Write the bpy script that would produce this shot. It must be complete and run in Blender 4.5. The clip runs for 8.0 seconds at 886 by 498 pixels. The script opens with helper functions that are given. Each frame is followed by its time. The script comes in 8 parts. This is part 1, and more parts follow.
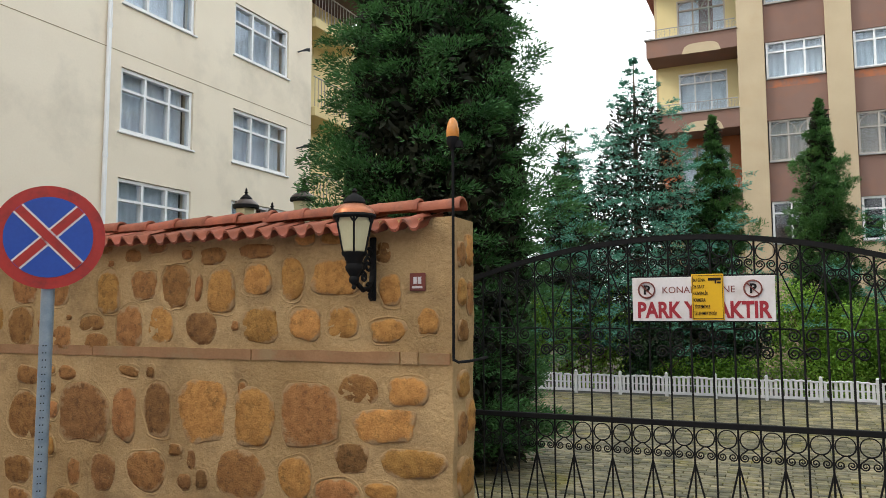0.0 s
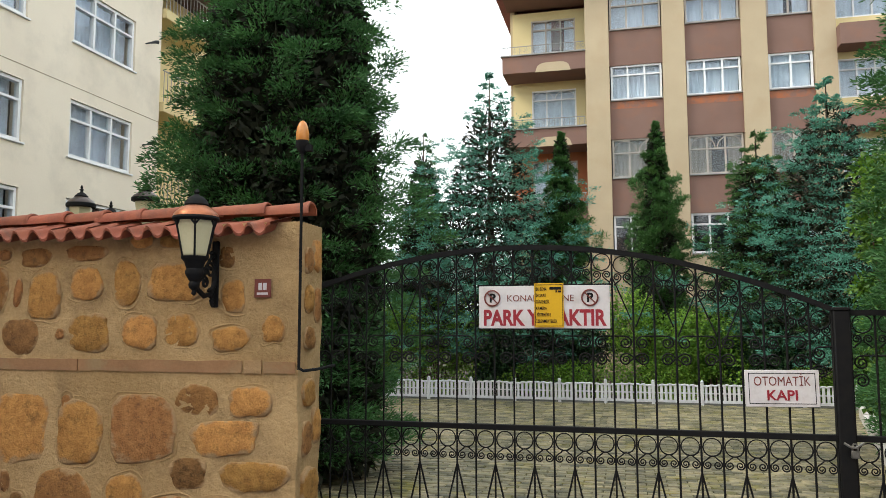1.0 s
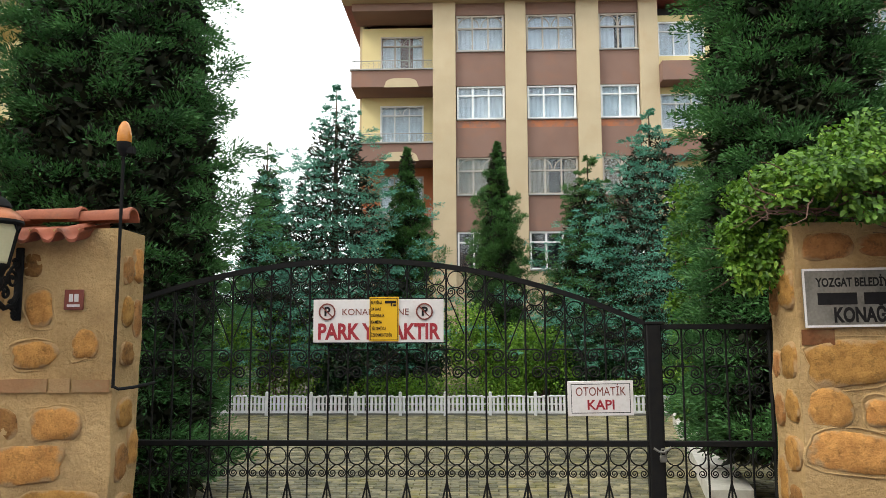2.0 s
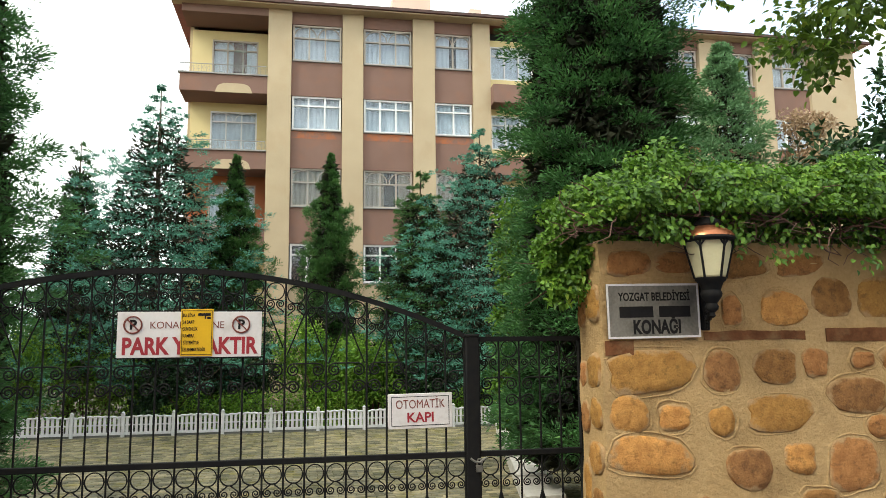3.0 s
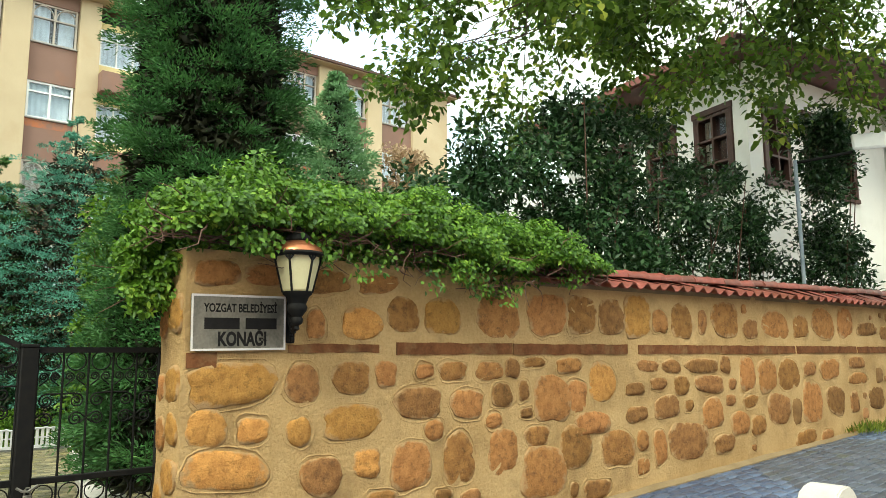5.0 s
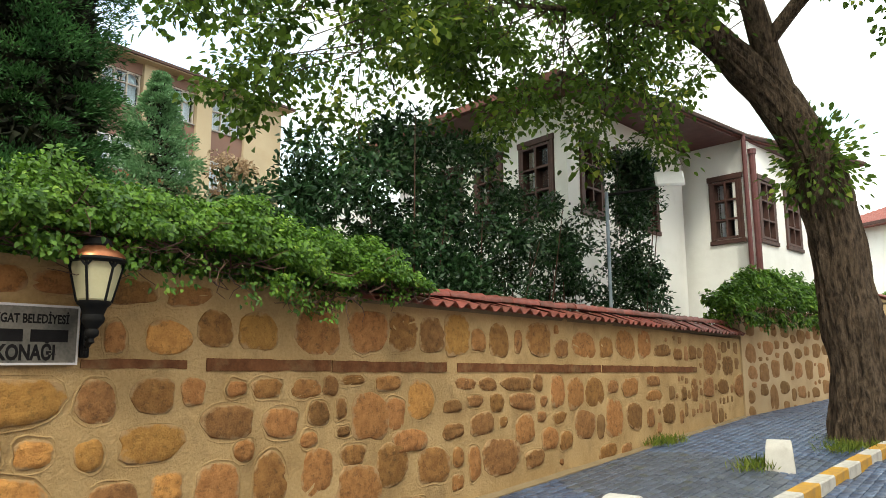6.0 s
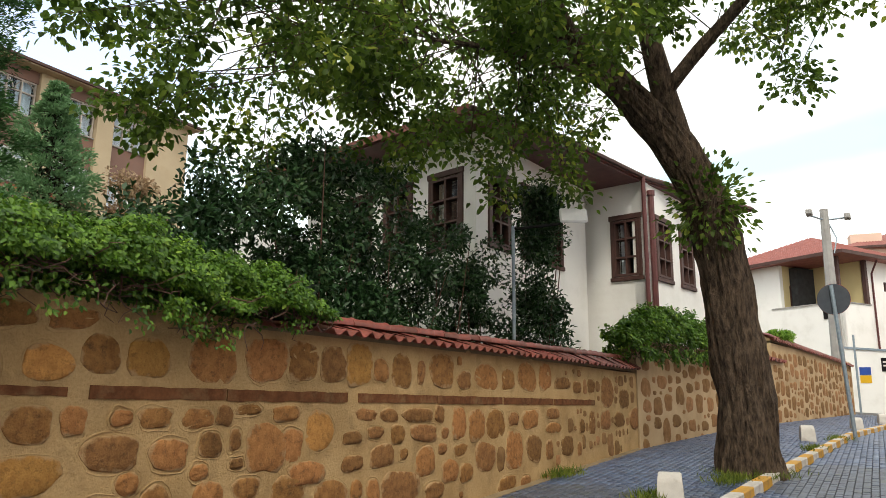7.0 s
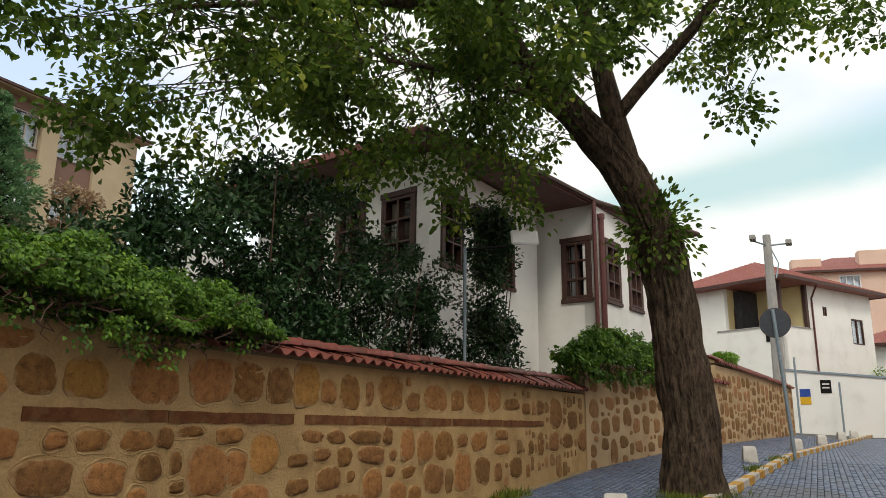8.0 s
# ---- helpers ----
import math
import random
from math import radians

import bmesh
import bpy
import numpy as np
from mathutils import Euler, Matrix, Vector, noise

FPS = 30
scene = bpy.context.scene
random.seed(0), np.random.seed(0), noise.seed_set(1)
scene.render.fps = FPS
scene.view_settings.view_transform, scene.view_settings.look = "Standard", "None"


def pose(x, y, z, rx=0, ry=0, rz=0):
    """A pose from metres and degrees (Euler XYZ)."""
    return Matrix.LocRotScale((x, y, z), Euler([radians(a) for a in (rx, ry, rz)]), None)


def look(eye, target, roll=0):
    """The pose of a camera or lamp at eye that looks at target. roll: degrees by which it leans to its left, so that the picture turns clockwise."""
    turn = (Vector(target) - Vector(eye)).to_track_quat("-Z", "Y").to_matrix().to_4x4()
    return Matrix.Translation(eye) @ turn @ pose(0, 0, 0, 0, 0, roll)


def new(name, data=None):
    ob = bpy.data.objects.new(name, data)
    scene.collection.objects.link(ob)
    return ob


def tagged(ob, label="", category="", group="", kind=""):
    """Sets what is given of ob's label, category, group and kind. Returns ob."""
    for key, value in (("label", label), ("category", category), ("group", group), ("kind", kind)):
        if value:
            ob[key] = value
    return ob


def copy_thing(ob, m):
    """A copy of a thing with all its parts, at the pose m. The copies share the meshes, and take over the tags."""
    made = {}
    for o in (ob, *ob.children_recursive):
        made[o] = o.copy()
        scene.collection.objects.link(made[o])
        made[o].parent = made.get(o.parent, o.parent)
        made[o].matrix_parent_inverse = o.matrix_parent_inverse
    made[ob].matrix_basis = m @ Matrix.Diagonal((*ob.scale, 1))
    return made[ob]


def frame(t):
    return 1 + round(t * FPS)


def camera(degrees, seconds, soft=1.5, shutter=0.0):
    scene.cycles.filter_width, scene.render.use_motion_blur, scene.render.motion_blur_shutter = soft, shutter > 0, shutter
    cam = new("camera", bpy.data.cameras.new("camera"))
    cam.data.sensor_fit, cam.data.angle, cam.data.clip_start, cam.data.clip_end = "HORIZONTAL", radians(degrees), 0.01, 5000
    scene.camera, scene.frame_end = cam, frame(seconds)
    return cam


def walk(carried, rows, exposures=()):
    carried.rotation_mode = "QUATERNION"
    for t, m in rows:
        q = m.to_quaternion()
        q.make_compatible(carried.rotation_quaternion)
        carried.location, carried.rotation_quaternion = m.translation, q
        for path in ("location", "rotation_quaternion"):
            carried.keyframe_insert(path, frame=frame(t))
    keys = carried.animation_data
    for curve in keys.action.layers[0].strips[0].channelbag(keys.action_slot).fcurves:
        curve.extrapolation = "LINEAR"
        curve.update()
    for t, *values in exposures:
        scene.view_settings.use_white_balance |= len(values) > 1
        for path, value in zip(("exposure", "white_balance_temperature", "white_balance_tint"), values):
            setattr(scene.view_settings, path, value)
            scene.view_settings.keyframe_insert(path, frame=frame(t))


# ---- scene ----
cam = camera(61.4, 8.0, soft=0.8)
PATH = [
    (0, (-0.291, -4.415, 1.363), (-1.124, -2.605, 1.537), -0.19),
    (0.5, (-0.274, -4.393, 1.366), (-0.928, -2.511, 1.549), -0.22),
    (1, (-0.245, -4.372, 1.367), (-0.721, -2.439, 1.558), -0.10),
    (1.5, (-0.223, -4.356, 1.367), (-0.536, -2.391, 1.571), 0.02),
    (1.7, (-0.206, -4.347, 1.369), (-0.420, -2.370, 1.582), -0.05),
    (3, (-0.090, -4.287, 1.364), (0.274, -2.337, 1.623), -0.63),
    (3.5, (-0.064, -4.277, 1.366), (0.544, -2.390, 1.629), -0.77),
    (4, (-0.035, -4.265, 1.367), (0.761, -2.450, 1.634), -0.82),
    (4.5, (0.004, -4.252, 1.361), (1.052, -2.571, 1.638), -0.63),
    (5, (0.051, -4.280, 1.358), (1.322, -2.762, 1.642), -0.39),
    (6.5, (0.168, -4.288, 1.344), (1.822, -3.226, 1.710), 0.03),
    (7, (0.178, -4.291, 1.353), (1.875, -3.313, 1.761), 0.44),
    (7.5, (0.188, -4.305, 1.367), (1.913, -3.397, 1.814), 0.55),
    (8, (0.186, -4.317, 1.369), (1.931, -3.454, 1.828), 0.55),
]
EXPOSURES = [(0.0, 0.5, 6500, 7), (1.5, 0.6, 6550, 5), (3.0, 0.68, 6800, 2), (3.5, 0.73, 6850, 0), (4.0, 0.9, 6900, -3), (4.5, 1.0, 6950, -6), (5.0, 1.02, 7000, -7), (6.5, 0.32, 6900, 5), (7.0, 0.14, 7050, 7), (8.0, -0.4, 7050, 7)]
walk(cam, [(t, look(eye, target, roll)) for t, eye, target, roll in PATH], EXPOSURES)

# ---------------------------------------------------------------- light
world = bpy.data.worlds.new("sky")
scene.world = world
world.use_nodes = True
wn, wl = world.node_tree.nodes, world.node_tree.links
wn.clear()
w_out = wn.new("ShaderNodeOutputWorld")
w_bg = wn.new("ShaderNodeBackground")
w_sky = wn.new("ShaderNodeTexSky")
w_sky.sky_type, w_sky.sun_disc = "NISHITA", False
SUN_EL, SUN_AZ = 46.0, 242.0
w_sky.sun_elevation, w_sky.sun_rotation = radians(SUN_EL), radians(SUN_AZ)
w_gain = wn.new("ShaderNodeVectorMath")
w_gain.operation = "SCALE"
w_gain.inputs["Scale"].default_value = 0.26
w_co = wn.new("ShaderNodeTexCoord")
w_map = wn.new("ShaderNodeMapping")
w_map.inputs["Scale"].default_value = (1.0, 1.0, 2.6)
w_map.inputs["Location"].default_value = (0.35, 0.1, 0.0)
w_noise = wn.new("ShaderNodeTexNoise")
w_noise.inputs["Scale"].default_value, w_noise.inputs["Detail"].default_value = 1.7, 5.0
w_ramp = wn.new("ShaderNodeValToRGB")
w_ramp.color_ramp.elements[0].position, w_ramp.color_ramp.elements[0].color = 0.30, (0.35, 0.35, 0.35, 1)
w_ramp.color_ramp.elements[1].position, w_ramp.color_ramp.elements[1].color = 0.46, (1, 1, 1, 1)
w_mix = wn.new("ShaderNodeMix")
w_mix.data_type = "RGBA"
w_mix.inputs["B"].default_value = (0.93, 0.96, 1.0, 1)
wl.new(w_sky.outputs["Color"], w_gain.inputs[0])
wl.new(w_co.outputs["Generated"], w_map.inputs["Vector"])
wl.new(w_map.outputs["Vector"], w_noise.inputs["Vector"])
wl.new(w_noise.outputs["Fac"], w_ramp.inputs["Fac"])
wl.new(w_ramp.outputs["Color"], w_mix.inputs["Factor"])
wl.new(w_gain.outputs["Vector"], w_mix.inputs["A"])
# a long clear gap between two banks of cloud
w_gap = wn.new("ShaderNodeVectorMath")
w_gap.operation, w_gap.inputs[1].default_value = "DOT_PRODUCT", (0.304, -0.234, -0.923)
w_wave = wn.new("ShaderNodeMath")
w_wave.operation, w_wave.inputs[1].default_value, w_wave.inputs[2].default_value = "MULTIPLY_ADD", 0.16, -0.08
w_sum = wn.new("ShaderNodeMath")
w_abs = wn.new("ShaderNodeMath")
w_abs.operation = "ABSOLUTE"
w_open = wn.new("ShaderNodeMapRange")
w_open.interpolation_type = "SMOOTHSTEP"
w_open.inputs["From Min"].default_value, w_open.inputs["From Max"].default_value = 0.01, 0.075
w_open.inputs["To Min"].default_value, w_open.inputs["To Max"].default_value = 0.7, 0.0
w_clear = wn.new("ShaderNodeMix")
w_clear.data_type = "RGBA"
w_clear.inputs["B"].default_value = (0.36, 0.62, 0.70, 1)
wl.new(w_co.outputs["Generated"], w_gap.inputs[0])
wl.new(w_noise.outputs["Fac"], w_wave.inputs[0])
wl.new(w_gap.outputs["Value"], w_sum.inputs[0])
wl.new(w_wave.outputs[0], w_sum.inputs[1])
wl.new(w_sum.outputs[0], w_abs.inputs[0])
wl.new(w_abs.outputs[0], w_open.inputs["Value"])
wl.new(w_open.outputs["Result"], w_clear.inputs["Factor"])
wl.new(w_mix.outputs["Result"], w_clear.inputs["A"])
wl.new(w_clear.outputs["Result"], w_bg.inputs["Color"])
wl.new(w_bg.outputs["Background"], w_out.inputs["Surface"])
w_bg.inputs["Strength"].default_value = 1.5

sun_data = bpy.data.lights.new("sun", "SUN")
sun_data.energy, sun_data.angle, sun_data.color = 1.6, radians(14), (1.0, 0.95, 0.87)
sun = new("sun", sun_data)
sun.matrix_world = pose(0, 0, 30, 90 - SUN_EL, 0, 180 - SUN_AZ)

# ---------------------------------------------------------------- materials
def material(name, a, b=None, scale=4.0, rough=0.8, bump=0.25, metallic=0.0, fine=60.0, spread=(0.35, 0.65),
             stain=None, stain_scale=1.2, stain_amount=0.5, random_tint=0.0, island_tint=0.0, distance=0.01, specular=0.5, stretch=1.0, lumps=0.0, lump_scale=22.0, place=False, smear=None):
    """Two-tone surface with broad blotches, fine grain and relief; optional stains and a tint for each piece."""
    m = bpy.data.materials.new(name)
    m.use_nodes = True
    n, l = m.node_tree.nodes, m.node_tree.links
    p = n["Principled BSDF"]
    b = b or tuple(c * 0.8 for c in a)
    co = n.new("ShaderNodeTexCoord")
    src = co.outputs["Object"]
    if place:
        src = n.new("ShaderNodeNewGeometry").outputs["Position"]
    if stretch != 1.0:
        sq = n.new("ShaderNodeMapping")
        sq.inputs["Scale"].default_value = (1.0, 1.0, stretch)
        l.new(src, sq.inputs["Vector"])
        src = sq.outputs["Vector"]
    if random_tint:
        info = n.new("ShaderNodeObjectInfo")
        add = n.new("ShaderNodeVectorMath")
        mul = n.new("ShaderNodeMath")
        mul.operation, mul.inputs[1].default_value = "MULTIPLY", 37.0
        l.new(info.outputs["Random"], mul.inputs[0])
        l.new(src, add.inputs[0])
        l.new(mul.outputs[0], add.inputs[1])
        src = add.outputs[0]
    big = n.new("ShaderNodeTexNoise")
    big.inputs["Scale"].default_value, big.inputs["Detail"].default_value = scale, 6.0
    small = n.new("ShaderNodeTexNoise")
    small.inputs["Scale"].default_value, small.inputs["Detail"].default_value = fine, 4.0
    l.new(src, big.inputs["Vector"])
    l.new(src, small.inputs["Vector"])
    blend = n.new("ShaderNodeMath")
    blend.operation, blend.inputs[1].default_value = "MULTIPLY_ADD", 0.3
    l.new(small.outputs["Fac"], blend.inputs[0])
    sub = n.new("ShaderNodeMath")
    sub.operation, sub.inputs[1].default_value = "MULTIPLY", 0.7
    l.new(big.outputs["Fac"], sub.inputs[0])
    l.new(sub.outputs[0], blend.inputs[2])
    ramp = n.new("ShaderNodeValToRGB")
    ramp.color_ramp.elements[0].position, ramp.color_ramp.elements[1].position = spread
    ramp.color_ramp.elements[0].color, ramp.color_ramp.elements[1].color = (*a, 1), (*b, 1)
    l.new(blend.outputs[0], ramp.inputs["Fac"])
    colour = ramp.outputs["Color"]
    if stain:
        st = n.new("ShaderNodeTexNoise")
        st.inputs["Scale"].default_value, st.inputs["Detail"].default_value, st.inputs["Roughness"].default_value = stain_scale, 8.0, 0.65
        l.new(src, st.inputs["Vector"])
        sr = n.new("ShaderNodeValToRGB")
        sr.color_ramp.elements[0].position, sr.color_ramp.elements[1].position = 0.52, 0.68
        sr.color_ramp.elements[1].color = (stain_amount, stain_amount, stain_amount, 1)
        l.new(st.outputs["Fac"], sr.inputs["Fac"])
        mx = n.new("ShaderNodeMix")
        mx.data_type = "RGBA"
        mx.inputs["B"].default_value = (*stain, 1)
        l.new(sr.outputs["Color"], mx.inputs["Factor"])
        l.new(colour, mx.inputs["A"])
        colour = mx.outputs["Result"]
    if random_tint or island_tint:
        hsv = n.new("ShaderNodeHueSaturation")
        rng = n.new("ShaderNodeMapRange")
        amount = random_tint or island_tint
        rng.inputs["To Min"].default_value, rng.inputs["To Max"].default_value = 1.0 - amount, 1.0 + amount
        if random_tint:
            l.new(info.outputs["Random"], rng.inputs["Value"])
        else:
            geo = n.new("ShaderNodeNewGeometry")
            l.new(geo.outputs["Random Per Island"], rng.inputs["Value"])
        l.new(rng.outputs["Result"], hsv.inputs["Value"])
        hue = n.new("ShaderNodeMapRange")
        hue.inputs["To Min"].default_value, hue.inputs["To Max"].default_value = 0.5 + 0.012 * amount, 0.5 - 0.03 * amount
        l.new(rng.inputs["Value"].links[0].from_socket, hue.inputs["Value"])
        l.new(hue.outputs["Result"], hsv.inputs["Hue"])
        l.new(colour, hsv.inputs["Color"])
        colour = hsv.outputs["Color"]
    if smear:
        # mortar wiped over the rim of each stone, in an uneven line
        ab = n.new("ShaderNodeVectorMath")
        ab.operation = "ABSOLUTE"
        l.new(co.outputs["Object"], ab.inputs[0])
        xyz = n.new("ShaderNodeSeparateXYZ")
        l.new(ab.outputs[0], xyz.inputs[0])
        cube = []
        for axis in ("X", "Z"):
            pw = n.new("ShaderNodeMath")
            pw.operation, pw.inputs[1].default_value = "POWER", 2.6
            l.new(xyz.outputs[axis], pw.inputs[0])
            cube.append(pw)
        tot = n.new("ShaderNodeMath")
        l.new(cube[0].outputs[0], tot.inputs[0])
        l.new(cube[1].outputs[0], tot.inputs[1])
        rad = n.new("ShaderNodeMath")
        rad.operation, rad.inputs[1].default_value = "POWER", 1 / 2.6
        l.new(tot.outputs[0], rad.inputs[0])
        wipe = n.new("ShaderNodeTexNoise")
        wipe.inputs["Scale"].default_value, wipe.inputs["Detail"].default_value = 13.0, 6.0
        l.new(src, wipe.inputs["Vector"])
        edge = n.new("ShaderNodeMath")
        edge.operation, edge.inputs[1].default_value = "MULTIPLY_ADD", 0.42
        l.new(wipe.outputs["Fac"], edge.inputs[0])
        l.new(rad.outputs[0], edge.inputs[2])
        er = n.new("ShaderNodeMapRange")
        er.inputs["From Min"].default_value, er.inputs["From Max"].default_value = 0.655, 0.735
        l.new(edge.outputs[0], er.inputs["Value"])
        sm = n.new("ShaderNodeMix")
        sm.data_type = "RGBA"
        sm.inputs["B"].default_value = (*smear, 1)
        l.new(er.outputs["Result"], sm.inputs["Factor"])
        l.new(colour, sm.inputs["A"])
        colour = sm.outputs["Result"]
    l.new(colour, p.inputs["Base Color"])
    p.inputs["Metallic"].default_value = metallic
    p.inputs["Specular IOR Level"].default_value = specular
    rr = n.new("ShaderNodeMapRange")
    rr.inputs["To Min"].default_value, rr.inputs["To Max"].default_value = max(0.02, rough - 0.1), min(1.0, rough + 0.1)
    l.new(blend.outputs[0], rr.inputs["Value"])
    l.new(rr.outputs["Result"], p.inputs["Roughness"])
    if bump:
        bp = n.new("ShaderNodeBump")
        bp.inputs["Strength"].default_value, bp.inputs["Distance"].default_value = bump, distance
        l.new(blend.outputs[0], bp.inputs["Height"])
        if lumps:
            lm = n.new("ShaderNodeTexNoise")
            lm.inputs["Scale"].default_value, lm.inputs["Detail"].default_value, lm.inputs["Roughness"].default_value = lump_scale, 9.0, 0.68
            lb = n.new("ShaderNodeBump")
            lb.inputs["Strength"].default_value, lb.inputs["Distance"].default_value = 0.9, lumps
            l.new(src, lm.inputs["Vector"])
            l.new(lm.outputs["Fac"], lb.inputs["Height"])
            l.new(lb.outputs["Normal"], bp.inputs["Normal"])
        l.new(bp.outputs["Normal"], p.inputs["Normal"])
    return m


def leaf_material(name, a, b, c=None, translucent=0.3, rough=0.5, patch=1.5, single=0.6):
    """Foliage: colour differs from leaf to leaf and from clump to clump, and light comes through."""
    m = bpy.data.materials.new(name)
    m.use_nodes = True
    n, l = m.node_tree.nodes, m.node_tree.links
    p = n["Principled BSDF"]
    geo = n.new("ShaderNodeNewGeometry")
    co = n.new("ShaderNodeTexCoord")
    nz = n.new("ShaderNodeTexNoise")
    nz.inputs["Scale"].default_value, nz.inputs["Detail"].default_value = patch, 3.0
    l.new(co.outputs["Object"], nz.inputs["Vector"])
    av = n.new("ShaderNodeMath")
    av.operation, av.inputs[1].default_value = "MULTIPLY_ADD", single
    half = n.new("ShaderNodeMath")
    half.operation, half.inputs[1].default_value = "MULTIPLY_ADD", 1.5 - single
    half.inputs[2].default_value = -0.2
    l.new(nz.outputs["Fac"], half.inputs[0])
    l.new(geo.outputs["Random Per Island"], av.inputs[0])
    l.new(half.outputs[0], av.inputs[2])
    ramp = n.new("ShaderNodeValToRGB")
    ramp.color_ramp.elements[0].color, ramp.color_ramp.elements[1].color = (*a, 1), (*b, 1)
    ramp.color_ramp.elements[0].position, ramp.color_ramp.elements[1].position = 0.15, 0.8
    if c:
        e = ramp.color_ramp.elements.new(0.97)
        e.color = (*c, 1)
    l.new(av.outputs[0], ramp.inputs["Fac"])
    l.new(ramp.outputs["Color"], p.inputs["Base Color"])
    p.inputs["Roughness"].default_value = rough
    p.inputs["Specular IOR Level"].default_value = 0.3
    tr = n.new("ShaderNodeBsdfTranslucent")
    l.new(ramp.outputs["Color"], tr.inputs["Color"])
    mx = n.new("ShaderNodeMixShader")
    mx.inputs["Fac"].default_value = translucent
    l.new(p.outputs[0], mx.inputs[1])
    l.new(tr.outputs[0], mx.inputs[2])
    l.new(mx.outputs[0], n["Material Output"].inputs["Surface"])
    return m


def glass_material(name, tint=(0.90, 0.95, 0.98), rough=0.04):
    m = bpy.data.materials.new(name)
    m.use_nodes = True
    p = m.node_tree.nodes["Principled BSDF"]
    p.inputs["Base Color"].default_value = (*tint, 1)
    p.inputs["Roughness"].default_value = rough
    p.inputs["Transmission Weight"].default_value = 1.0
    p.inputs["IOR"].default_value = 1.45
    return m


M = {}
M["mortar"] = material("mortar", (0.535, 0.362, 0.176), (0.37, 0.236, 0.104), 1.7, 0.92, 0.9, fine=42, stain=(0.18, 0.108, 0.05), stain_scale=2.3, stain_amount=0.55, distance=0.016, lumps=0.020, specular=0.15)
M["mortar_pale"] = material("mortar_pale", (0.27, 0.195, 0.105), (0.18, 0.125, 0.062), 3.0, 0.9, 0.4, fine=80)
M["mortar_light"] = material("mortar_light", (0.56, 0.41, 0.245), (0.42, 0.29, 0.16), 1.2, 0.92, 0.8, fine=40, stain=(0.30, 0.21, 0.11), stain_scale=1.2, stain_amount=0.4, specular=0.15)
M["stone_yellow"] = material("stone_yellow", (0.54, 0.285, 0.082), (0.36, 0.175, 0.052), 16.0, 0.92, 0.7, fine=80, stain=(0.16, 0.09, 0.033), stain_scale=20.0, stain_amount=0.6, random_tint=0.22, distance=0.014, lumps=0.011, lump_scale=48.0, place=True, specular=0.12, smear=(0.40, 0.255, 0.128))
M["stone_brown"] = material("stone_brown", (0.40, 0.20, 0.070), (0.25, 0.118, 0.041), 16.0, 0.92, 0.7, fine=80, stain=(0.10, 0.057, 0.027), stain_scale=20.0, stain_amount=0.65, random_tint=0.25, distance=0.014, lumps=0.011, lump_scale=48.0, place=True, specular=0.12, smear=(0.40, 0.255, 0.128))
M["stone_dark"] = material("stone_dark", (0.31, 0.16, 0.06), (0.18, 0.090, 0.034), 16.0, 0.92, 0.7, fine=80, stain=(0.07, 0.04, 0.02), stain_scale=20.0, stain_amount=0.6, random_tint=0.25, distance=0.014, lumps=0.011, lump_scale=48.0, place=True, specular=0.12, smear=(0.40, 0.255, 0.128))
M["stone_far"] = material("stone_far", (0.35, 0.195, 0.085), (0.21, 0.112, 0.047), 7.0, 0.9, 0.8, fine=45, island_tint=0.3, distance=0.02, specular=0.12)
M["band_brick"] = material("band_brick", (0.35, 0.185, 0.085), (0.26, 0.135, 0.06), 7.0, 0.92, 0.8, fine=50, stain=(0.33, 0.225, 0.11), stain_scale=3.5, stain_amount=0.8, distance=0.012)
M["band_wood"] = material("band_wood", (0.20, 0.082, 0.036), (0.10, 0.040, 0.018), 9.0, 0.9, 0.9, specular=0.1, fine=50, stain=(0.27, 0.18, 0.09), stain_scale=4.0, stain_amount=0.6, distance=0.012)
M["tile"] = material("roof_tile", (0.36, 0.105, 0.048), (0.25, 0.07, 0.036), 9.0, 0.75, 0.4, fine=70, stain=(0.14, 0.075, 0.05), stain_scale=7.0, stain_amount=0.6, random_tint=0.2)
M["tile_red"] = material("red_roof_tile", (0.235, 0.066, 0.042), (0.155, 0.042, 0.030), 9.0, 0.5, 0.4, fine=70, stain=(0.10, 0.05, 0.04), stain_scale=7.0, stain_amount=0.6, random_tint=0.25)
M["iron"] = material("black_iron", (0.010, 0.010, 0.011), (0.016, 0.015, 0.014), 20.0, 0.65, 0.15, fine=150, specular=0.08)
M["copper"] = material("copper_paint", (0.50, 0.19, 0.085), (0.33, 0.115, 0.055), 8.0, 0.38, 0.1, metallic=0.75, fine=120)
M["bronze"] = material("bronze_hood", (0.075, 0.05, 0.04), (0.05, 0.034, 0.028), 8.0, 0.3, 0.1, metallic=0.4, fine=120)
M["lamp_glass"] = material("lamp_glass", (0.62, 0.57, 0.36), (0.55, 0.50, 0.30), 6.0, 0.35, 0.05, fine=90)
M["amber"] = material("amber_lens", (0.62, 0.25, 0.05), (0.5, 0.18, 0.03), 12.0, 0.25, 0.05, fine=90)
M["white_plastic"] = material("white_plastic", (0.72, 0.72, 0.72), (0.62, 0.62, 0.62), 6.0, 0.5, 0.05, fine=90)
M["sign_white"] = material("sign_white", (0.70, 0.66, 0.64), (0.62, 0.58, 0.56), 4.0, 0.45, 0.05, fine=70, stain=(0.42, 0.35, 0.30), stain_scale=7.0, stain_amount=0.35)
M["sign_red"] = material("sign_red", (0.33, 0.016, 0.028), (0.27, 0.014, 0.022), 6.0, 0.5, 0.05)
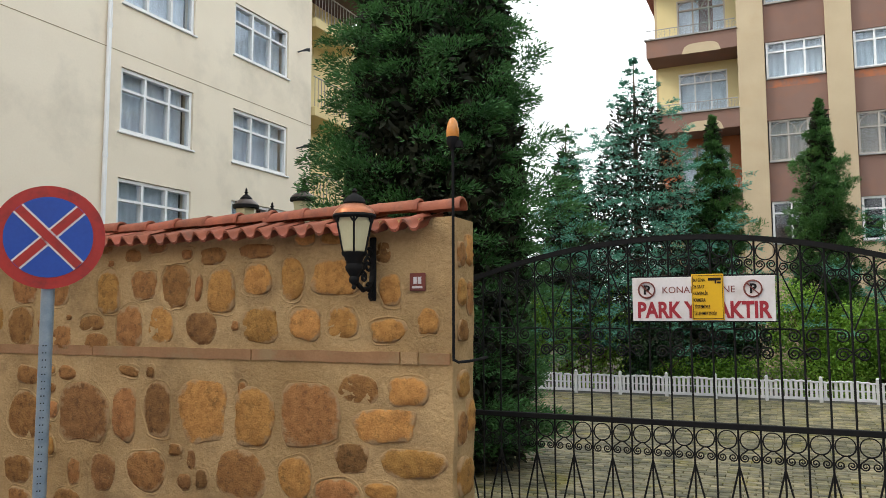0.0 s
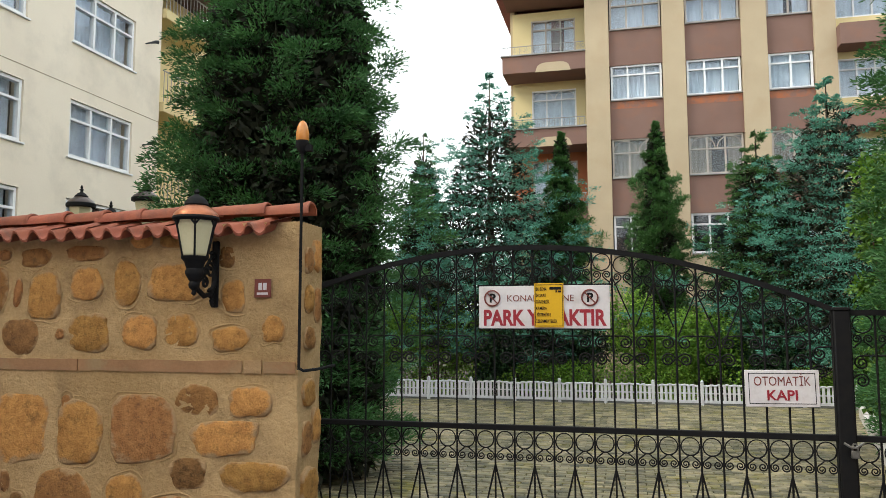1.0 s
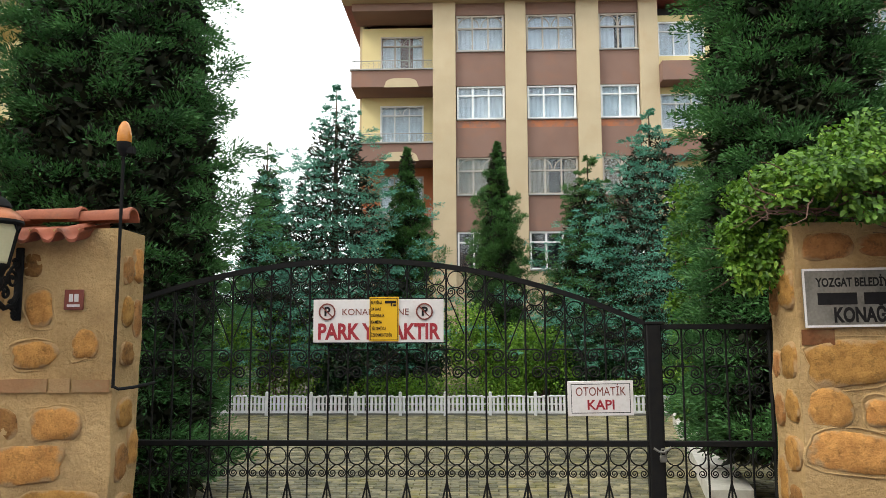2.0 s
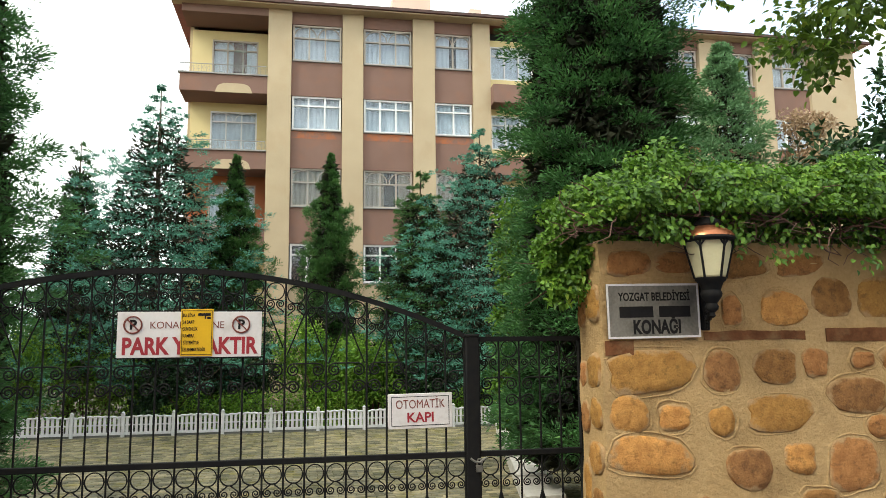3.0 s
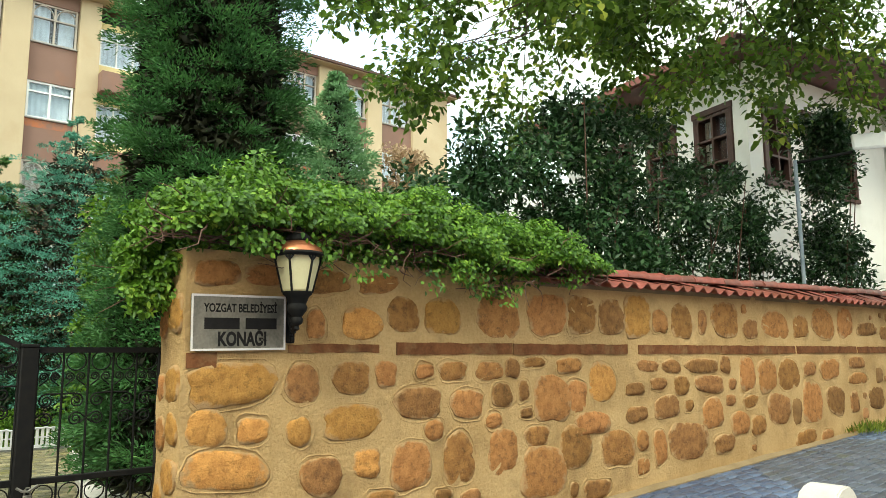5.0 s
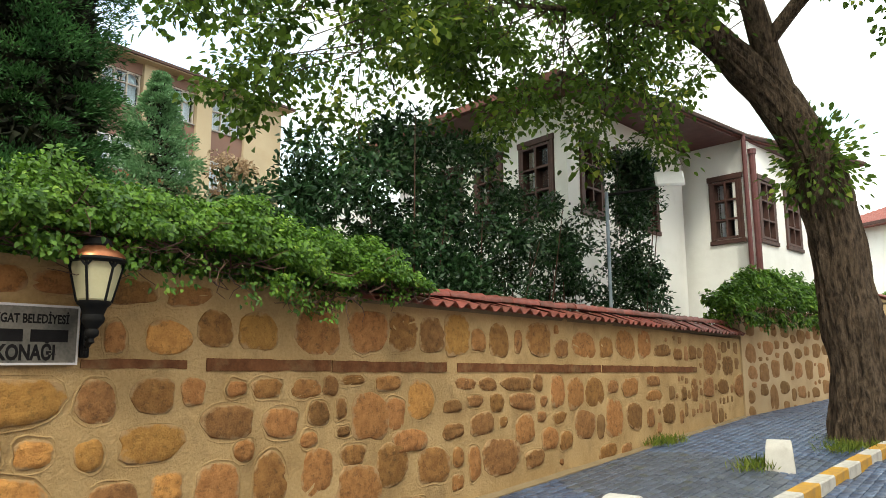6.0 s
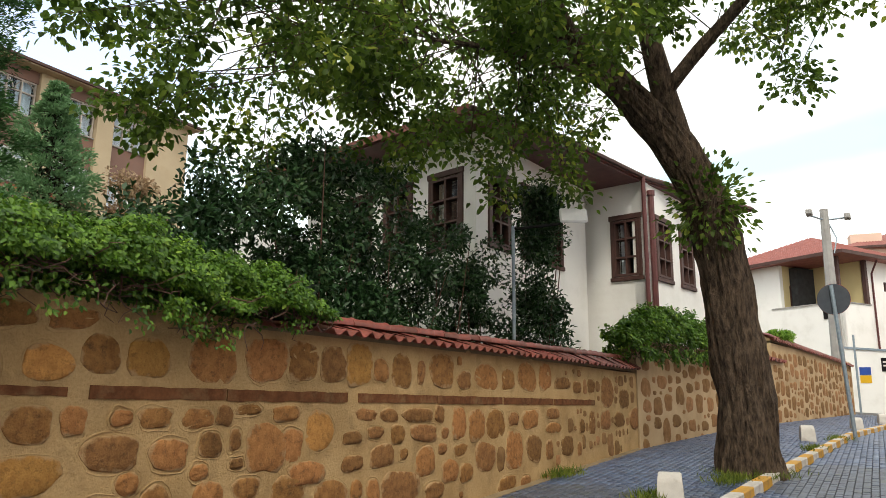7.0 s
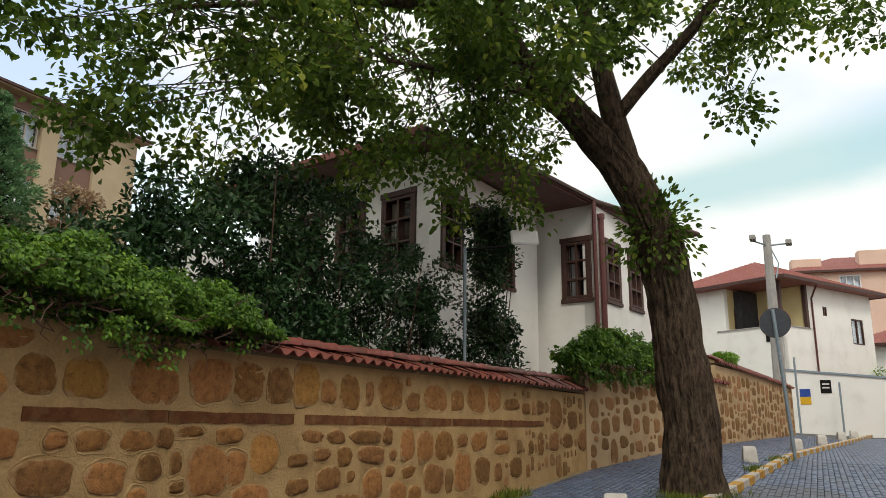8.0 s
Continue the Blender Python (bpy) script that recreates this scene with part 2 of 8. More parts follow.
M["sign_orange_red"] = material("sign_orange_red", (0.42, 0.03, 0.024), (0.34, 0.022, 0.018), 4.0, 0.4, 0.08, stain=(0.12, 0.02, 0.02), stain_scale=9.0, stain_amount=0.6)
M["sign_blue"] = material("sign_blue", (0.016, 0.075, 0.37), (0.012, 0.055, 0.29), 3.0, 0.4, 0.08)
M["sign_yellow"] = material("sign_yellow", (0.72, 0.42, 0.008), (0.64, 0.36, 0.006), 5.0, 0.45, 0.05)
M["sign_black"] = material("sign_black", (0.012, 0.011, 0.011), (0.02, 0.018, 0.018), 9.0, 0.8, 0.0, specular=0.1)
M["sign_maroon"] = material("sign_maroon", (0.20, 0.045, 0.030), (0.15, 0.032, 0.022), 9.0, 0.5, 0.05)
M["plate_steel"] = material("plate_steel", (0.25, 0.235, 0.20), (0.11, 0.105, 0.09), 6.0, 0.38, 0.1, metallic=0.35, fine=60, stain=(0.10, 0.10, 0.09), stain_scale=6.0, stain_amount=0.5)
M["galvanised"] = material("galvanised", (0.30, 0.36, 0.40), (0.20, 0.26, 0.31), 14.0, 0.5, 0.1, metallic=0.4, fine=110)
M["sign_back"] = material("sign_back", (0.075, 0.085, 0.10), (0.055, 0.062, 0.075), 6.0, 0.5, 0.05)
M["plaster_grey"] = material("beige_render", (0.80, 0.705, 0.565), (0.74, 0.645, 0.51), 0.8, 0.92, 0.25, fine=30, stain=(0.44, 0.39, 0.31), stain_scale=0.5, stain_amount=0.4)
M["plaster_yellow"] = material("yellow_render", (0.482, 0.381, 0.251), (0.419, 0.326, 0.212), 0.7, 0.92, 0.2, fine=30, stain=(0.40, 0.28, 0.16), stain_scale=0.8, stain_amount=0.35)
M["plaster_brown"] = material("brown_render", (0.215, 0.125, 0.098), (0.185, 0.105, 0.082), 0.8, 0.92, 0.2, fine=30, stain=(0.26, 0.12, 0.075), stain_scale=0.9, stain_amount=0.5)
M["plaster_orange"] = material("orange_render", (0.40, 0.135, 0.055), (0.34, 0.115, 0.05), 0.8, 0.92, 0.2, fine=30)
M["worn_orange"] = material("worn_orange", (0.37, 0.125, 0.055), (0.22, 0.12, 0.092), 2.2, 0.92, 0.2, fine=9, spread=(0.42, 0.58))
M["blind"] = material("blind", (0.30, 0.255, 0.205), (0.21, 0.18, 0.15), 2.0, 0.9, 0.2, fine=12)
M["plaster_cream"] = material("cream_render", (0.68, 0.56, 0.29), (0.62, 0.50, 0.26), 0.8, 0.92, 0.2, fine=30)
M["plaster_white"] = material("white_render", (0.88, 0.87, 0.84), (0.82, 0.81, 0.78), 0.7, 0.92, 0.15, fine=30, stain=(0.60, 0.58, 0.53), stain_scale=0.7, stain_amount=0.3)
M["plaster_pink"] = material("pink_render", (0.72, 0.52, 0.42), (0.66, 0.47, 0.38), 0.7, 0.92, 0.15, fine=30)
M["frame_white"] = material("white_frame", (0.80, 0.80, 0.80), (0.72, 0.72, 0.72), 3.0, 0.45, 0.03)
M["frame_old"] = material("old_frame", (0.50, 0.44, 0.38), (0.42, 0.36, 0.31), 4.0, 0.6, 0.1)
M["dark_wood"] = material("dark_wood", (0.075, 0.030, 0.022), (0.05, 0.02, 0.015), 8.0, 0.6, 0.2, fine=60)
M["maroon_paint"] = material("maroon_paint", (0.13, 0.035, 0.033), (0.095, 0.026, 0.025), 6.0, 0.5, 0.1)
M["curtain"] = material("curtain", (0.66, 0.70, 0.76), (0.46, 0.50, 0.57), 3.0, 0.9, 0.3, fine=12, spread=(0.3, 0.7))
# near black: the shade of unlit rooms as a colour; wall lights share it
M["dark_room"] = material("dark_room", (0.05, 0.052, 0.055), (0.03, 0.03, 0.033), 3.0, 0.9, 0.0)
M["glass"] = glass_material("window_glass")
M["concrete"] = material("concrete", (0.36, 0.35, 0.33), (0.27, 0.26, 0.25), 3.0, 0.9, 0.3, fine=60)
M["asphalt"] = material("street_bed", (0.12, 0.115, 0.105), (0.085, 0.08, 0.075), 3.0, 0.95, 0.3, fine=80)
M["tile_far"] = material("pale_red_roof_tile", (0.36, 0.125, 0.10), (0.24, 0.075, 0.065), 3.0, 0.6, 0.4, fine=40, stain=(0.24, 0.10, 0.08), stain_scale=2.0, stain_amount=0.6)
M["paver_blue"] = material("grey_blue_paver", (0.088, 0.118, 0.20), (0.052, 0.073, 0.13), 3.0, 0.42, 0.35, fine=60, stain=(0.10, 0.105, 0.10), stain_scale=0.8, stain_amount=0.5, island_tint=0.3)
M["paver_piece"] = material("grey_paver", (0.085, 0.098, 0.135), (0.050, 0.060, 0.086), 3.0, 0.46, 0.35, fine=60, stain=(0.075, 0.078, 0.038), stain_scale=1.3, stain_amount=0.7, random_tint=0.25)
M["yard_paver"] = material("yard_paver", (0.27, 0.235, 0.125), (0.085, 0.08, 0.05), 5.0, 0.6, 0.9, fine=26, specular=0.35, stain=(0.17, 0.15, 0.03), stain_scale=2.6, stain_amount=0.95, distance=0.02, island_tint=0.5)
M["yard_piece"] = material("yard_paver_piece", (0.27, 0.235, 0.125), (0.085, 0.08, 0.05), 5.0, 0.6, 0.9, fine=26, specular=0.35, stain=(0.17, 0.15, 0.03), stain_scale=2.6, stain_amount=0.95, distance=0.02, random_tint=0.45)
M["soil"] = material("soil", (0.085, 0.062, 0.036), (0.06, 0.043, 0.026), 3.0, 0.95, 0.5, fine=40)
M["kerb_white"] = material("kerb_white", (0.60, 0.57, 0.52), (0.48, 0.45, 0.41), 5.0, 0.85, 0.3, fine=60, stain=(0.25, 0.22, 0.18), stain_scale=4.0, stain_amount=0.6)
M["kerb_yellow"] = material("kerb_yellow", (0.60, 0.33, 0.035), (0.48, 0.25, 0.03), 5.0, 0.85, 0.3, fine=60, stain=(0.25, 0.16, 0.08), stain_scale=4.0, stain_amount=0.6)
M["bark"] = material("bark", (0.165, 0.118, 0.082), (0.028, 0.020, 0.015), 15.0, 0.95, 1.0, fine=44, distance=0.12, stretch=0.30, lumps=0.06, lump_scale=16.0, specular=0.15)
M["twig"] = material("twig", (0.13, 0.065, 0.045), (0.075, 0.04, 0.028), 20.0, 0.9, 0.2)
M["needle_dark"] = leaf_material("needle_dark", (0.023, 0.070, 0.026), (0.092, 0.228, 0.068), (0.20, 0.37, 0.11), 0.25, 0.6, 3.0, 0.25)
M["needle_light"] = leaf_material("needle_light", (0.080, 0.175, 0.080), (0.22, 0.38, 0.18), (0.36, 0.52, 0.24), 0.3, 0.6, 2.0, 0.3)
# inner needles, coloured near black to put the crown's shade into them
M["needle_core_shade"] = leaf_material("needle_core_shade", (0.013, 0.017, 0.010), (0.030, 0.034, 0.017), None, 0.1, 0.7, 3.0)
M["needle_green"] = leaf_material("needle_green", (0.040, 0.12, 0.030), (0.16, 0.33, 0.070), (0.29, 0.45, 0.10), 0.25, 0.6, 3.0, 0.3)
M["needle_blue"] = leaf_material("needle_blue", (0.028, 0.120, 0.084), (0.155, 0.41, 0.29), (0.29, 0.55, 0.43), 0.2, 0.55, 2.2, 0.3)
M["needle_column"] = leaf_material("needle_column", (0.024, 0.072, 0.024), (0.095, 0.21, 0.055), (0.24, 0.37, 0.09), 0.25, 0.6, 3.0, 0.3)
M["leaf_creeper"] = leaf_material("leaf_creeper", (0.026, 0.074, 0.011), (0.145, 0.285, 0.032), (0.38, 0.54, 0.085), 0.3, 0.45, 4.0)
M["leaf_hedge"] = leaf_material("leaf_hedge", (0.066, 0.165, 0.020), (0.24, 0.42, 0.055), (0.42, 0.56, 0.09), 0.42, 0.5, 1.0)
M["leaf_dark"] = leaf_material("leaf_dark", (0.012, 0.036, 0.015), (0.042, 0.0975, 0.033), (0.12, 0.165, 0.075), 0.15, 0.3, 1.5)
M["leaf_mulberry"] = leaf_material("leaf_mulberry", (0.028, 0.060, 0.012), (0.145, 0.235, 0.034), (0.52, 0.57, 0.095), 0.55, 0.4, 0.8)
M["leaf_bronze"] = leaf_material("leaf_bronze", (0.26, 0.16, 0.09), (0.52, 0.38, 0.24), (0.62, 0.50, 0.34), 0.3, 0.6, 1.5)
M["grass"] = leaf_material("grass", (0.06, 0.11, 0.012), (0.20, 0.24, 0.035), (0.36, 0.30, 0.08), 0.3, 0.6, 2.0)

# ---------------------------------------------------------------- mesh helpers
def ground_z(x):
    """The street climbs gently along x."""
    return -0.33 + 0.04 * max(-14.0, min(22.0, x)) + 0.016 * max(0.0, min(60.0, x) - 22.0)


def empty(name, m, label="", category="", group="", kind=""):
    ob = new(name)
    ob.empty_display_size = 0.1
    ob.matrix_world = m
    return tagged(ob, label, category, group, kind)


def smooth(me, angle=40):
    me.shade_smooth()
    me.set_sharp_from_angle(angle=radians(angle))


def part(name, bm, mat, parent=None, label="", kind="", soft=40):
    """Links a bmesh as one mesh object, under a thing or a part; its points are in the parent's own space."""
    me = bpy.data.meshes.new(name)
    bmesh.ops.recalc_face_normals(bm, faces=bm.faces)
    bm.to_mesh(me)
    bm.free()
    me.materials.append(mat)
    if soft:
        smooth(me, soft)
    ob = new(name, me)
    ob.parent = parent
    return tagged(ob, label, "", "", kind)


def raw(name, verts, faces, mat, parent=None, label="", kind="", soft=0):
    """The same from arrays: verts (n, 3), faces (m, 3 or 4)."""
    verts, faces = np.asarray(verts, np.float32), np.asarray(faces, np.int32)
    me = bpy.data.meshes.new(name)
    k = faces.shape[1]
    me.vertices.add(len(verts))
    me.vertices.foreach_set("co", verts.ravel())
    me.loops.add(faces.size)
    me.loops.foreach_set("vertex_index", faces.ravel())
    me.polygons.add(len(faces))
    me.polygons.foreach_set("loop_start", np.arange(0, faces.size, k, dtype=np.int32))
    me.polygons.foreach_set("loop_total", np.full(len(faces), k, np.int32))
    me.update(calc_edges=True)
    me.materials.append(mat)
    if soft:
        smooth(me, soft)
    ob = new(name, me)
    ob.parent = parent
    return tagged(ob, label, "", "", kind)


def share(name, me, m, parent=None):
    ob = new(name, me)
    ob.parent = parent
    ob.matrix_local = m
    return ob


def box(bm, x0, x1, y0, y1, z0, z1, bevel=0.0):
    vs = [bm.verts.new(c) for c in ((x0, y0, z0), (x1, y0, z0), (x1, y1, z0), (x0, y1, z0), (x0, y0, z1), (x1, y0, z1), (x1, y1, z1), (x0, y1, z1))]
    fs = [bm.faces.new([vs[i] for i in q]) for q in ((0, 3, 2, 1), (4, 5, 6, 7), (0, 1, 5, 4), (1, 2, 6, 5), (2, 3, 7, 6), (3, 0, 4, 7))]
    if bevel:
        bmesh.ops.bevel(bm, geom=list({e for f in fs for e in f.edges}), offset=bevel, segments=1, affect="EDGES")
    return vs


def boxes(*items, bevel=0.0):
    bm = bmesh.new()
    for it in items:
        box(bm, *it, bevel=bevel)
    return bm


def tube(bm, pts, radii, sides=8, caps=True):
    """A round bar along points."""
    pts = [Vector(p) for p in pts]
    radii = radii if hasattr(radii, "__len__") else [radii] * len(pts)
    rings, up = [], None
    for i, p in enumerate(pts):
        d = (pts[min(i + 1, len(pts) - 1)] - pts[max(i - 1, 0)]).normalized()
        if up is None:
            up = d.orthogonal().normalized()
        up = (up - d * up.dot(d))
        up = up.normalized() if up.length > 1e-6 else d.orthogonal().normalized()
        side = d.cross(up)
        rings.append([bm.verts.new(p + (up * math.cos(a) + side * math.sin(a)) * radii[i]) for a in [2 * math.pi * k / sides for k in range(sides)]])
    for a, b in zip(rings, rings[1:]):
        for k in range(sides):
            bm.faces.new((a[k], a[(k + 1) % sides], b[(k + 1) % sides], b[k]))
    if caps:
        bm.faces.new(rings[0][::-1])
        bm.faces.new(rings[-1])
    return rings


def lathe(bm, profile, sides=16, at=(0, 0, 0), squash=1.0):
    """A turned shape: profile of (radius, height) from bottom to top."""
    rings = []
    for r, z in profile:
        rings.append([bm.verts.new((at[0] + r * math.cos(2 * math.pi * k / sides), at[1] + squash * r * math.sin(2 * math.pi * k / sides), at[2] + z)) for k in range(sides)])
    for a, b in zip(rings, rings[1:]):
        for k in range(sides):
            bm.faces.new((a[k], a[(k + 1) % sides], b[(k + 1) % sides], b[k]))
    bm.faces.new(rings[0][::-1])
    bm.faces.new(rings[-1])


def letters(text, size, m, mat, parent, name="lettering", depth=0.0008, stretch=1.0, label="", bold=0.0):
    """Writing as a flat mesh in the built-in font, centred on m, lying in its xy plane."""
    cu = bpy.data.curves.new(name, "FONT")
    cu.body, cu.size, cu.align_x, cu.align_y, cu.extrude, cu.resolution_u = text, size, "CENTER", "CENTER", depth, 3
    cu.offset = bold * size
    tmp = bpy.data.objects.new(name, cu)
    scene.collection.objects.link(tmp)
    bpy.context.view_layer.update()
    me = bpy.data.meshes.new_from_object(tmp.evaluated_get(bpy.context.evaluated_depsgraph_get()))
    bpy.data.objects.remove(tmp)
    me.materials.clear()
    me.materials.append(mat)
    ob = new(name, me)
    ob.parent = parent
    ob.matrix_local = m @ Matrix.Diagonal((stretch, 1, 1, 1))
    return tagged(ob, label)


# ---------------------------------------------------------------- foliage
def unit(a):
    return a / np.maximum(np.linalg.norm(a, axis=-1, keepdims=True), 1e-9)


def leaves(name, at, way, up, length, width, mat, parent, fold=0.25, kind="", broad=False):
    """Many single leaves: at their stalk, along way, with the blade's face towards up."""
    n = len(at)
    length, width = np.broadcast_to(length, n)[:, None], np.broadcast_to(width, n)[:, None]
    way = unit(way)
    side = unit(np.cross(way, up))
    nor = np.cross(side, way)
    mid = at + way * length * 0.45
    v = np.stack([at, mid + side * width * 0.5 + nor * width * fold, at + way * length - nor * length * 0.08, mid - side * width * 0.5 + nor * width * fold], 1).reshape(-1, 3)
    if broad:
        lo, hi = at + way * length * 0.28, at + way * length * 0.68
        a, b = side * width * 0.5, side * width * 0.36
        v = np.stack([at, lo + a + nor * width * fold, hi + b + nor * width * fold * 0.6, at + way * length - nor * length * 0.10, hi - b + nor * width * fold * 0.6, lo - a + nor * width * fold], 1).reshape(-1, 3)
        q = np.arange(6 * n).reshape(n, 6)
        return raw(name, v, np.concatenate([q[:, [0, 1, 2, 3]], q[:, [0, 3, 4, 5]]]), mat, parent, kind=kind)
    return raw(name, v, np.arange(4 * n).reshape(n, 4), mat, parent, kind=kind)


def rand_dirs(rng, n):
    return unit(rng.normal(size=(n, 3)))


def conifer(name, at, height, radius, mat, seed, label, category="conifer", branches=260, pads=4, sprays=45, bottom=0.06, shape=0.8, droop=0.15, tip_up=0.15,
            leaf=0.10, width=0.03, pad=(0.2, 0.09), profile=None, trunk=0.1, group="", rise=0.35, jitter=0.2, inner=0.4, core=3000, core_leaf=(0.30, 0.10), core_reach=0.72, tiers=0):
    """A conifer: trunk, limbs, old needles close to the trunk coloured dark for the crown's inner shade, and along each
    limb tufts of needle sprays.
    """
    rng = np.random.default_rng(seed)
    tree = empty(name, pose(*at), label, category, group)
    bm = bmesh.new()
    tube(bm, [(0, 0, -0.1), (0.01, 0, height * 0.3), (0, 0.01, height * 0.65), (0, 0, height * 0.99)], [trunk * 1.2, trunk, trunk * 0.55, 0.008], 8)
    part("trunk", bm, M["bark"], tree)
    bm = bmesh.new()
    prof = profile or (lambda u: (1 - u) ** shape)
    C, D, S = [], [], []
    for k in range(branches):
        u = min(0.992, bottom + (1 - bottom) * ((k + rng.random()) / branches) ** 1.25)
        if tiers:
            u = bottom + (1 - bottom) * (1 - (1 - (k + rng.random()) / branches) ** 0.6)
            u = min(0.99, (int(u * tiers) + 0.5 + rng.normal() * 0.24) / tiers)
        z = u * height
        az = k * 2.39996 + rng.normal() * 0.25
        r = max(0.04, radius * prof(u) * rng.uniform(1 - jitter * 1.2, 1 + jitter) * (1 + 0.10 * math.sin(3 * az + seed + 4 * u)))
        d = np.array([math.cos(az), math.sin(az), 0.0])
        lat = np.cross(d, [0, 0, 1.0])
        for q in range(pads):
            t = inner + (1 - inner) * min(1.0, (q + rng.random() * 0.8) / max(1, pads - 0.2)) ** 0.7
            c = d * r * t + lat * rng.normal() * 0.22 * r * t
            c[2] = z - droop * r * t + tip_up * r * t ** 2.2 + rng.normal() * 0.04
            C.append(c)
            D.append(d + lat * rng.normal() * 0.45)
            S.append(min(1.0, 0.22 + 1.1 * r / max(radius, 0.01)) * rng.uniform(0.7, 1.25))
        if k % 2 == 0 and r > 0.15:
            tube(bm, [(0, 0, z), (d[0] * r * 0.5, d[1] * r * 0.5, z - droop * r * 0.5), (d[0] * r * 0.95, d[1] * r * 0.95, z - droop * r * 0.9 + tip_up * r * 0.8)], [0.012 + 0.008 * r, 0.010, 0.004], 4, caps=False)
    part("brushwood", bm, M["bark"], tree, kind="stuff")
    C, D, S = np.array(C), unit(np.array(D)), np.array(S)
    n = len(C) * sprays
    C, D, S = np.repeat(C, sprays, 0), np.repeat(D, sprays, 0), np.repeat(S, sprays)
    # sprays fan out from the foot of each tuft, the tuft rising towards its tip
    fan = unit(rng.normal(size=(n, 3)) * np.array([1.0, 1.0, 0.8 * pad[1] / pad[0] + 0.25]) + D * 1.1 + np.array([0, 0, rise]))
    out = rng.random(n) ** 0.6
    off = fan * (out * S)[:, None] * np.array([pad[0], pad[0], max(pad[1], 0.55 * pad[0])])
    W = fan + D * 0.35 + rng.normal(size=(n, 3)) * 0.38
    W[:, 2] += rise * rng.uniform(0.0, 0.8, n)
    up = rng.normal(size=(n, 3)) * 0.8 + np.array([0, 0, 1.0])
    at0, ln, wd = [C + off], [leaf * rng.uniform(0.55, 1.25, n) * np.minimum(1.0, 0.45 + 0.6 * S)], [width * rng.uniform(0.7, 1.4, n)]
    # old needles whose painted darkness stands for shade deep in the crown
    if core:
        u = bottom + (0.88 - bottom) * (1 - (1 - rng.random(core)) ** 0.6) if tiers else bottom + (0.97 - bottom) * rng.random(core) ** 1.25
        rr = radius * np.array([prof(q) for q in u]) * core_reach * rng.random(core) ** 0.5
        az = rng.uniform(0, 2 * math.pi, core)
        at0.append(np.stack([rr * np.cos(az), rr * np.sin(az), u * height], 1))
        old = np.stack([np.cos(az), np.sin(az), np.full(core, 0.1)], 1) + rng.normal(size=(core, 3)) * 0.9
        leaves("inner_needles", at0.pop(), old, rand_dirs(rng, core), core_leaf[0] * rng.uniform(0.6, 1.2, core), core_leaf[1] * rng.uniform(0.6, 1.2, core), M["needle_core_shade"], tree, 0.1, "stuff")
    leaves("crown", np.concatenate(at0), W, unit(up), np.concatenate(ln), np.concatenate(wd), mat, tree, 0.1)
    return tree


def shrub(name, at, size, mat, seed, label, category="shrub", count=9000, leaf=0.06, width=0.035, lumps=14, group="", stems=7, lump=(0.26, 0.46), spread=(0.68, 0.62, 0.42), tall=0.80, ball=None):
    """A bush: stems and leaves over a heap of uneven lumps."""
    rng = np.random.default_rng(seed)
    ob = empty(name, pose(*at), label, category, group)
    sx, sy, sz = size
    c = rng.uniform(-1, 1, (lumps, 3)) * np.array(spread) + np.array([0, 0, 0.5])
    c[:, 2] = np.clip(c[:, 2], 0.16, tall)
    rad = rng.uniform(*lump, lumps)
    for k in range(stems):
        q = c[k % lumps] * np.array([sx, sy, sz])
        bm = bmesh.new()
        tube(bm, [(q[0] * 0.25, q[1] * 0.25, -0.05), (q[0] * 0.6, q[1] * 0.6, q[2] * 0.55), tuple(q)], [0.02, 0.014, 0.005], 5)
        part("stem", bm, M["twig"], ob)
    pick = rng.integers(0, lumps, count)
    dr = rand_dirs(rng, count)
    pts = c[pick] + dr * (rad[pick] * rng.uniform(0.55, 1.05, count) ** 0.5)[:, None] * np.array([1, 1, 0.75])
    pts += rng.normal(size=pts.shape) * 0.025
    if ball:
        # round sprays of leaves of one size, whatever the bush's height
        c[:, :2] *= (1.1 - 0.55 * c[:, 2:])
        br = rng.uniform(*ball, lumps)
        pts = c[pick] * np.array([sx, sy, sz]) + dr * (br[pick] * rng.uniform(0.2, 1.1, count) ** 0.6)[:, None] * np.array([1, 1, 0.8])
        pts[:, 2] = np.abs(pts[:, 2])
    else:
        pts[:, 2] = np.abs(pts[:, 2])
        pts *= np.array([sx, sy, sz])
    way = dr + rng.normal(size=dr.shape) * 0.7
    way[:, 2] -= 0.15
    leaves("leaves", pts, way, unit(dr + rng.normal(size=dr.shape) * 0.5 + np.array([0, 0, 0.5])), leaf * rng.uniform(0.6, 1.3, count), width * rng.uniform(0.7, 1.3, count), mat, ob)
    return ob

# stones of the two garden walls: place along the wall, height, width, height of the stone
WEST_YELLOW_A = [(-5.1, 1.54, 0.23, 0.31), (-4.55, 1.29, 0.24, 0.26), (-4.13, 0.68, 0.42, 0.42), (-3.98, 1.53, 0.25, 0.28), (-3.67, 0.66, 0.33, 0.36), (-3.66, 1.61, 0.22, 0.21), (-3.63, 1.29, 0.29, 0.23), (-3.36, 1.61, 0.19, 0.28), (-3.32, 0.28, 0.26, 0.26), (-3.25, 1.3, 0.24, 0.2), (-3.01, 1.61, 0.36, 0.23), (-2.96, 1.31, 0.22, 0.2), (-2.66, 0.25, 0.24, 0.1), (-2.64, 0.66, 0.43, 0.2), (-2.61, 1.26, 0.25, 0.14), (-2.6, 1.52, 0.15, 0.19), (-2.47, 0.88, 0.26, 0.18), (-2.44, 0.44, 0.42, 0.17), (-2.33, 1.32, 0.14, 0.16)]
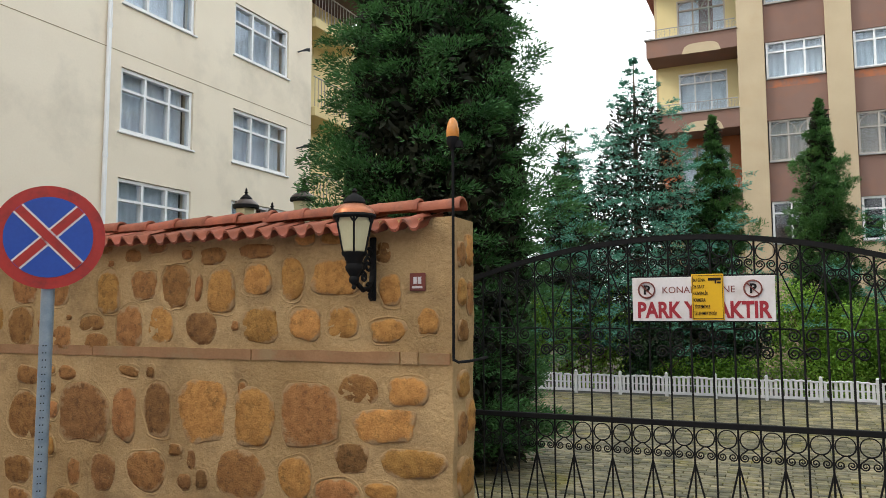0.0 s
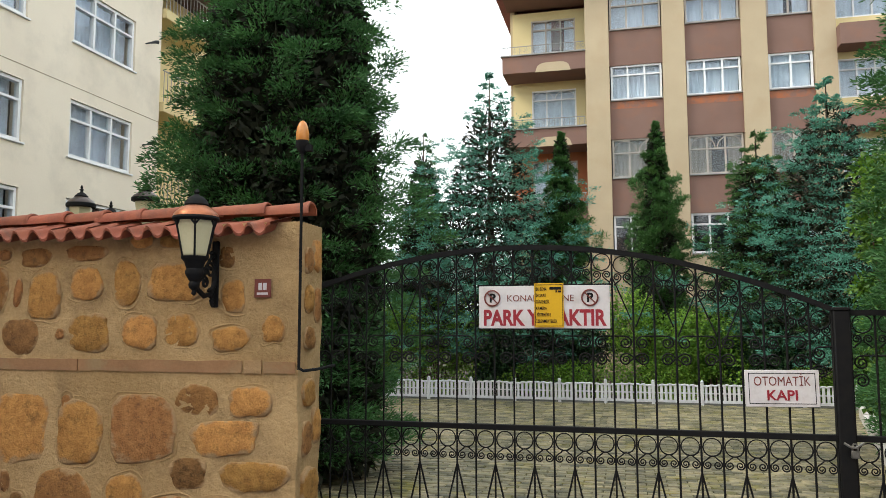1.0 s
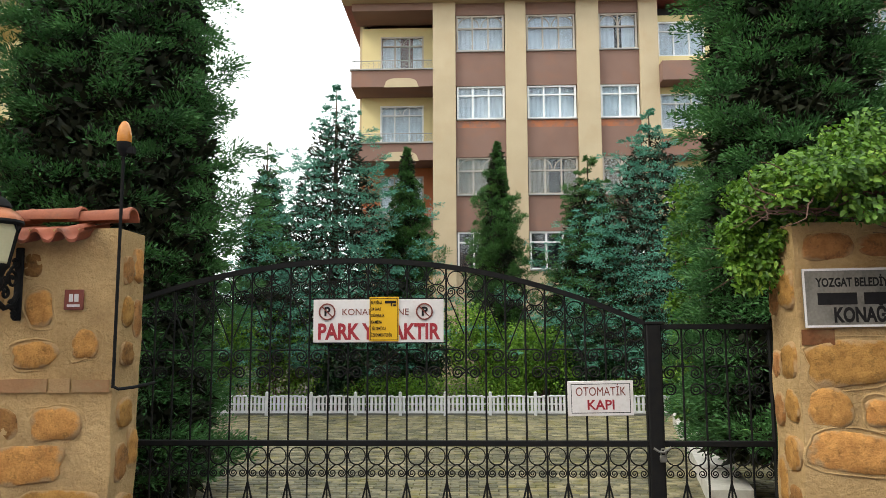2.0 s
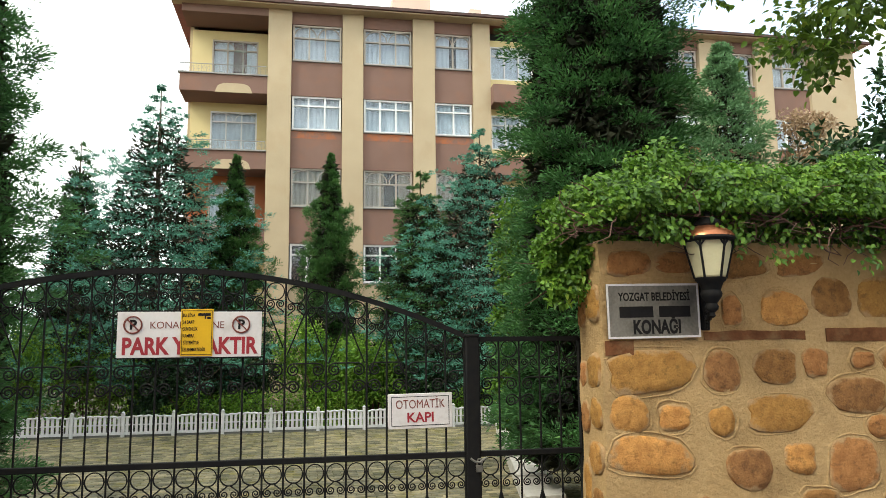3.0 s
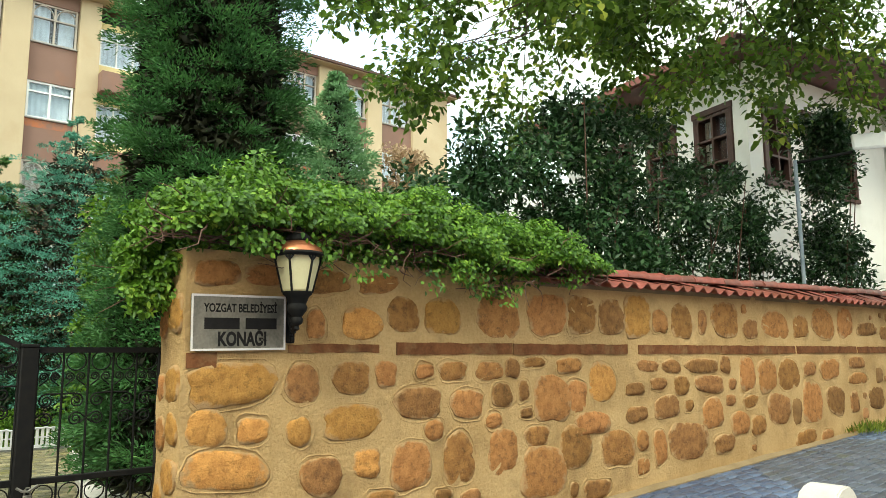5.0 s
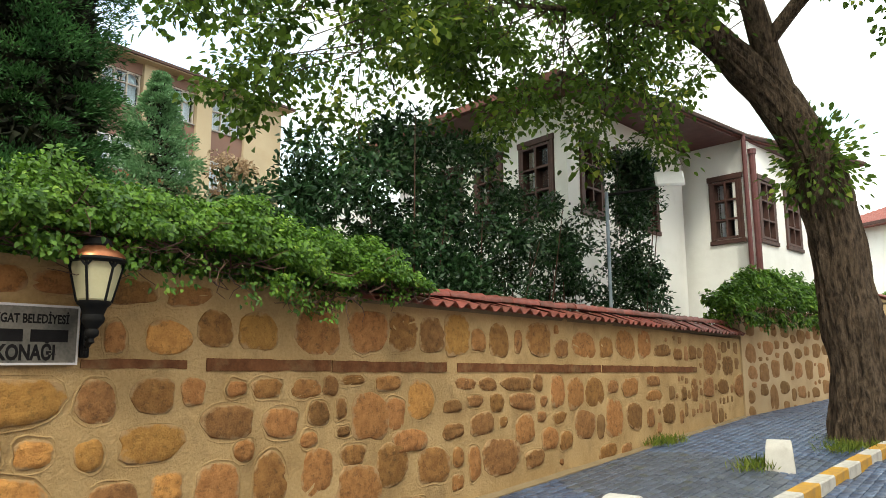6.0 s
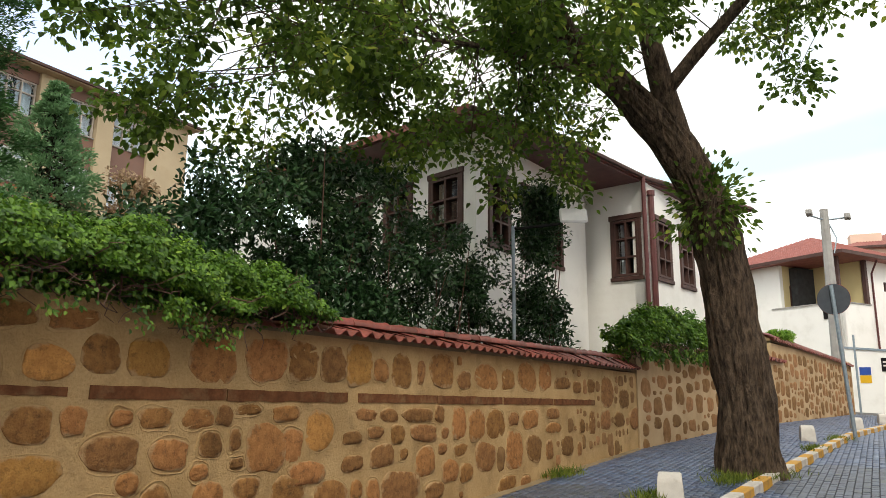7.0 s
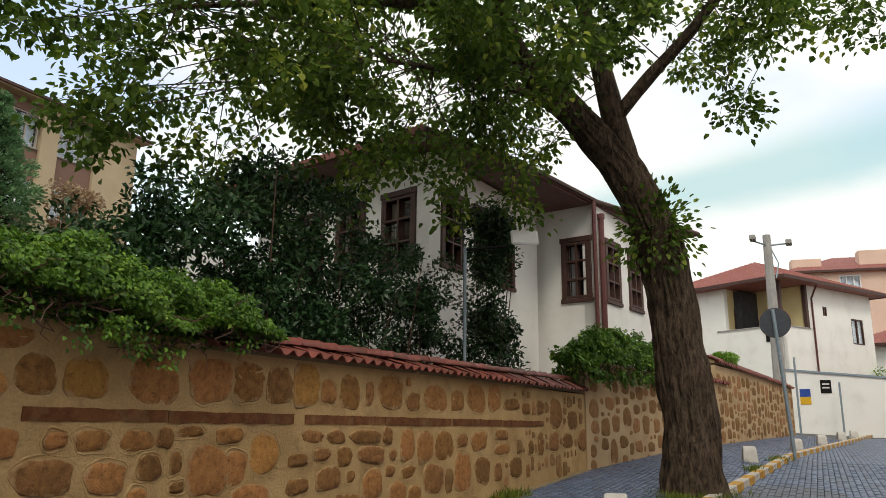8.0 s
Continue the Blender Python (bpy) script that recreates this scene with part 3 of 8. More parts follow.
WEST_BROWN_A = [(-6.1, 1.28, 0.3, 0.29), (-6.07, 1.59, 0.29, 0.24), (-6.06, 0.12, 0.31, 0.22), (-6.01, 0.55, 0.38, 0.36), (-5.99, 0.88, 0.24, 0.14), (-5.67, 1.56, 0.25, 0.23), (-5.6, 1.19, 0.2, 0.18), (-5.53, 0.91, 0.19, 0.11), (-5.41, 0.15, 0.13, 0.19), (-5.27, 1.3, 0.28, 0.11), (-5.21, 1.16, 0.25, 0.12), (-4.89, 0.62, 0.23, 0.37), (-4.87, 1.27, 0.27, 0.29), (-4.86, 0.94, 0.2, 0.07), (-4.73, 1.59, 0.24, 0.21), (-4.65, 0.22, 0.38, 0.27), (-4.41, 1.58, 0.25, 0.31), (-4.37, 0.39, 0.11, 0.08), (-4.19, 1.56, 0.06, 0.19), (-3.77, 0.26, 0.43, 0.3), (-3.77, 0.84, 0.07, 0.11), (-3.21, 0.7, 0.44, 0.39), (-2.99, 0.22, 0.34, 0.14), (-2.83, 0.88, 0.3, 0.18)]
WEST_BROWN_B = [(-4.85, 1.82, 0.16, 0.1), (-4.31, 1.81, 0.09, 0.07), (-4.06, 1.79, 0.23, 0.12), (-3.67, 1.81, 0.29, 0.1), (-2.65, 1.76, 0.1, 0.13), (-6.03, -0.12, 0.26, 0.16), (-5.47, -0.08, 0.31, 0.17)]
WEST_DARK_A = [(-5.33, 0.61, 0.49, 0.44), (-5.1, 0.17, 0.24, 0.27), (-4.56, 0.67, 0.25, 0.38), (-4.28, 0.17, 0.13, 0.11), (-4.22, 0.33, 0.08, 0.14), (-4.16, 1.27, 0.29, 0.22), (-4.12, 0.2, 0.1, 0.13), (-2.88, 0.44, 0.24, 0.18)]
EAST_YELLOW_A = [(1.78, 0.95, 0.25, 0.2), (1.9, 0.7, 0.5, 0.21), (1.95, 1.2, 0.55, 0.23), (2.13, 0.92, 0.21, 0.14), (2.44, 0.89, 0.18, 0.17), (2.84, 0.93, 0.43, 0.22), (2.91, 1.58, 0.32, 0.21), (2.96, 0.65, 0.21, 0.18), (3.63, 1.65, 0.35, 0.25), (5.48, 1.12, 0.37, 0.34), (6.04, 1.72, 0.4, 0.38)]
EAST_BROWN_A = [(2.55, 1.57, 0.14, 0.18), (2.83, 1.22, 0.29, 0.21), (3.08, 0.4, 0.23, 0.12), (3.11, 1.24, 0.17, 0.17), (3.26, 1.65, 0.28, 0.24), (3.33, 0.6, 0.33, 0.31), (3.45, 1.25, 0.16, 0.1), (3.54, 0.83, 0.18, 0.14), (3.72, 1.25, 0.26, 0.13), (3.78, 0.61, 0.3, 0.35), (3.86, 1.0, 0.32, 0.2), (4.1, 1.24, 0.29, 0.14), (4.14, 0.86, 0.17, 0.11), (4.21, 1.67, 0.46, 0.35), (4.23, 0.62, 0.31, 0.33), (4.6, 1.3, 0.27, 0.08), (4.62, 0.71, 0.28, 0.15), (4.69, 0.42, 0.5, 0.39), (4.78, 1.7, 0.46, 0.34), (4.82, 1.0, 0.42, 0.37), (5.04, 1.27, 0.33, 0.12), (5.09, 0.59, 0.4, 0.35), (5.13, 1.01, 0.25, 0.26), (5.23, 1.71, 0.4, 0.31)]
EAST_BROWN_B = [(5.33, 0.77, 0.45, 0.19), (5.68, 0.53, 0.44, 0.31), (6.04, 0.34, 0.19, 0.15), (6.32, 0.49, 0.2, 0.3), (6.41, 1.68, 0.24, 0.22), (6.73, 1.05, 0.27, 0.18), (6.79, 1.69, 0.38, 0.33), (6.85, 0.85, 0.16, 0.11), (7.28, 0.75, 0.4, 0.28), (7.63, 1.73, 0.53, 0.36), (7.82, 0.62, 0.35, 0.24), (8.03, 1.14, 0.31, 0.35), (8.08, 0.84, 0.31, 0.13), (8.21, 0.57, 0.31, 0.21), (8.48, 1.11, 0.41, 0.35), (8.75, 1.7, 0.66, 0.31), (9.01, 1.11, 0.53, 0.35), (9.34, 0.35, 0.52, 0.18), (9.39, 1.69, 0.42, 0.26), (9.58, 0.76, 0.51, 0.48), (10.03, 1.74, 0.63, 0.37), (10.13, 1.16, 0.55, 0.24), (10.7, 1.76, 0.47, 0.38), (10.99, 1.02, 0.59, 0.15)]
EAST_DARK_A = [(2.46, 1.19, 0.24, 0.24), (2.61, 0.6, 0.31, 0.23), (3.4, 1.03, 0.41, 0.21), (3.62, 0.36, 0.16, 0.09), (3.88, 0.32, 0.21, 0.1), (4.23, 1.05, 0.2, 0.18), (4.35, 1.26, 0.15, 0.15), (4.47, 1.08, 0.11, 0.16), (4.5, 0.9, 0.14, 0.08), (5.36, 0.21, 0.34, 0.16), (5.64, 1.7, 0.35, 0.32), (5.96, 1.04, 0.29, 0.11), (5.97, 0.81, 0.32, 0.14), (6.18, 1.25, 0.34, 0.11), (6.34, 1.08, 0.26, 0.11), (6.46, 0.85, 0.43, 0.2), (6.57, 1.24, 0.32, 0.13), (6.8, 0.51, 0.65, 0.35), (7.13, 1.24, 0.59, 0.14), (7.17, 1.69, 0.15, 0.25), (7.25, 1.05, 0.52, 0.17), (7.48, 0.43, 0.39, 0.17), (7.58, 1.25, 0.2, 0.18), (7.65, 0.87, 0.2, 0.12)]
EAST_DARK_B = [(7.7, 1.04, 0.14, 0.12), (8.16, 1.64, 0.32, 0.21), (8.71, 0.73, 0.51, 0.34), (9.56, 1.17, 0.31, 0.17), (9.92, 0.34, 0.32, 0.14), (10.24, 0.76, 0.52, 0.34), (10.73, 0.31, 0.44, 0.11), (10.81, 0.71, 0.27, 0.26), (10.98, 1.23, 0.52, 0.15), (11.41, 1.69, 0.65, 0.18), (11.56, 0.74, 0.53, 0.29), (12.76, 1.68, 0.39, 0.23), (13.5, 1.1, 0.56, 0.31), (14.33, 1.1, 0.62, 0.26), (12.06, 1.64, 0.38, 0.19), (13.65, 1.59, 0.7, 0.53), (14.68, 1.48, 0.65, 0.35), (12.25, 1.02, 0.26, 0.21), (12.76, 1.07, 0.32, 0.37), (15.36, 1.11, 0.85, 0.38), (12.1, 0.66, 0.19, 0.22)]

# ---------------------------------------------------------------- ground, street, yard
KERB = [(-40.0, -2.15), (-8.0, -2.15), (8.0, -2.2), (12.5, -2.5), (24.0, -3.5), (50.0, -7.0), (70.0, -13.0)]


def kerb_y(x):
    for (xa, ya), (xb, yb) in zip(KERB, KERB[1:]):
        if x <= xb:
            return ya + (yb - ya) * (x - xa) / (xb - xa)
    return KERB[-1][1]


# the ground is one sheet to the horizon
gx = [-900, -300, -80, -40, -20, -14, -8, -4, 0, 4, 8, 14, 22, 30, 45, 60, 90, 300, 900]
gy = [-900, -300, -80, -30, -12, -6, -3, 0, 0.5, 3, 8, 15, 30, 60, 120, 300, 900]
gv = [(x, y, (ground_z(x) if y < 0.4 else -0.30 if x < 3 else min(ground_z(x), -0.30 + 0.04 * (x - 3) * (1 if x > 3 else 0))) - 0.17) for y in gy for x in gx]
gf = [(j * len(gx) + i, j * len(gx) + i + 1, (j + 1) * len(gx) + i + 1, (j + 1) * len(gx) + i) for j in range(len(gy) - 1) for i in range(len(gx) - 1)]
tagged(raw("ground", gv, gf, M["soil"], soft=60), "bare brown earth under the street and gardens", "ground", kind="structure")


def pave_z(x, y):
    """The pavement falls from the wall to the kerb."""
    return ground_z(x) + 0.20 * max(0.0, min(1.0, (y - kerb_y(x)) / 2.2))


def strip(name, xs, ya, yb, lift, mat, label, category, deep=0.16, z_of=lambda x, y: ground_z(x)):
    """A slab between the lines ya(x) and yb(x) that follows the street's climb."""
    v, f = [], []
    for x in xs:
        za, zb = z_of(x, ya(x)) + lift, z_of(x, yb(x)) + lift
        v += [(x, ya(x), za), (x, yb(x), zb), (x, yb(x), zb - deep), (x, ya(x), za - deep)]
    for i in range(len(xs) - 1):
        a, b = 4 * i, 4 * i + 4
        f += [(a, b, b + 1, a + 1), (a + 1, b + 1, b + 2, a + 2), (a + 3, a + 2, b + 2, b + 3), (a, a + 3, b + 3, b)]
    return tagged(raw(name, v, f, mat), label, category, kind="structure")


XS = [-40, -20, -8, 0, 8, 12.5, 18, 22, 24, 32, 40, 50, 60, 70]
road = strip("road", XS, lambda x: -14.0, lambda x: kerb_y(x) - 0.13, -0.035, M["asphalt"], "street bed of grey block paving", "road")
pavement = strip("pavement", XS, lambda x: kerb_y(x), lambda x: 0.3 if x < 24 else 0.3 - 0.135 * (x - 24), -0.02, M["asphalt"], "raised pavement of grey blocks along the stone wall", "pavement", z_of=pave_z)


# added out of view: holds low sky light off the garden wall
tagged(part("unseen_sky_screen", boxes((-45.0, 60.0, -14.6, -14.2, -1.5, 8.5)), M["plaster_pink"], None, soft=0), "plain unseen wall added across the street to block sky light", "wall", kind="structure")


def blocks(name, cells, size, z_of, mat, parent, label, turn=0.0, thick=0.04, seed=1, gap=0.008, pieces=0, piece_mat=None):
    """Paving blocks: the first ones as pieces of their own, the rest joined."""
    rng = np.random.default_rng(seed)
    cells = np.asarray(cells, float)
    a, b = size[0] / 2 - gap / 2, size[1] / 2 - gap / 2
    e = 0.008
    shape = np.array([(-a, -b, -thick), (a, -b, -thick), (a, b, -thick), (-a, b, -thick), (-a, -b, -e), (a, -b, -e), (a, b, -e), (-a, b, -e),
                      (-a + e, -b + e, 0), (a - e, -b + e, 0), (a - e, b - e, 0), (-a + e, b - e, 0)])
    quads = np.array([(0, 1, 5, 4), (1, 2, 6, 5), (2, 3, 7, 6), (3, 0, 4, 7), (4, 5, 9, 8), (5, 6, 10, 9), (6, 7, 11, 10), (7, 4, 8, 11), (8, 9, 10, 11)])
    c, s = math.cos(turn), math.sin(turn)
    shape = shape @ np.array([(c, s, 0), (-s, c, 0), (0, 0, 1)])
    if pieces:
        me = bpy.data.meshes.new(name)
        me.from_pydata(shape.tolist(), [], quads.tolist())
        me.materials.append(piece_mat or mat)
        for x, y in cells[:pieces]:
            share(name, me, pose(x, y, z_of(x, y) + rng.uniform(-0.004, 0.004), math.degrees(z_of(x, y + 0.1) - z_of(x, y)) * 10 + rng.normal() * 0.7, -math.degrees(z_of(x + 0.1, y) - z_of(x, y)) * 10 + rng.normal() * 0.7, 0), parent)
        cells = cells[pieces:]
    n = len(cells)
    if not n:
        return
    zs = np.array([z_of(x, y) for x, y in cells]) + rng.uniform(-0.004, 0.004, n)
    v = shape[None] + np.stack([cells[:, 0], cells[:, 1], zs], 1)[:, None]
    v[:, :, 2] += (z_of(1, 0) - z_of(0, 0)) * shape[None, :, 0] + (z_of(1, -1) - z_of(1, -1.2)) * 5 * shape[None, :, 1] + rng.normal(size=(n, 1)) * 0.02 * shape[None, :, 0]
    f = quads[None] + (np.arange(n) * 12)[:, None, None]
    raw(name + "s", v.reshape(-1, 3), f.reshape(-1, 4), mat, parent, label, "stuff")


def running(x0, x1, y0, y1, size, inside=lambda x, y: True):
    out, j, y = [], 0, y0
    while y < y1:
        x = x0 + (size[0] / 2 if j % 2 else 0)
        while x < x1:
            if inside(x, y):
                out.append((x, y))
            x += size[0]
        y += size[1]
        j += 1
    return out


# ---------------------------------------------------------------- stone walls
def stone_shape(seed, n=20, square=2.6):
    rng = np.random.default_rng(seed)
    ang = np.arange(n) * 2 * math.pi / n
    r = 1.0 / (np.abs(np.cos(ang)) ** square + np.abs(np.sin(ang)) ** square) ** (1 / square)
    r *= 1 + 0.07 * np.sin(2 * ang + rng.uniform(0, 6)) * rng.uniform(0, 1) + 0.06 * np.sin(3 * ang + rng.uniform(0, 6)) + rng.normal(size=n) * 0.022 + 0.05 * np.sin(5 * ang + rng.uniform(0, 6)) * rng.uniform(0, 1)
    return np.stack([0.5 * r * np.cos(ang), 0.5 * r * np.sin(ang)], 1)


STONE_OUTLINES = [stone_shape(40 + k, 20, 2.3 + 0.42 * (k % 6)) for k in range(16)]


def stone_arrays(k, seed):
    rng = np.random.default_rng(seed)
    o = STONE_OUTLINES[k]
    n = len(o)
    rings = [(1.03, 0.03), (1.0, 0.001), (0.94, -0.005), (0.5, -0.007)]
    v = []
    for s, y in rings:
        v += [(x * s, y + rng.normal() * 0.0035 * (s < 0.97), z * s) for x, z in o]
    v.append((0, -0.008, 0))
    f = []
    for r in range(len(rings) - 1):
        for i in range(n):
            f.append((r * n + i, r * n + (i + 1) % n, (r + 1) * n + (i + 1) % n, (r + 1) * n + i))
    c = len(v) - 1
    last = (len(rings) - 1) * n
    for i in range(0, n, 2):
        f.append((last + i, last + (i + 1) % n, last + (i + 2) % n, c))
    return np.array(v), np.array(f)


STONES = {}
for kind in ("stone_yellow", "stone_brown", "stone_dark"):
    for k in range(16):
        v, f = stone_arrays(k, 900 + k)
        me = bpy.data.meshes.new("stone")
        me.from_pydata(v.tolist(), [], f.tolist())
        me.materials.append(M[kind])
        smooth(me, 50)
        STONES[kind, k] = me


def fill_rows(rng, x0, x1, rows, wide=(0.14, 0.34), gap=0.07, dark=0.5, skip=None):
    """Courses of rounded stones of uneven size between mortar."""
    out = []
    for z0, z1 in rows:
        x = x0 + rng.uniform(0, 0.1)
        while x < x1 - 0.1:
            w = rng.uniform(*wide) * (0.75 if z1 - z0 < 0.16 else 1)
            h = (z1 - z0) * rng.uniform(0.78, 1.0)
            if x + w > x1:
                break
            if h > 0.3 and rng.random() < 0.22:
                hh = h * 0.46
                out.append((x + w / 2, z0 + hh / 2, w * rng.uniform(0.7, 1), hh * 0.85, rng.random() < dark))
                out.append((x + w / 2, z1 - hh / 2, w * rng.uniform(0.7, 1), hh * 0.85, rng.random() < dark))
            else:
                out.append((x + w / 2, (z0 + z1) / 2 + rng.normal() * 0.012, w, h, rng.random() < dark))
            x += w + gap * rng.uniform(0.6, 1.5)
    return [s for s in out if not (skip and skip(s[0], s[1]))]


def rubble_wall(name, x0, x1, face, thick, top, stones, label, seed, joined=(), place=None, end_stones=()):
    """A wall of rounded stones bedded in proud mortar; the street side looks to -y. top: height of the wall under its cap."""
    rng = np.random.default_rng(seed)
    wall = empty(name, place or Matrix.Identity(4), label, "wall", kind="structure")
    nx, nz = max(2, int((x1 - x0) / 0.09)), 26
    bot = lambda x: ground_z(x) - 0.25
    v, f = [], []
    for j in range(nz + 1):
        for i in range(nx + 1):
            x = x0 + (x1 - x0) * i / nx
            t = top(x) if callable(top) else top
            z = bot(x) + (t - bot(x)) * j / nz
            d = noise.noise((x * 3.1, seed, z * 3.1)) * 0.006 + noise.noise((x * 11, seed, z * 11)) * 0.004
            edge = 1.0 if 0 < i < nx else 0.3
            v.append((x + (noise.noise((seed, z * 4, x)) * 0.02 if i in (0, nx) else 0), face + 0.002 + d * edge, z))
    for j in range(nz):
        for i in range(nx):
            a = j * (nx + 1) + i
            f.append((a, a + 1, a + nx + 2, a + nx + 1))
    m = len(v)
    for j in range(nz + 1):
        for i in (0, nx):
            x, _, z = v[j * (nx + 1) + i]
            v.append((x + noise.noise((seed + 3, z * 5, i)) * 0.01, face + thick * 0.5, z))
            v.append((x, face + thick, z))
    for j in range(nz):
        for s, i in ((0, 0), (1, nx)):
            a, b = j * (nx + 1) + i, (j + 1) * (nx + 1) + i
            c, d = m + 4 * j + 2 * s, m + 4 * (j + 1) + 2 * s
            f += [(a, b, d, c), (c, d, d + 1, c + 1)]
        c, d = m + 4 * j, m + 4 * (j + 1)
        f.append((c + 1, d + 1, d + 3, c + 3))
    c = m + 4 * nz
    tl, tr = nz * (nx + 1), nz * (nx + 1) + nx
    bm = bmesh.new()
    bv = [bm.verts.new(p) for p in v]
    for q in f:
        bm.faces.new([bv[i] for i in q])
    bm.faces.new([bv[i] for i in range(tl, tr + 1)] + [bv[c + 2], bv[c + 3], bv[c + 1], bv[c]])
    part("mortar", bm, M["mortar"], wall, soft=50)
    lv, lf, count = [], [], 0
    rings = [(1.0, 0.006), (1.0, -0.010), (1.0, 0.006)]
    far_v, far_f, far_n = [], [], 0
    for idx, (x, z, w, h, dark) in enumerate(list(stones) + list(joined)):
        k = int(rng.integers(16))
        roll = rng.normal() * 4
        w, h = w * 1.05, h * 1.05
        if idx < len(stones):
            share("stone", STONES[("stone_yellow", "stone_brown", "stone_dark")[int(dark)], k], pose(x, face - rng.uniform(-0.003, 0.006), z, 0, roll, 0) @ Matrix.Diagonal((w, 0.9, h, 1)), wall)
        else:
            sv, sf = stone_arrays(k, 900 + k)
            far_v.append(sv * np.array([w, 0.9, h]) + np.array([x, face, z]))
            far_f.append(sf + far_n)
            far_n += len(sv)
        if idx < len(stones) and rng.random() < 0.7:
            o = STONE_OUTLINES[k]
            ca, sa = math.cos(radians(roll)), math.sin(radians(roll))
            n = len(o)
            lift = rng.uniform(-0.001, 0.004)
            pa, pb = rng.uniform(0, 6, 2)
            for ring, (off, y) in enumerate(((0.004, 0.006), (0.010, -0.0035 + lift), (0.014, -0.0035 + lift), (0.021, 0.006))):
                for i, (ox, oz) in enumerate(o):
                    off_i = off + 0.007 * math.sin(i * 0.63 + pa) + 0.004 * math.sin(i * 1.57 + pb) + 0.004
                    lx, lz = ox * (w + 2 * off_i), oz * (h + 2 * off_i)
                    lv.append((x + lx * ca + lz * sa, face + y, z - lx * sa + lz * ca))
            for r in range(3):
                for i in range(n):
                    lf.append((count + r * n + i, count + r * n + (i + 1) % n, count + (r + 1) * n + (i + 1) % n, count + (r + 1) * n + i))
            count += 4 * n
    if lv:
        raw("pointing", lv, lf, M["mortar"], wall, "scored mortar ribs round the stones", "stuff", soft=60)
    for x, y, z, w, h, dark, side in end_stones:
        share("stone", STONES["stone_brown" if dark else "stone_yellow", int(rng.integers(16))], pose(x, y, z, 0, rng.normal() * 4, 90 * side) @ Matrix.Diagonal((w, 0.9, h, 1)), wall)
    if far_v:
        raw("stones", np.concatenate(far_v), np.concatenate(far_f), M["stone_far"], wall, "rounded brown stones set in mortar", "stuff", soft=50)
    return wall


def rough_band(x0, x1, y, z0, z1, seed, wave=0.007):
    """A course laid in the wall, its edges partly smeared over with mortar."""
    bm = bmesh.new()
    n = max(2, int((x1 - x0) / 0.05))
    rows = []
    for i in range(n + 1):
        x = x0 + (x1 - x0) * i / n
        a, b = noise.noise((x * 5, seed, 1)) * wave + noise.noise((x * 17, seed, 2)) * wave * 0.6, noise.noise((x * 4, seed, 3)) * wave + noise.noise((x * 15, seed, 4)) * wave * 0.6
        yy = y + noise.noise((x * 6, seed, 5)) * 0.004
        rows.append([bm.verts.new(c) for c in ((x, 0.1, z1 + b), (x, yy, z1 + b), (x, yy, z0 + a), (x, 0.1, z0 + a))])
    for a, b in zip(rows, rows[1:]):
        for k in range(3):
            bm.faces.new((a[k], a[k + 1], b[k + 1], b[k]))
    bm.faces.new(rows[0])
    bm.faces.new(rows[-1][::-1])
    return bm


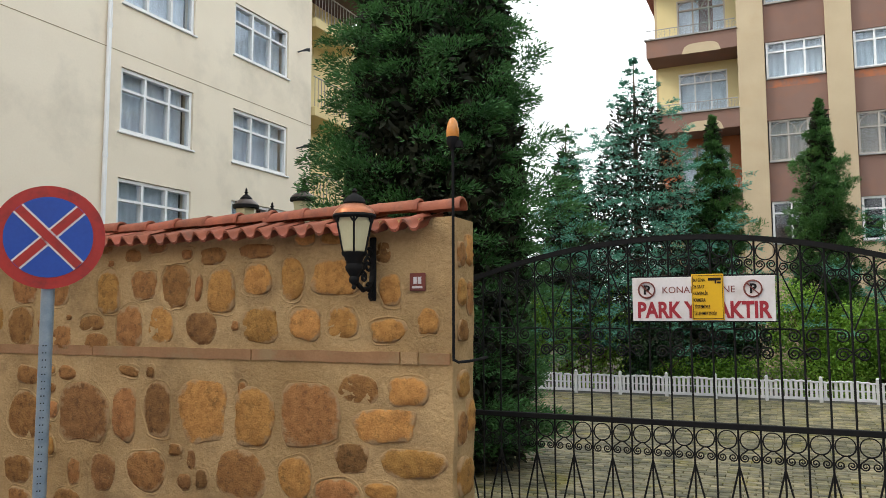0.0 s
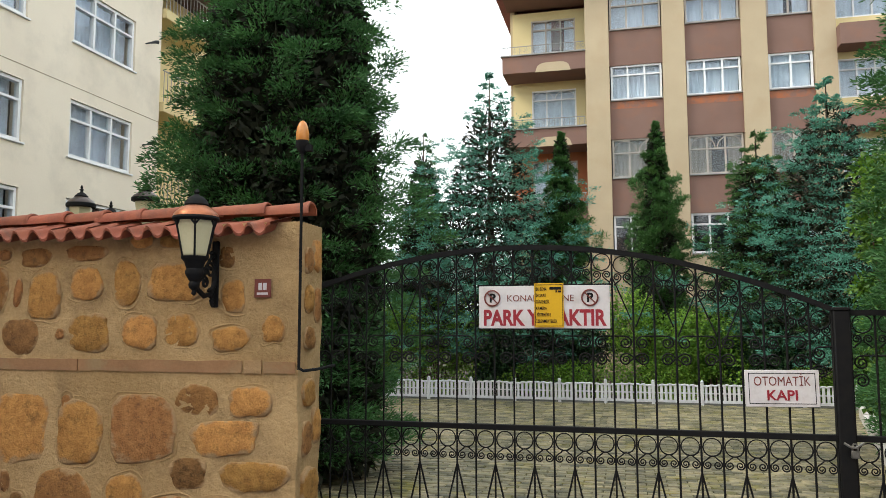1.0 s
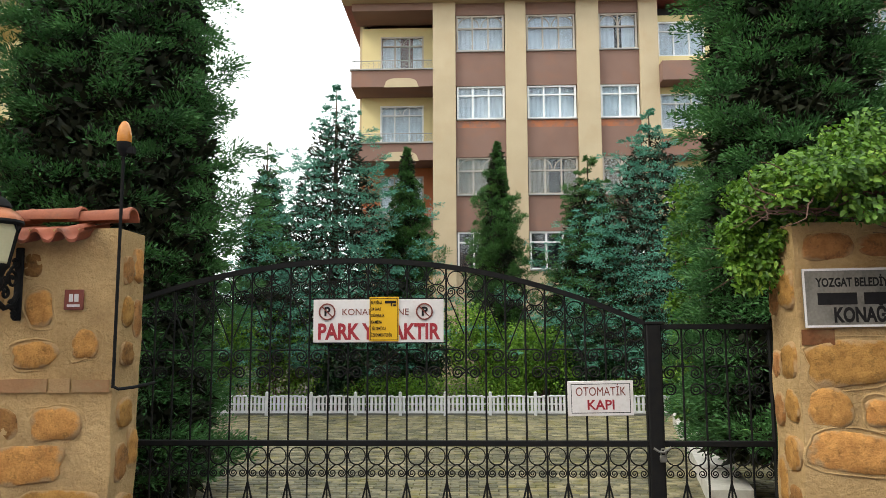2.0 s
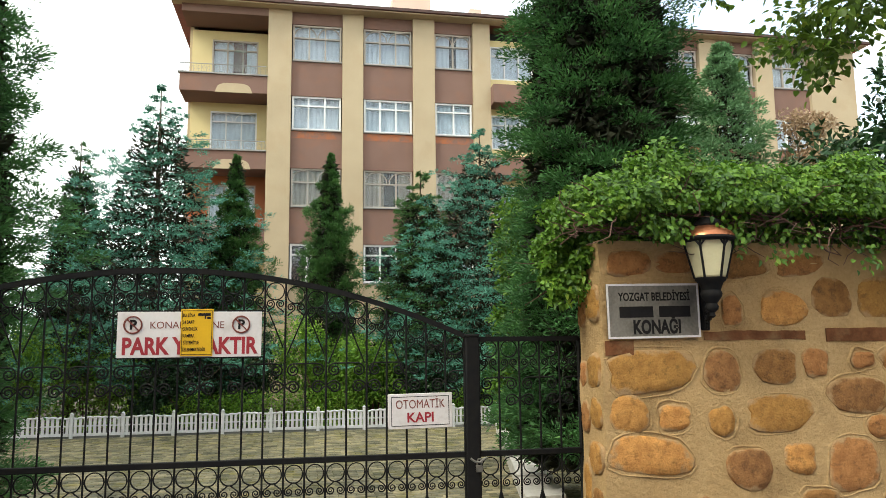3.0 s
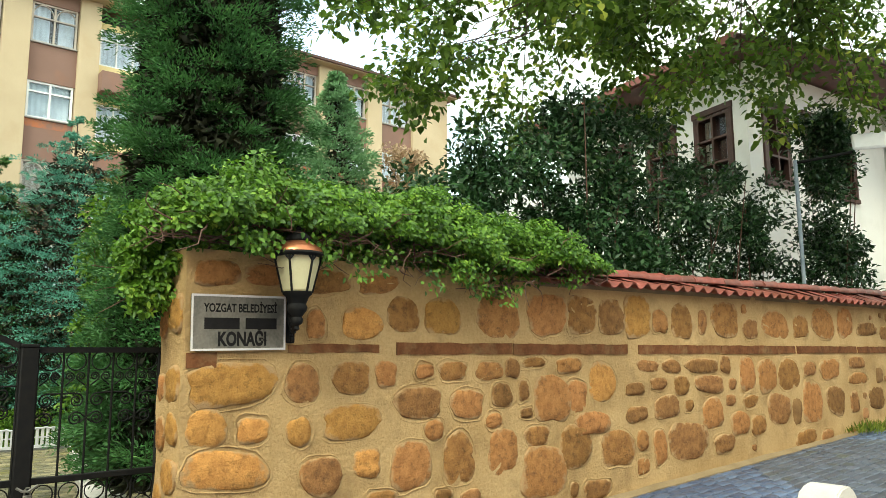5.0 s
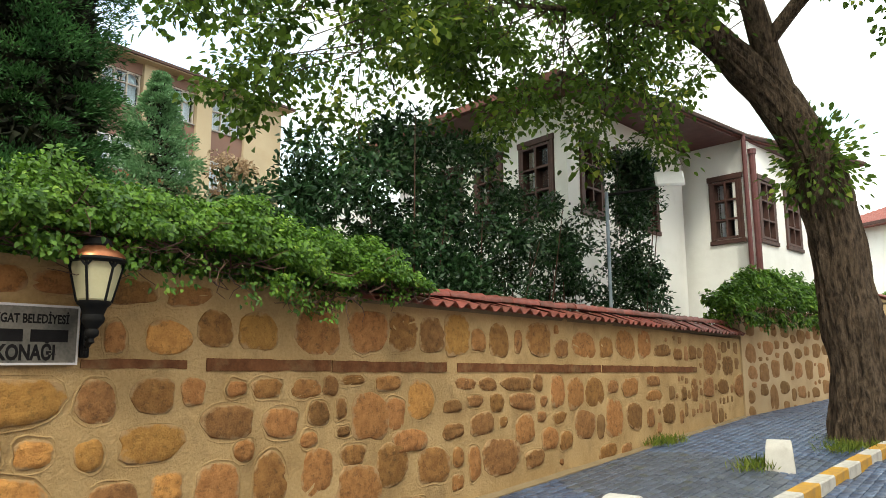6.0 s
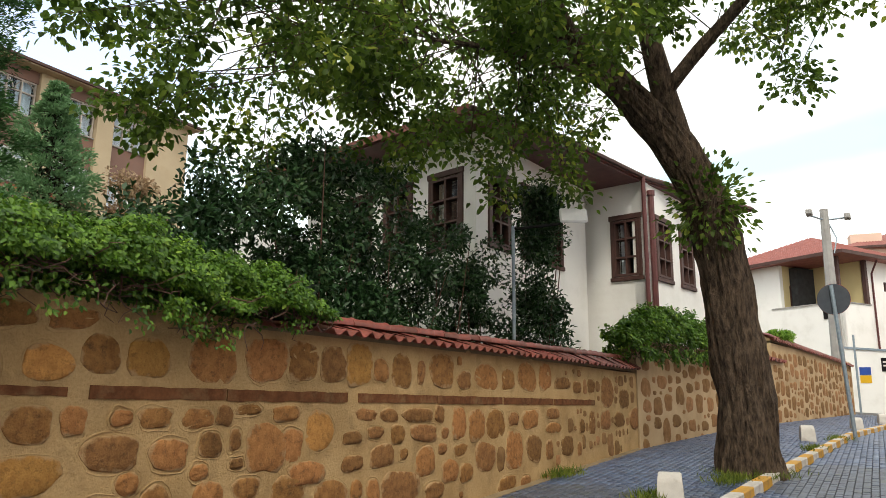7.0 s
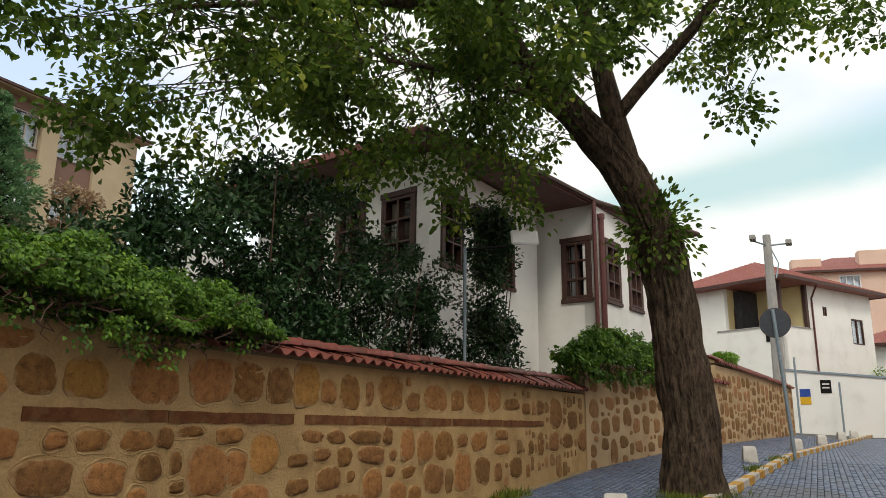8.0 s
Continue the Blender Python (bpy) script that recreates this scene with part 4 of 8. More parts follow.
def tile_cap(name, x0, x1, y_eave, z_eave, y_ridge, z_ridge, mat, label, seed, place=None, pitch=0.152, rise=0.0, bed=-0.03, amp=0.034, power=0.75, ridge_rise=None, th=0.017):
    """A ridge of barrel tiles over courses of wavy tiles that fall to the street side."""
    rng = np.random.default_rng(seed)
    cap = empty(name, place or Matrix.Identity(4), label, "tile coping")
    ridge_rise = rise if ridge_rise is None else ridge_rise
    run = math.hypot(y_ridge - y_eave, z_ridge - z_eave)
    tilt = math.degrees(math.atan2(z_ridge - 0.06 - z_eave, y_ridge - y_eave))
    n = 20
    v, f = [], []
    for d in (0.0, run * 0.5, run):
        for s in (0, 1):
            for i in range(n + 1):
                u = i / n
                v.append((u * (pitch + 0.012), d, amp * math.copysign(abs(math.cos(2 * math.pi * u)) ** power, math.cos(2 * math.pi * u)) * (1 - 0.18 * d / run) - s * th))
    for d in range(2):
        for s in (0, 1):
            for i in range(n):
                a = (2 * d + s) * (n + 1) + i
                b = (2 * (d + 1) + s) * (n + 1) + i
                f.append((a, a + 1, b + 1, b) if s == 0 else (b, b + 1, a + 1, a))
    for i in range(n):
        f.append((n + 1 + i, n + 2 + i, i + 1, i))
    me = bpy.data.meshes.new("roof_tile")
    me.from_pydata(v, [], f)
    me.materials.append(mat)
    smooth(me, 50)
    x = x0
    while x < x1 - pitch * 0.5:
        u = (x - x0) / (x1 - x0)
        share("roof_tile", me, pose(x, y_eave + rng.normal() * 0.008, z_eave + rise * u + rng.normal() * 0.004, tilt + math.degrees((ridge_rise - rise) * u / run) + rng.normal() * 1.2, 0, rng.normal() * 1.0), cap)
        x += pitch
    sides, ln = 10, 0.36
    v, f = [], []
    for xx, r in ((0.0, 0.072), (0.02, 0.077), (0.04, 0.070), (ln, 0.060), (ln, 0.050), (0.0, 0.060)):
        for i in range(sides + 1):
            a = math.pi * (i / sides) * 1.1 - 0.05 * math.pi
            v.append((xx, -r * math.cos(a), r * math.sin(a) * 0.95))
    for k in range(6):
        for i in range(sides):
            a, b = k * (sides + 1) + i, ((k + 1) % 6) * (sides + 1) + i
            f.append((a, b, b + 1, a + 1))
    me2 = bpy.data.meshes.new("ridge_tile")
    me2.from_pydata(v, [], f)
    me2.materials.append(mat)
    smooth(me2, 45)
    x = x0 - 0.02
    while x < x1 - 0.2:
        u = (x - x0) / (x1 - x0)
        share("ridge_tile", me2, pose(x + ln, y_ridge + rng.normal() * 0.008, z_ridge + ridge_rise * u - 0.02 + rng.normal() * 0.004, 0, rng.normal() * 1.0 + 1.5, 180 + rng.normal() * 1.2), cap)
        x += ln - 0.06
    # the bed of mortar under the tiles, and the far slope
    bm = bmesh.new()
    pr = [(y_eave + 0.15, z_eave - 0.05), (y_eave + 0.15, z_eave + 0.015), (y_ridge, z_ridge - 0.085), (2 * y_ridge - y_eave - 0.10, z_eave + 0.006), (2 * y_ridge - y_eave - 0.10, z_eave - 0.05)]
    a = [bm.verts.new((x0 + 0.03, y, z)) for y, z in pr]
    b = [bm.verts.new((x1 + bed, y, z + (ridge_rise if k == 2 else rise))) for k, (y, z) in enumerate(pr)]
    for i in range(5):
        bm.faces.new((a[i], a[(i + 1) % 5], b[(i + 1) % 5], b[i]))
    bm.faces.new(a)
    bm.faces.new(b[::-1])
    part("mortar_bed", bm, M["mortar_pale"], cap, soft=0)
    return cap


rng = np.random.default_rng(11)


def pack(rng, x0, x1, z0, z1, known=(), tries=3000, gap=0.045, dark=0.75, sizes=((0.30, 0.44), (0.22, 0.32), (0.15, 0.24), (0.08, 0.15))):
    """Uneven rubble: large stones first, then smaller ones wherever there is room."""
    cell, out = {}, []

    def near(s):
        i = int(s[0] // 0.5)
        return [k for d in (-1, 0, 1) for k in cell.get(i + d, ())]

    for k in known:
        for i in range(int((k[0] - k[2] / 2) // 0.5), int((k[0] + k[2] / 2) // 0.5) + 1):
            cell.setdefault(i, []).append(k)
    for lo, hi in sizes:
        for _ in range(tries // len(sizes)):
            w = rng.uniform(lo, hi)
            h = w * rng.uniform(0.65, 1.5)
            s = (rng.uniform(x0 + w / 2, x1 - w / 2), rng.uniform(z0 + h / 2, max(z0 + h / 2 + 0.01, z1 - h / 2)), w, h, rng.random() < dark)
            if s[1] + h / 2 > z1:
                continue
            if not any(abs(s[0] - k[0]) < (w + k[2]) / 2 + gap and abs(s[1] - k[1]) < (h + k[3]) / 2 + gap for k in near(s)):
                out.append(s)
                cell.setdefault(int(s[0] // 0.5), []).append(s)
    return out


def beside(extra, known, gap=0.04):
    """Those of the extra stones that do not run into the known ones."""
    return [s for s in extra if not any(abs(s[0] - k[0]) < (s[2] + k[2]) / 2 + gap and abs(s[1] - k[1]) < (s[3] + k[3]) / 2 + gap for k in known)]


def pebbles(rng, known, x0, x1, z0, z1, tries, size=(0.05, 0.12)):
    """Small stones pushed into the mortar wherever there is room."""
    out = []
    for _ in range(tries):
        w = rng.uniform(*size)
        s = (rng.uniform(x0, x1), rng.uniform(z0, z1), w, w * rng.uniform(0.6, 1.3), rng.random() < 0.7)
        if beside([s], known + out, 0.035):
            out.append(s)
    return out


west = [(*q, tone) for tone, group in enumerate((WEST_YELLOW_A, WEST_BROWN_A + WEST_BROWN_B, WEST_DARK_A)) for q in group]
west_rows = [(-0.75, -0.42), (-0.36, -0.04), (0.00, 0.28), (0.36, 0.62), (0.68, 0.98), (1.20, 1.46), (1.53, 1.80), (1.835, 1.93)]
more = beside(fill_rows(rng, -9.9, -2.32, west_rows, (0.15, 0.33), 0.08, 0.6), west + [(-2.4, 1.56, 0.2, 0.25), (-2.72, 1.64, 0.16, 0.5), (-4.0, 1.09, 5.0, 0.14)])
small = pebbles(rng, west + more + [(-2.4, 1.56, 0.2, 0.25), (-6.0, 1.09, 8.0, 0.10)], -6.2, -2.3, 0.3, 1.9, 400)
wall_left = rubble_wall("wall_west", -10.0, -2.16, -0.21, 0.33, 1.97, west + small + [s for s in more if s[0] > -6.6 and s[1] > 0.3], "garden wall of rounded yellow and brown stones in sandy mortar", 5, [s for s in more if not (s[0] > -6.6 and s[1] > 0.3)],
                        end_stones=[(-2.150, y, z, w, h, d, 1) for y, z, w, h, d in ((-0.09, 1.74, 0.11, 0.16, True), (0.03, 1.78, 0.12, 0.2, False), (-0.08, 1.50, 0.13, 0.18, False), (0.04, 1.46, 0.10, 0.22, True), (-0.07, 1.26, 0.15, 0.14, True), (-0.06, 0.93, 0.16, 0.16, False), (0.05, 0.72, 0.13, 0.2, False), (-0.09, 0.66, 0.14, 0.2, True), (-0.03, 0.36, 0.24, 0.22, False), (-0.05, 0.06, 0.22, 0.22, True))])
for k, (xa, xb) in enumerate(((-10.0, -8.3), (-8.29, -6.6), (-6.59, -5.25), (-5.24, -3.7), (-3.69, -2.53))):
    part("brick_band", rough_band(xa, xb, -0.218 - 0.002 * (k % 2), 1.052, 1.125, k), M["band_brick"], wall_left, "thin reddish brick course", soft=50)
part("band_block", rough_band(-2.515, -2.40, -0.221, 1.05, 1.128, 9, 0.003), M["stone_brown"], wall_left, "grey block in the brick course", soft=50)
part("brick_band", rough_band(-2.385, -2.18, -0.218, 1.054, 1.122, 10), M["band_brick"], wall_left, soft=50)
tile_cap("tile_coping", -10.0, -2.30, -0.345, 1.925, -0.03, 2.07, M["tile"], "orange clay barrel tiles capping the stone wall", 21, bed=0.085, amp=0.032, power=0.6, pitch=0.140)

east = [(*q, tone) for tone, group in enumerate((EAST_YELLOW_A, EAST_BROWN_A + EAST_BROWN_B, EAST_DARK_A + EAST_DARK_B)) for q in group]
east = [(max(x, 1.715 + w / 2), z, min(w, 0.75), h, d) for x, z, w, h, d in east]
east += [(1.87, 1.86, 0.27, 0.15, 1), (2.22, 1.87, 0.34, 0.13, 1), (2.63, 1.85, 0.36, 0.15, 1), (3.05, 1.86, 0.34, 0.13, 1), (1.80, 1.55, 0.10, 0.2, 0)]
keep_free = [(2.14, 1.57, 0.72, 0.36), (6.0, 1.41, 14.0, 0.09)]
more = [(*s[:4], 1 + int(rng.random() < 0.5)) for s in pack(rng, 1.75, 11.4, -0.1, 1.92, east + keep_free, 5000, 0.055, sizes=((0.16, 0.24), (0.09, 0.16)))]
more += [(*s[:4], 1 + int(rng.random() < 0.6)) for s in pack(rng, 11.5, 15.4, 0.1, 1.95, east + keep_free, 5500, 0.045)]
more = [s for s in more if s[1] - s[3] / 2 > ground_z(s[0]) + 0.22]
close = [s for s in more if s[0] < 8.5]
wall_right = rubble_wall("wall_east", 1.68, 15.55, 0.0, 0.38, 2.0, east + close[:185], "garden wall of rounded brown stones in sandy mortar by the pavement", 6, close[185:] + [s for s in more if s[0] >= 8.5],
                         end_stones=[(1.672, y, z, w, h, d, -1) for y, z, w, h, d in ((0.13, 1.62, 0.22, 0.22, False), (0.30, 1.58, 0.12, 0.2, True), (0.13, 1.2, 0.20, 0.2, False), (0.30, 1.18, 0.11, 0.16, True), (0.12, 0.95, 0.18, 0.18, False), (0.29, 0.92, 0.13, 0.2, True), (0.14, 0.68, 0.22, 0.2, False), (0.12, 0.42, 0.18, 0.16, True), (0.28, 0.5, 0.12, 0.3, False), (0.16, 0.15, 0.26, 0.22, True))])
bm = bmesh.new()
pv = [(x, y, ground_z(x) + z + 0.012 * noise.noise((x * 2.0, y, 3.0))) for x in [1.7 + 0.3 * i for i in range(47)] for y, z in ((0.05, 0.245), (-0.03, 0.235), (-0.085, 0.215), (-0.09, 0.05))]
pb = [bm.verts.new(p) for p in pv]
for i in range(46):
    for k in range(3):
        bm.faces.new((pb[4 * i + k], pb[4 * i + 4 + k], pb[4 * i + 5 + k], pb[4 * i + 1 + k]))
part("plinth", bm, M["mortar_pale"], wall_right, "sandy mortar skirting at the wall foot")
for k, (xa, xb, za, zb) in enumerate(((3.2, 4.35, 1.37, 1.455), (4.36, 5.86, 1.365, 1.452), (6.04, 7.5, 1.365, 1.45), (7.52, 9.2, 1.36, 1.45), (9.25, 11.0, 1.36, 1.45), (11.05, 12.9, 1.36, 1.448), (2.35, 3.05, 1.385, 1.44), (1.70, 1.88, 1.30, 1.385))):
    part("timber_band", rough_band(xa, xb, -0.006 - 0.003 * (k % 2), za, zb, 20 + k, 0.010), M["band_wood"], wall_right, "weathered brown timber tie laid in the wall", soft=50)
tile_cap("tile_coping", 4.6, 15.45, -0.15, 1.985, 0.19, 2.11, M["tile_red"], "dark red barrel tiles capping the stone wall", 22, rise=0.10, amp=0.027, power=0.85, pitch=0.20, th=0.012, ridge_rise=0.22)

# ---------------------------------------------------------------- iron gate
GY = 0.72


def arch_z(x):
    return 1.86 - 0.43 * ((x + 0.95) / 1.93) ** 2


def spiral_mesh(name, turns=1.6, r=0.03, bar=0.0045, tail=0.05):
    bm = bmesh.new()
    pts = []
    n = 26
    for i in range(n):
        u = i / (n - 1)
        a = u * turns * 2 * math.pi
        rr = r * (0.18 + 0.82 * u)
        pts.append((rr * math.cos(a), 0, rr * math.sin(a)))
    a = turns * 2 * math.pi
    if tail:
        pts.append((pts[-1][0] - tail * math.sin(a) * 0.5, 0, pts[-1][2] + tail * math.cos(a) * 0.5))
        pts.append((pts[-1][0] - tail * math.sin(a) * 0.5, 0, pts[-1][2] + tail * math.cos(a) * 0.6))
    tube(bm, pts, bar, 4)
    me = bpy.data.meshes.new(name)
    bm.to_mesh(me)
    bm.free()
    me.materials.append(M["iron"])
    return me


def ring_mesh(r, bar=0.005, n=22):
    bm = bmesh.new()
    pts = [(r * math.cos(2 * math.pi * i / n), 0, r * math.sin(2 * math.pi * i / n)) for i in range(n + 1)]
    tube(bm, pts, bar, 4, caps=False)
    me = bpy.data.meshes.new("ring")
    bm.to_mesh(me)
    bm.free()
    me.materials.append(M["iron"])
    return me


SPIRAL, SPIRAL_BIG = spiral_mesh("scroll", 1.7, 0.028), spiral_mesh("scroll", 1.8, 0.042, 0.005, 0.09)
RING = ring_mesh(0.056)


def iron_leaf(name, x0, x1, top, label):
    """A leaf of the gate: rails, bars, rings, scrolls and V braces, each a piece."""
    g = empty(name, pose(0, GY, 0), label, "gate")
    n = max(2, round((x1 - x0) / 0.131))
    step = (x1 - x0) / n
    bm = bmesh.new()
    xs = [x0 + (x1 - x0) * i / 40 for i in range(41)]
    ra = [[bm.verts.new((x, y, top(x) + z)) for y, z in ((-0.022, -0.012), (0.022, -0.012), (0.022, 0.022), (-0.022, 0.022))] for x in xs]
    for a, b in zip(ra, ra[1:]):
        for k in range(4):
            bm.faces.new((a[k], a[(k + 1) % 4], b[(k + 1) % 4], b[k]))
    bm.faces.new(ra[0])
    bm.faces.new(ra[-1][::-1])
    part("top_rail", bm, M["iron"], g)
    part("middle_rail", boxes((x0, x1, -0.02, 0.02, 0.63, 0.667), bevel=0.004), M["iron"], g)
    part("lower_rail", boxes((x0, x1, -0.022, 0.022, -0.24, -0.19), bevel=0.004), M["iron"], g)
    part("stile", boxes((x0 - 0.006, x0 + 0.006, -0.022, 0.022, -0.26, top(x0) + 0.01)), M["iron"], g)
    part("stile", boxes((x1 - 0.006, x1 + 0.006, -0.022, 0.022, -0.26, top(x1) + 0.01)), M["iron"], g)
    for i in range(1, n):
        x = x0 + i * step
        bm = bmesh.new()
        tube(bm, [(x, 0, -0.22), (x, 0, top(x) - 0.005)], 0.0068, 6)
        part("bar", bm, M["iron"], g)
        if i % 2:
            for s in (-1, 1):
                bm = bmesh.new()
                tube(bm, [(x, 0.002, 0.40), (x + s * step * 0.55, 0.002, 0.1), (x + s * step * 0.95, 0.002, -0.19)], 0.0065, 5)
                part("brace", bm, M["iron"], g)
                t = top(x) - 0.16
                if t > 1.38:
                    bm = bmesh.new()
                    tube(bm, [(x, 0.002, t), (x + s * step * 0.5, 0.002, t - 0.16), (x + s * step * 0.9, 0.002, t - 0.29)], 0.005, 5)
                    part("brace", bm, M["iron"], g)
    for i in range(n):
        x = x0 + (i + 0.5) * step
        share("ring", RING, pose(x, 0, 0.565), g)
        share("ring", RING, pose(x, 0, min(top(x - step / 2), top(x + step / 2)) - 0.062), g)
        for s in (-1, 1):
            fl = Matrix.Diagonal((s, 1, 1, 1))
            share("scroll", SPIRAL, pose(x + s * 0.031, 0.003, 0.455) @ fl @ pose(0, 0, 0, 0, 200, 0), g)
            big = 1.22 if top(x) > 1.5 else top(x) - 0.30
            share("scroll", SPIRAL, pose(x + s * 0.033, 0.003, top(x) - 0.155) @ fl @ pose(0, 0, 0, 0, 20, 0), g)
            if i % 2 == (s > 0):
                share("scroll", SPIRAL_BIG, pose(x + s * 0.012, 0.003, big) @ fl @ pose(0, 0, 0, 0, 200, 0), g)
                share("scroll", SPIRAL_BIG, pose(x + s * 0.012, 0.003, big - 0.11) @ fl @ pose(0, 0, 0, 0, 20, 0) @ Matrix.Diagonal((1, 1, -1, 1)), g)
    return g


iron_leaf("iron_gate", -2.86, 0.985, arch_z, "black wrought iron arched driveway gate with scrolls and rings")
iron_leaf("iron_side_panel", 1.08, 1.80, lambda x: 1.405, "black wrought iron side panel beside the gate post")
post = empty("gate_post", pose(1.03, GY, -0.33), "square black iron gate post with a flat top", "post")
part("shaft", boxes((-0.046, 0.046, -0.046, 0.046, -0.1, 1.755), bevel=0.006), M["iron"], post)
part("top_plate", boxes((-0.05, 0.05, -0.05, 0.05, 1.755, 1.775), bevel=0.004), M["iron"], post)
lock = empty("padlock", pose(1.06, GY - 0.07, 0.575), "small chrome padlock hanging on the gate chain", "padlock")
part("body", boxes((-0.022, 0.022, -0.010, 0.012, -0.035, 0.010), bevel=0.004), M["plate_steel"], lock)
bm = bmesh.new()
tube(bm, [(-0.015, 0, 0.008), (-0.015, 0, 0.035), (-0.008, 0, 0.05), (0.008, 0, 0.05), (0.015, 0, 0.035), (0.015, 0, 0.008)], 0.005, 6)
part("shackle", bm, M["plate_steel"], lock)
bm = bmesh.new()
tube(bm, [(-0.06, -0.002, 0.055), (-0.03, -0.012, 0.035), (0.0, -0.014, 0.03), (0.05, -0.004, 0.06)], 0.008, 6)
part("chain", bm, M["plate_steel"], lock)


# ---------------------------------------------------------------- signs
def no_parking_mark(parent, x, z, r=0.052):
    bm = bmesh.new()
    n = 28
    pts = [(x + r * math.cos(2 * math.pi * i / n), -0.006, z + r * math.sin(2 * math.pi * i / n)) for i in range(n + 1)]
    tube(bm, pts, 0.006, 4, caps=False)
    tube(bm, [(x - r * 0.7, -0.006, z + r * 0.7), (x + r * 0.7, -0.006, z - r * 0.7)], 0.005, 4)
    mark = part("no_parking_mark", bm, M["sign_maroon"], parent)
    letters("P", 0.082, pose(x, -0.0065, z - 0.002, 90), M["sign_black"], mark, bold=0.035)


park = empty("no_parking_sign", pose(-0.795, GY - 0.045, 1.458), "worn white no parking sign with red lettering on the gate", "sign")
bm = boxes((-0.445, 0.445, -0.003, 0.004, -0.145, 0.142), bevel=0.002)
for v in bm.verts:
    if abs(v.co.x) > 0.42 and abs(v.co.z) > 0.13:
        v.co.x *= 0.985
part("plate", bm, M["sign_white"], park)
part("rim", boxes((-0.45, 0.45, 0.002, 0.010, 0.140, 0.152), (-0.45, 0.45, 0.002, 0.010, -0.152, -0.143)), M["iron"], park)
no_parking_mark(park, -0.345, 0.06)
no_parking_mark(park, 0.31, 0.06)
letters("KONAK ÖNÜNE", 0.062, pose(-0.02, -0.0045, 0.056, 90), M["sign_maroon"], park, stretch=0.98)
letters("PARK YASAKTIR", 0.145, pose(0.0, -0.0045, -0.078, 90), M["sign_red"], park, stretch=0.78, bold=0.035)

notice = empty("camera_notice", pose(-0.755, GY - 0.056, 1.468), "yellow security camera notice stuck over the no parking sign", "sign")
part("plate", boxes((-0.098, 0.098, -0.002, 0.002, -0.148, 0.148), bevel=0.001), M["sign_yellow"], notice)
part("border", boxes((-0.092, 0.092, -0.0035, -0.001, 0.136, 0.139), (-0.092, 0.092, -0.0035, -0.001, -0.139, -0.136), (-0.092, -0.089, -0.0035, -0.001, -0.136, 0.136), (0.089, 0.092, -0.0035, -0.001, -0.136, 0.136)), M["sign_black"], notice)
for i, line in enumerate(("BU BİNA", "24 SAAT", "GÜVENLİK", "KAMERA", "SİSTEMİYLE", "İZLENMEKTEDİR")):
    letters(line, 0.030, pose(-0.088 + (0.038, 0.036, 0.046, 0.038, 0.054, 0.072)[i], -0.0035, 0.108 - 0.043 * i, 90), M["sign_black"], notice, stretch=0.62 if i < 4 else 0.6, bold=0.012)
part("camera_picture", boxes((0.005, 0.082, -0.0035, -0.001, 0.104, 0.122), (0.045, 0.055, -0.0035, -0.001, 0.085, 0.104), (0.06, 0.082, -0.0035, -0.001, 0.085, 0.098)), M["sign_black"], notice)

auto = empty("automatic_gate_sign", pose(0.672, GY - 0.045, 0.945, 0, -0.8, 0) @ Matrix.Diagonal((0.94, 1, 0.93, 1)), "white sign with thin black frame and red lettering on gate", "sign")
part("plate", boxes((-0.228, 0.228, -0.004, 0.004, -0.122, 0.122), bevel=0.003), M["sign_white"], auto)
part("border", boxes((-0.205, 0.205, -0.0055, -0.003, 0.098, 0.102), (-0.205, 0.205, -0.0055, -0.003, -0.102, -0.098), (-0.205, -0.201, -0.0055, -0.003, -0.098, 0.098), (0.201, 0.205, -0.0055, -0.003, -0.098, 0.098)), M["sign_black"], auto)
letters("OTOMATİK", 0.088, pose(0, -0.0052, 0.045, 90), M["sign_maroon"], auto, stretch=0.74)
letters("KAPI", 0.094, pose(0.0, -0.0052, -0.048, 90), M["sign_red"], auto, stretch=1.0, bold=0.022)

house_sign = empty("mansion_sign", pose(2.012, -0.022, 1.566, 0, -0.8, 0) @ Matrix.Diagonal((0.875, 1, 0.99, 1)), "grey metal mansion sign with black lettering on the wall", "sign")
part("plate", boxes((-0.345, 0.345, -0.004, 0.006, -0.168, 0.168), bevel=0.002), M["plate_steel"], house_sign)
part("border", boxes((-0.345, 0.345, -0.008, -0.003, 0.155, 0.168), (-0.345, 0.345, -0.008, -0.003, -0.168, -0.155), (-0.345, -0.332, -0.008, -0.003, -0.155, 0.155), (0.332, 0.345, -0.008, -0.003, -0.155, 0.155)), M["sign_white"], house_sign, "pale raised edge")
letters("YOZGAT BELEDİYESİ", 0.070, pose(0.01, -0.0048, 0.085, 90), M["sign_black"], house_sign, stretch=0.80, bold=0.028)
part("name_bar", boxes((-0.255, -0.005, -0.0065, -0.003, -0.040, 0.028), (0.04, 0.275, -0.0065, -0.003, -0.040, 0.028)), M["sign_black"], house_sign, "black bars of lettering")
letters("KONAĞI", 0.115, pose(0.02, -0.0048, -0.103, 90), M["sign_black"], house_sign, stretch=0.80, bold=0.04)

number = empty("house_number_plate", pose(-2.395, -0.225, 1.565), "small maroon enamel number plate with white marks", "plate")
part("plate", boxes((-0.055, 0.055, -0.006, 0.004, -0.057, 0.057), bevel=0.003), M["sign_maroon"], number)
part("number_bar", boxes((-0.026, -0.004, -0.0085, -0.005, -0.012, 0.032), (0.004, 0.028, -0.0085, -0.005, -0.012, 0.032), (-0.036, 0.036, -0.0085, -0.005, -0.04, -0.026)), M["sign_white"], number)


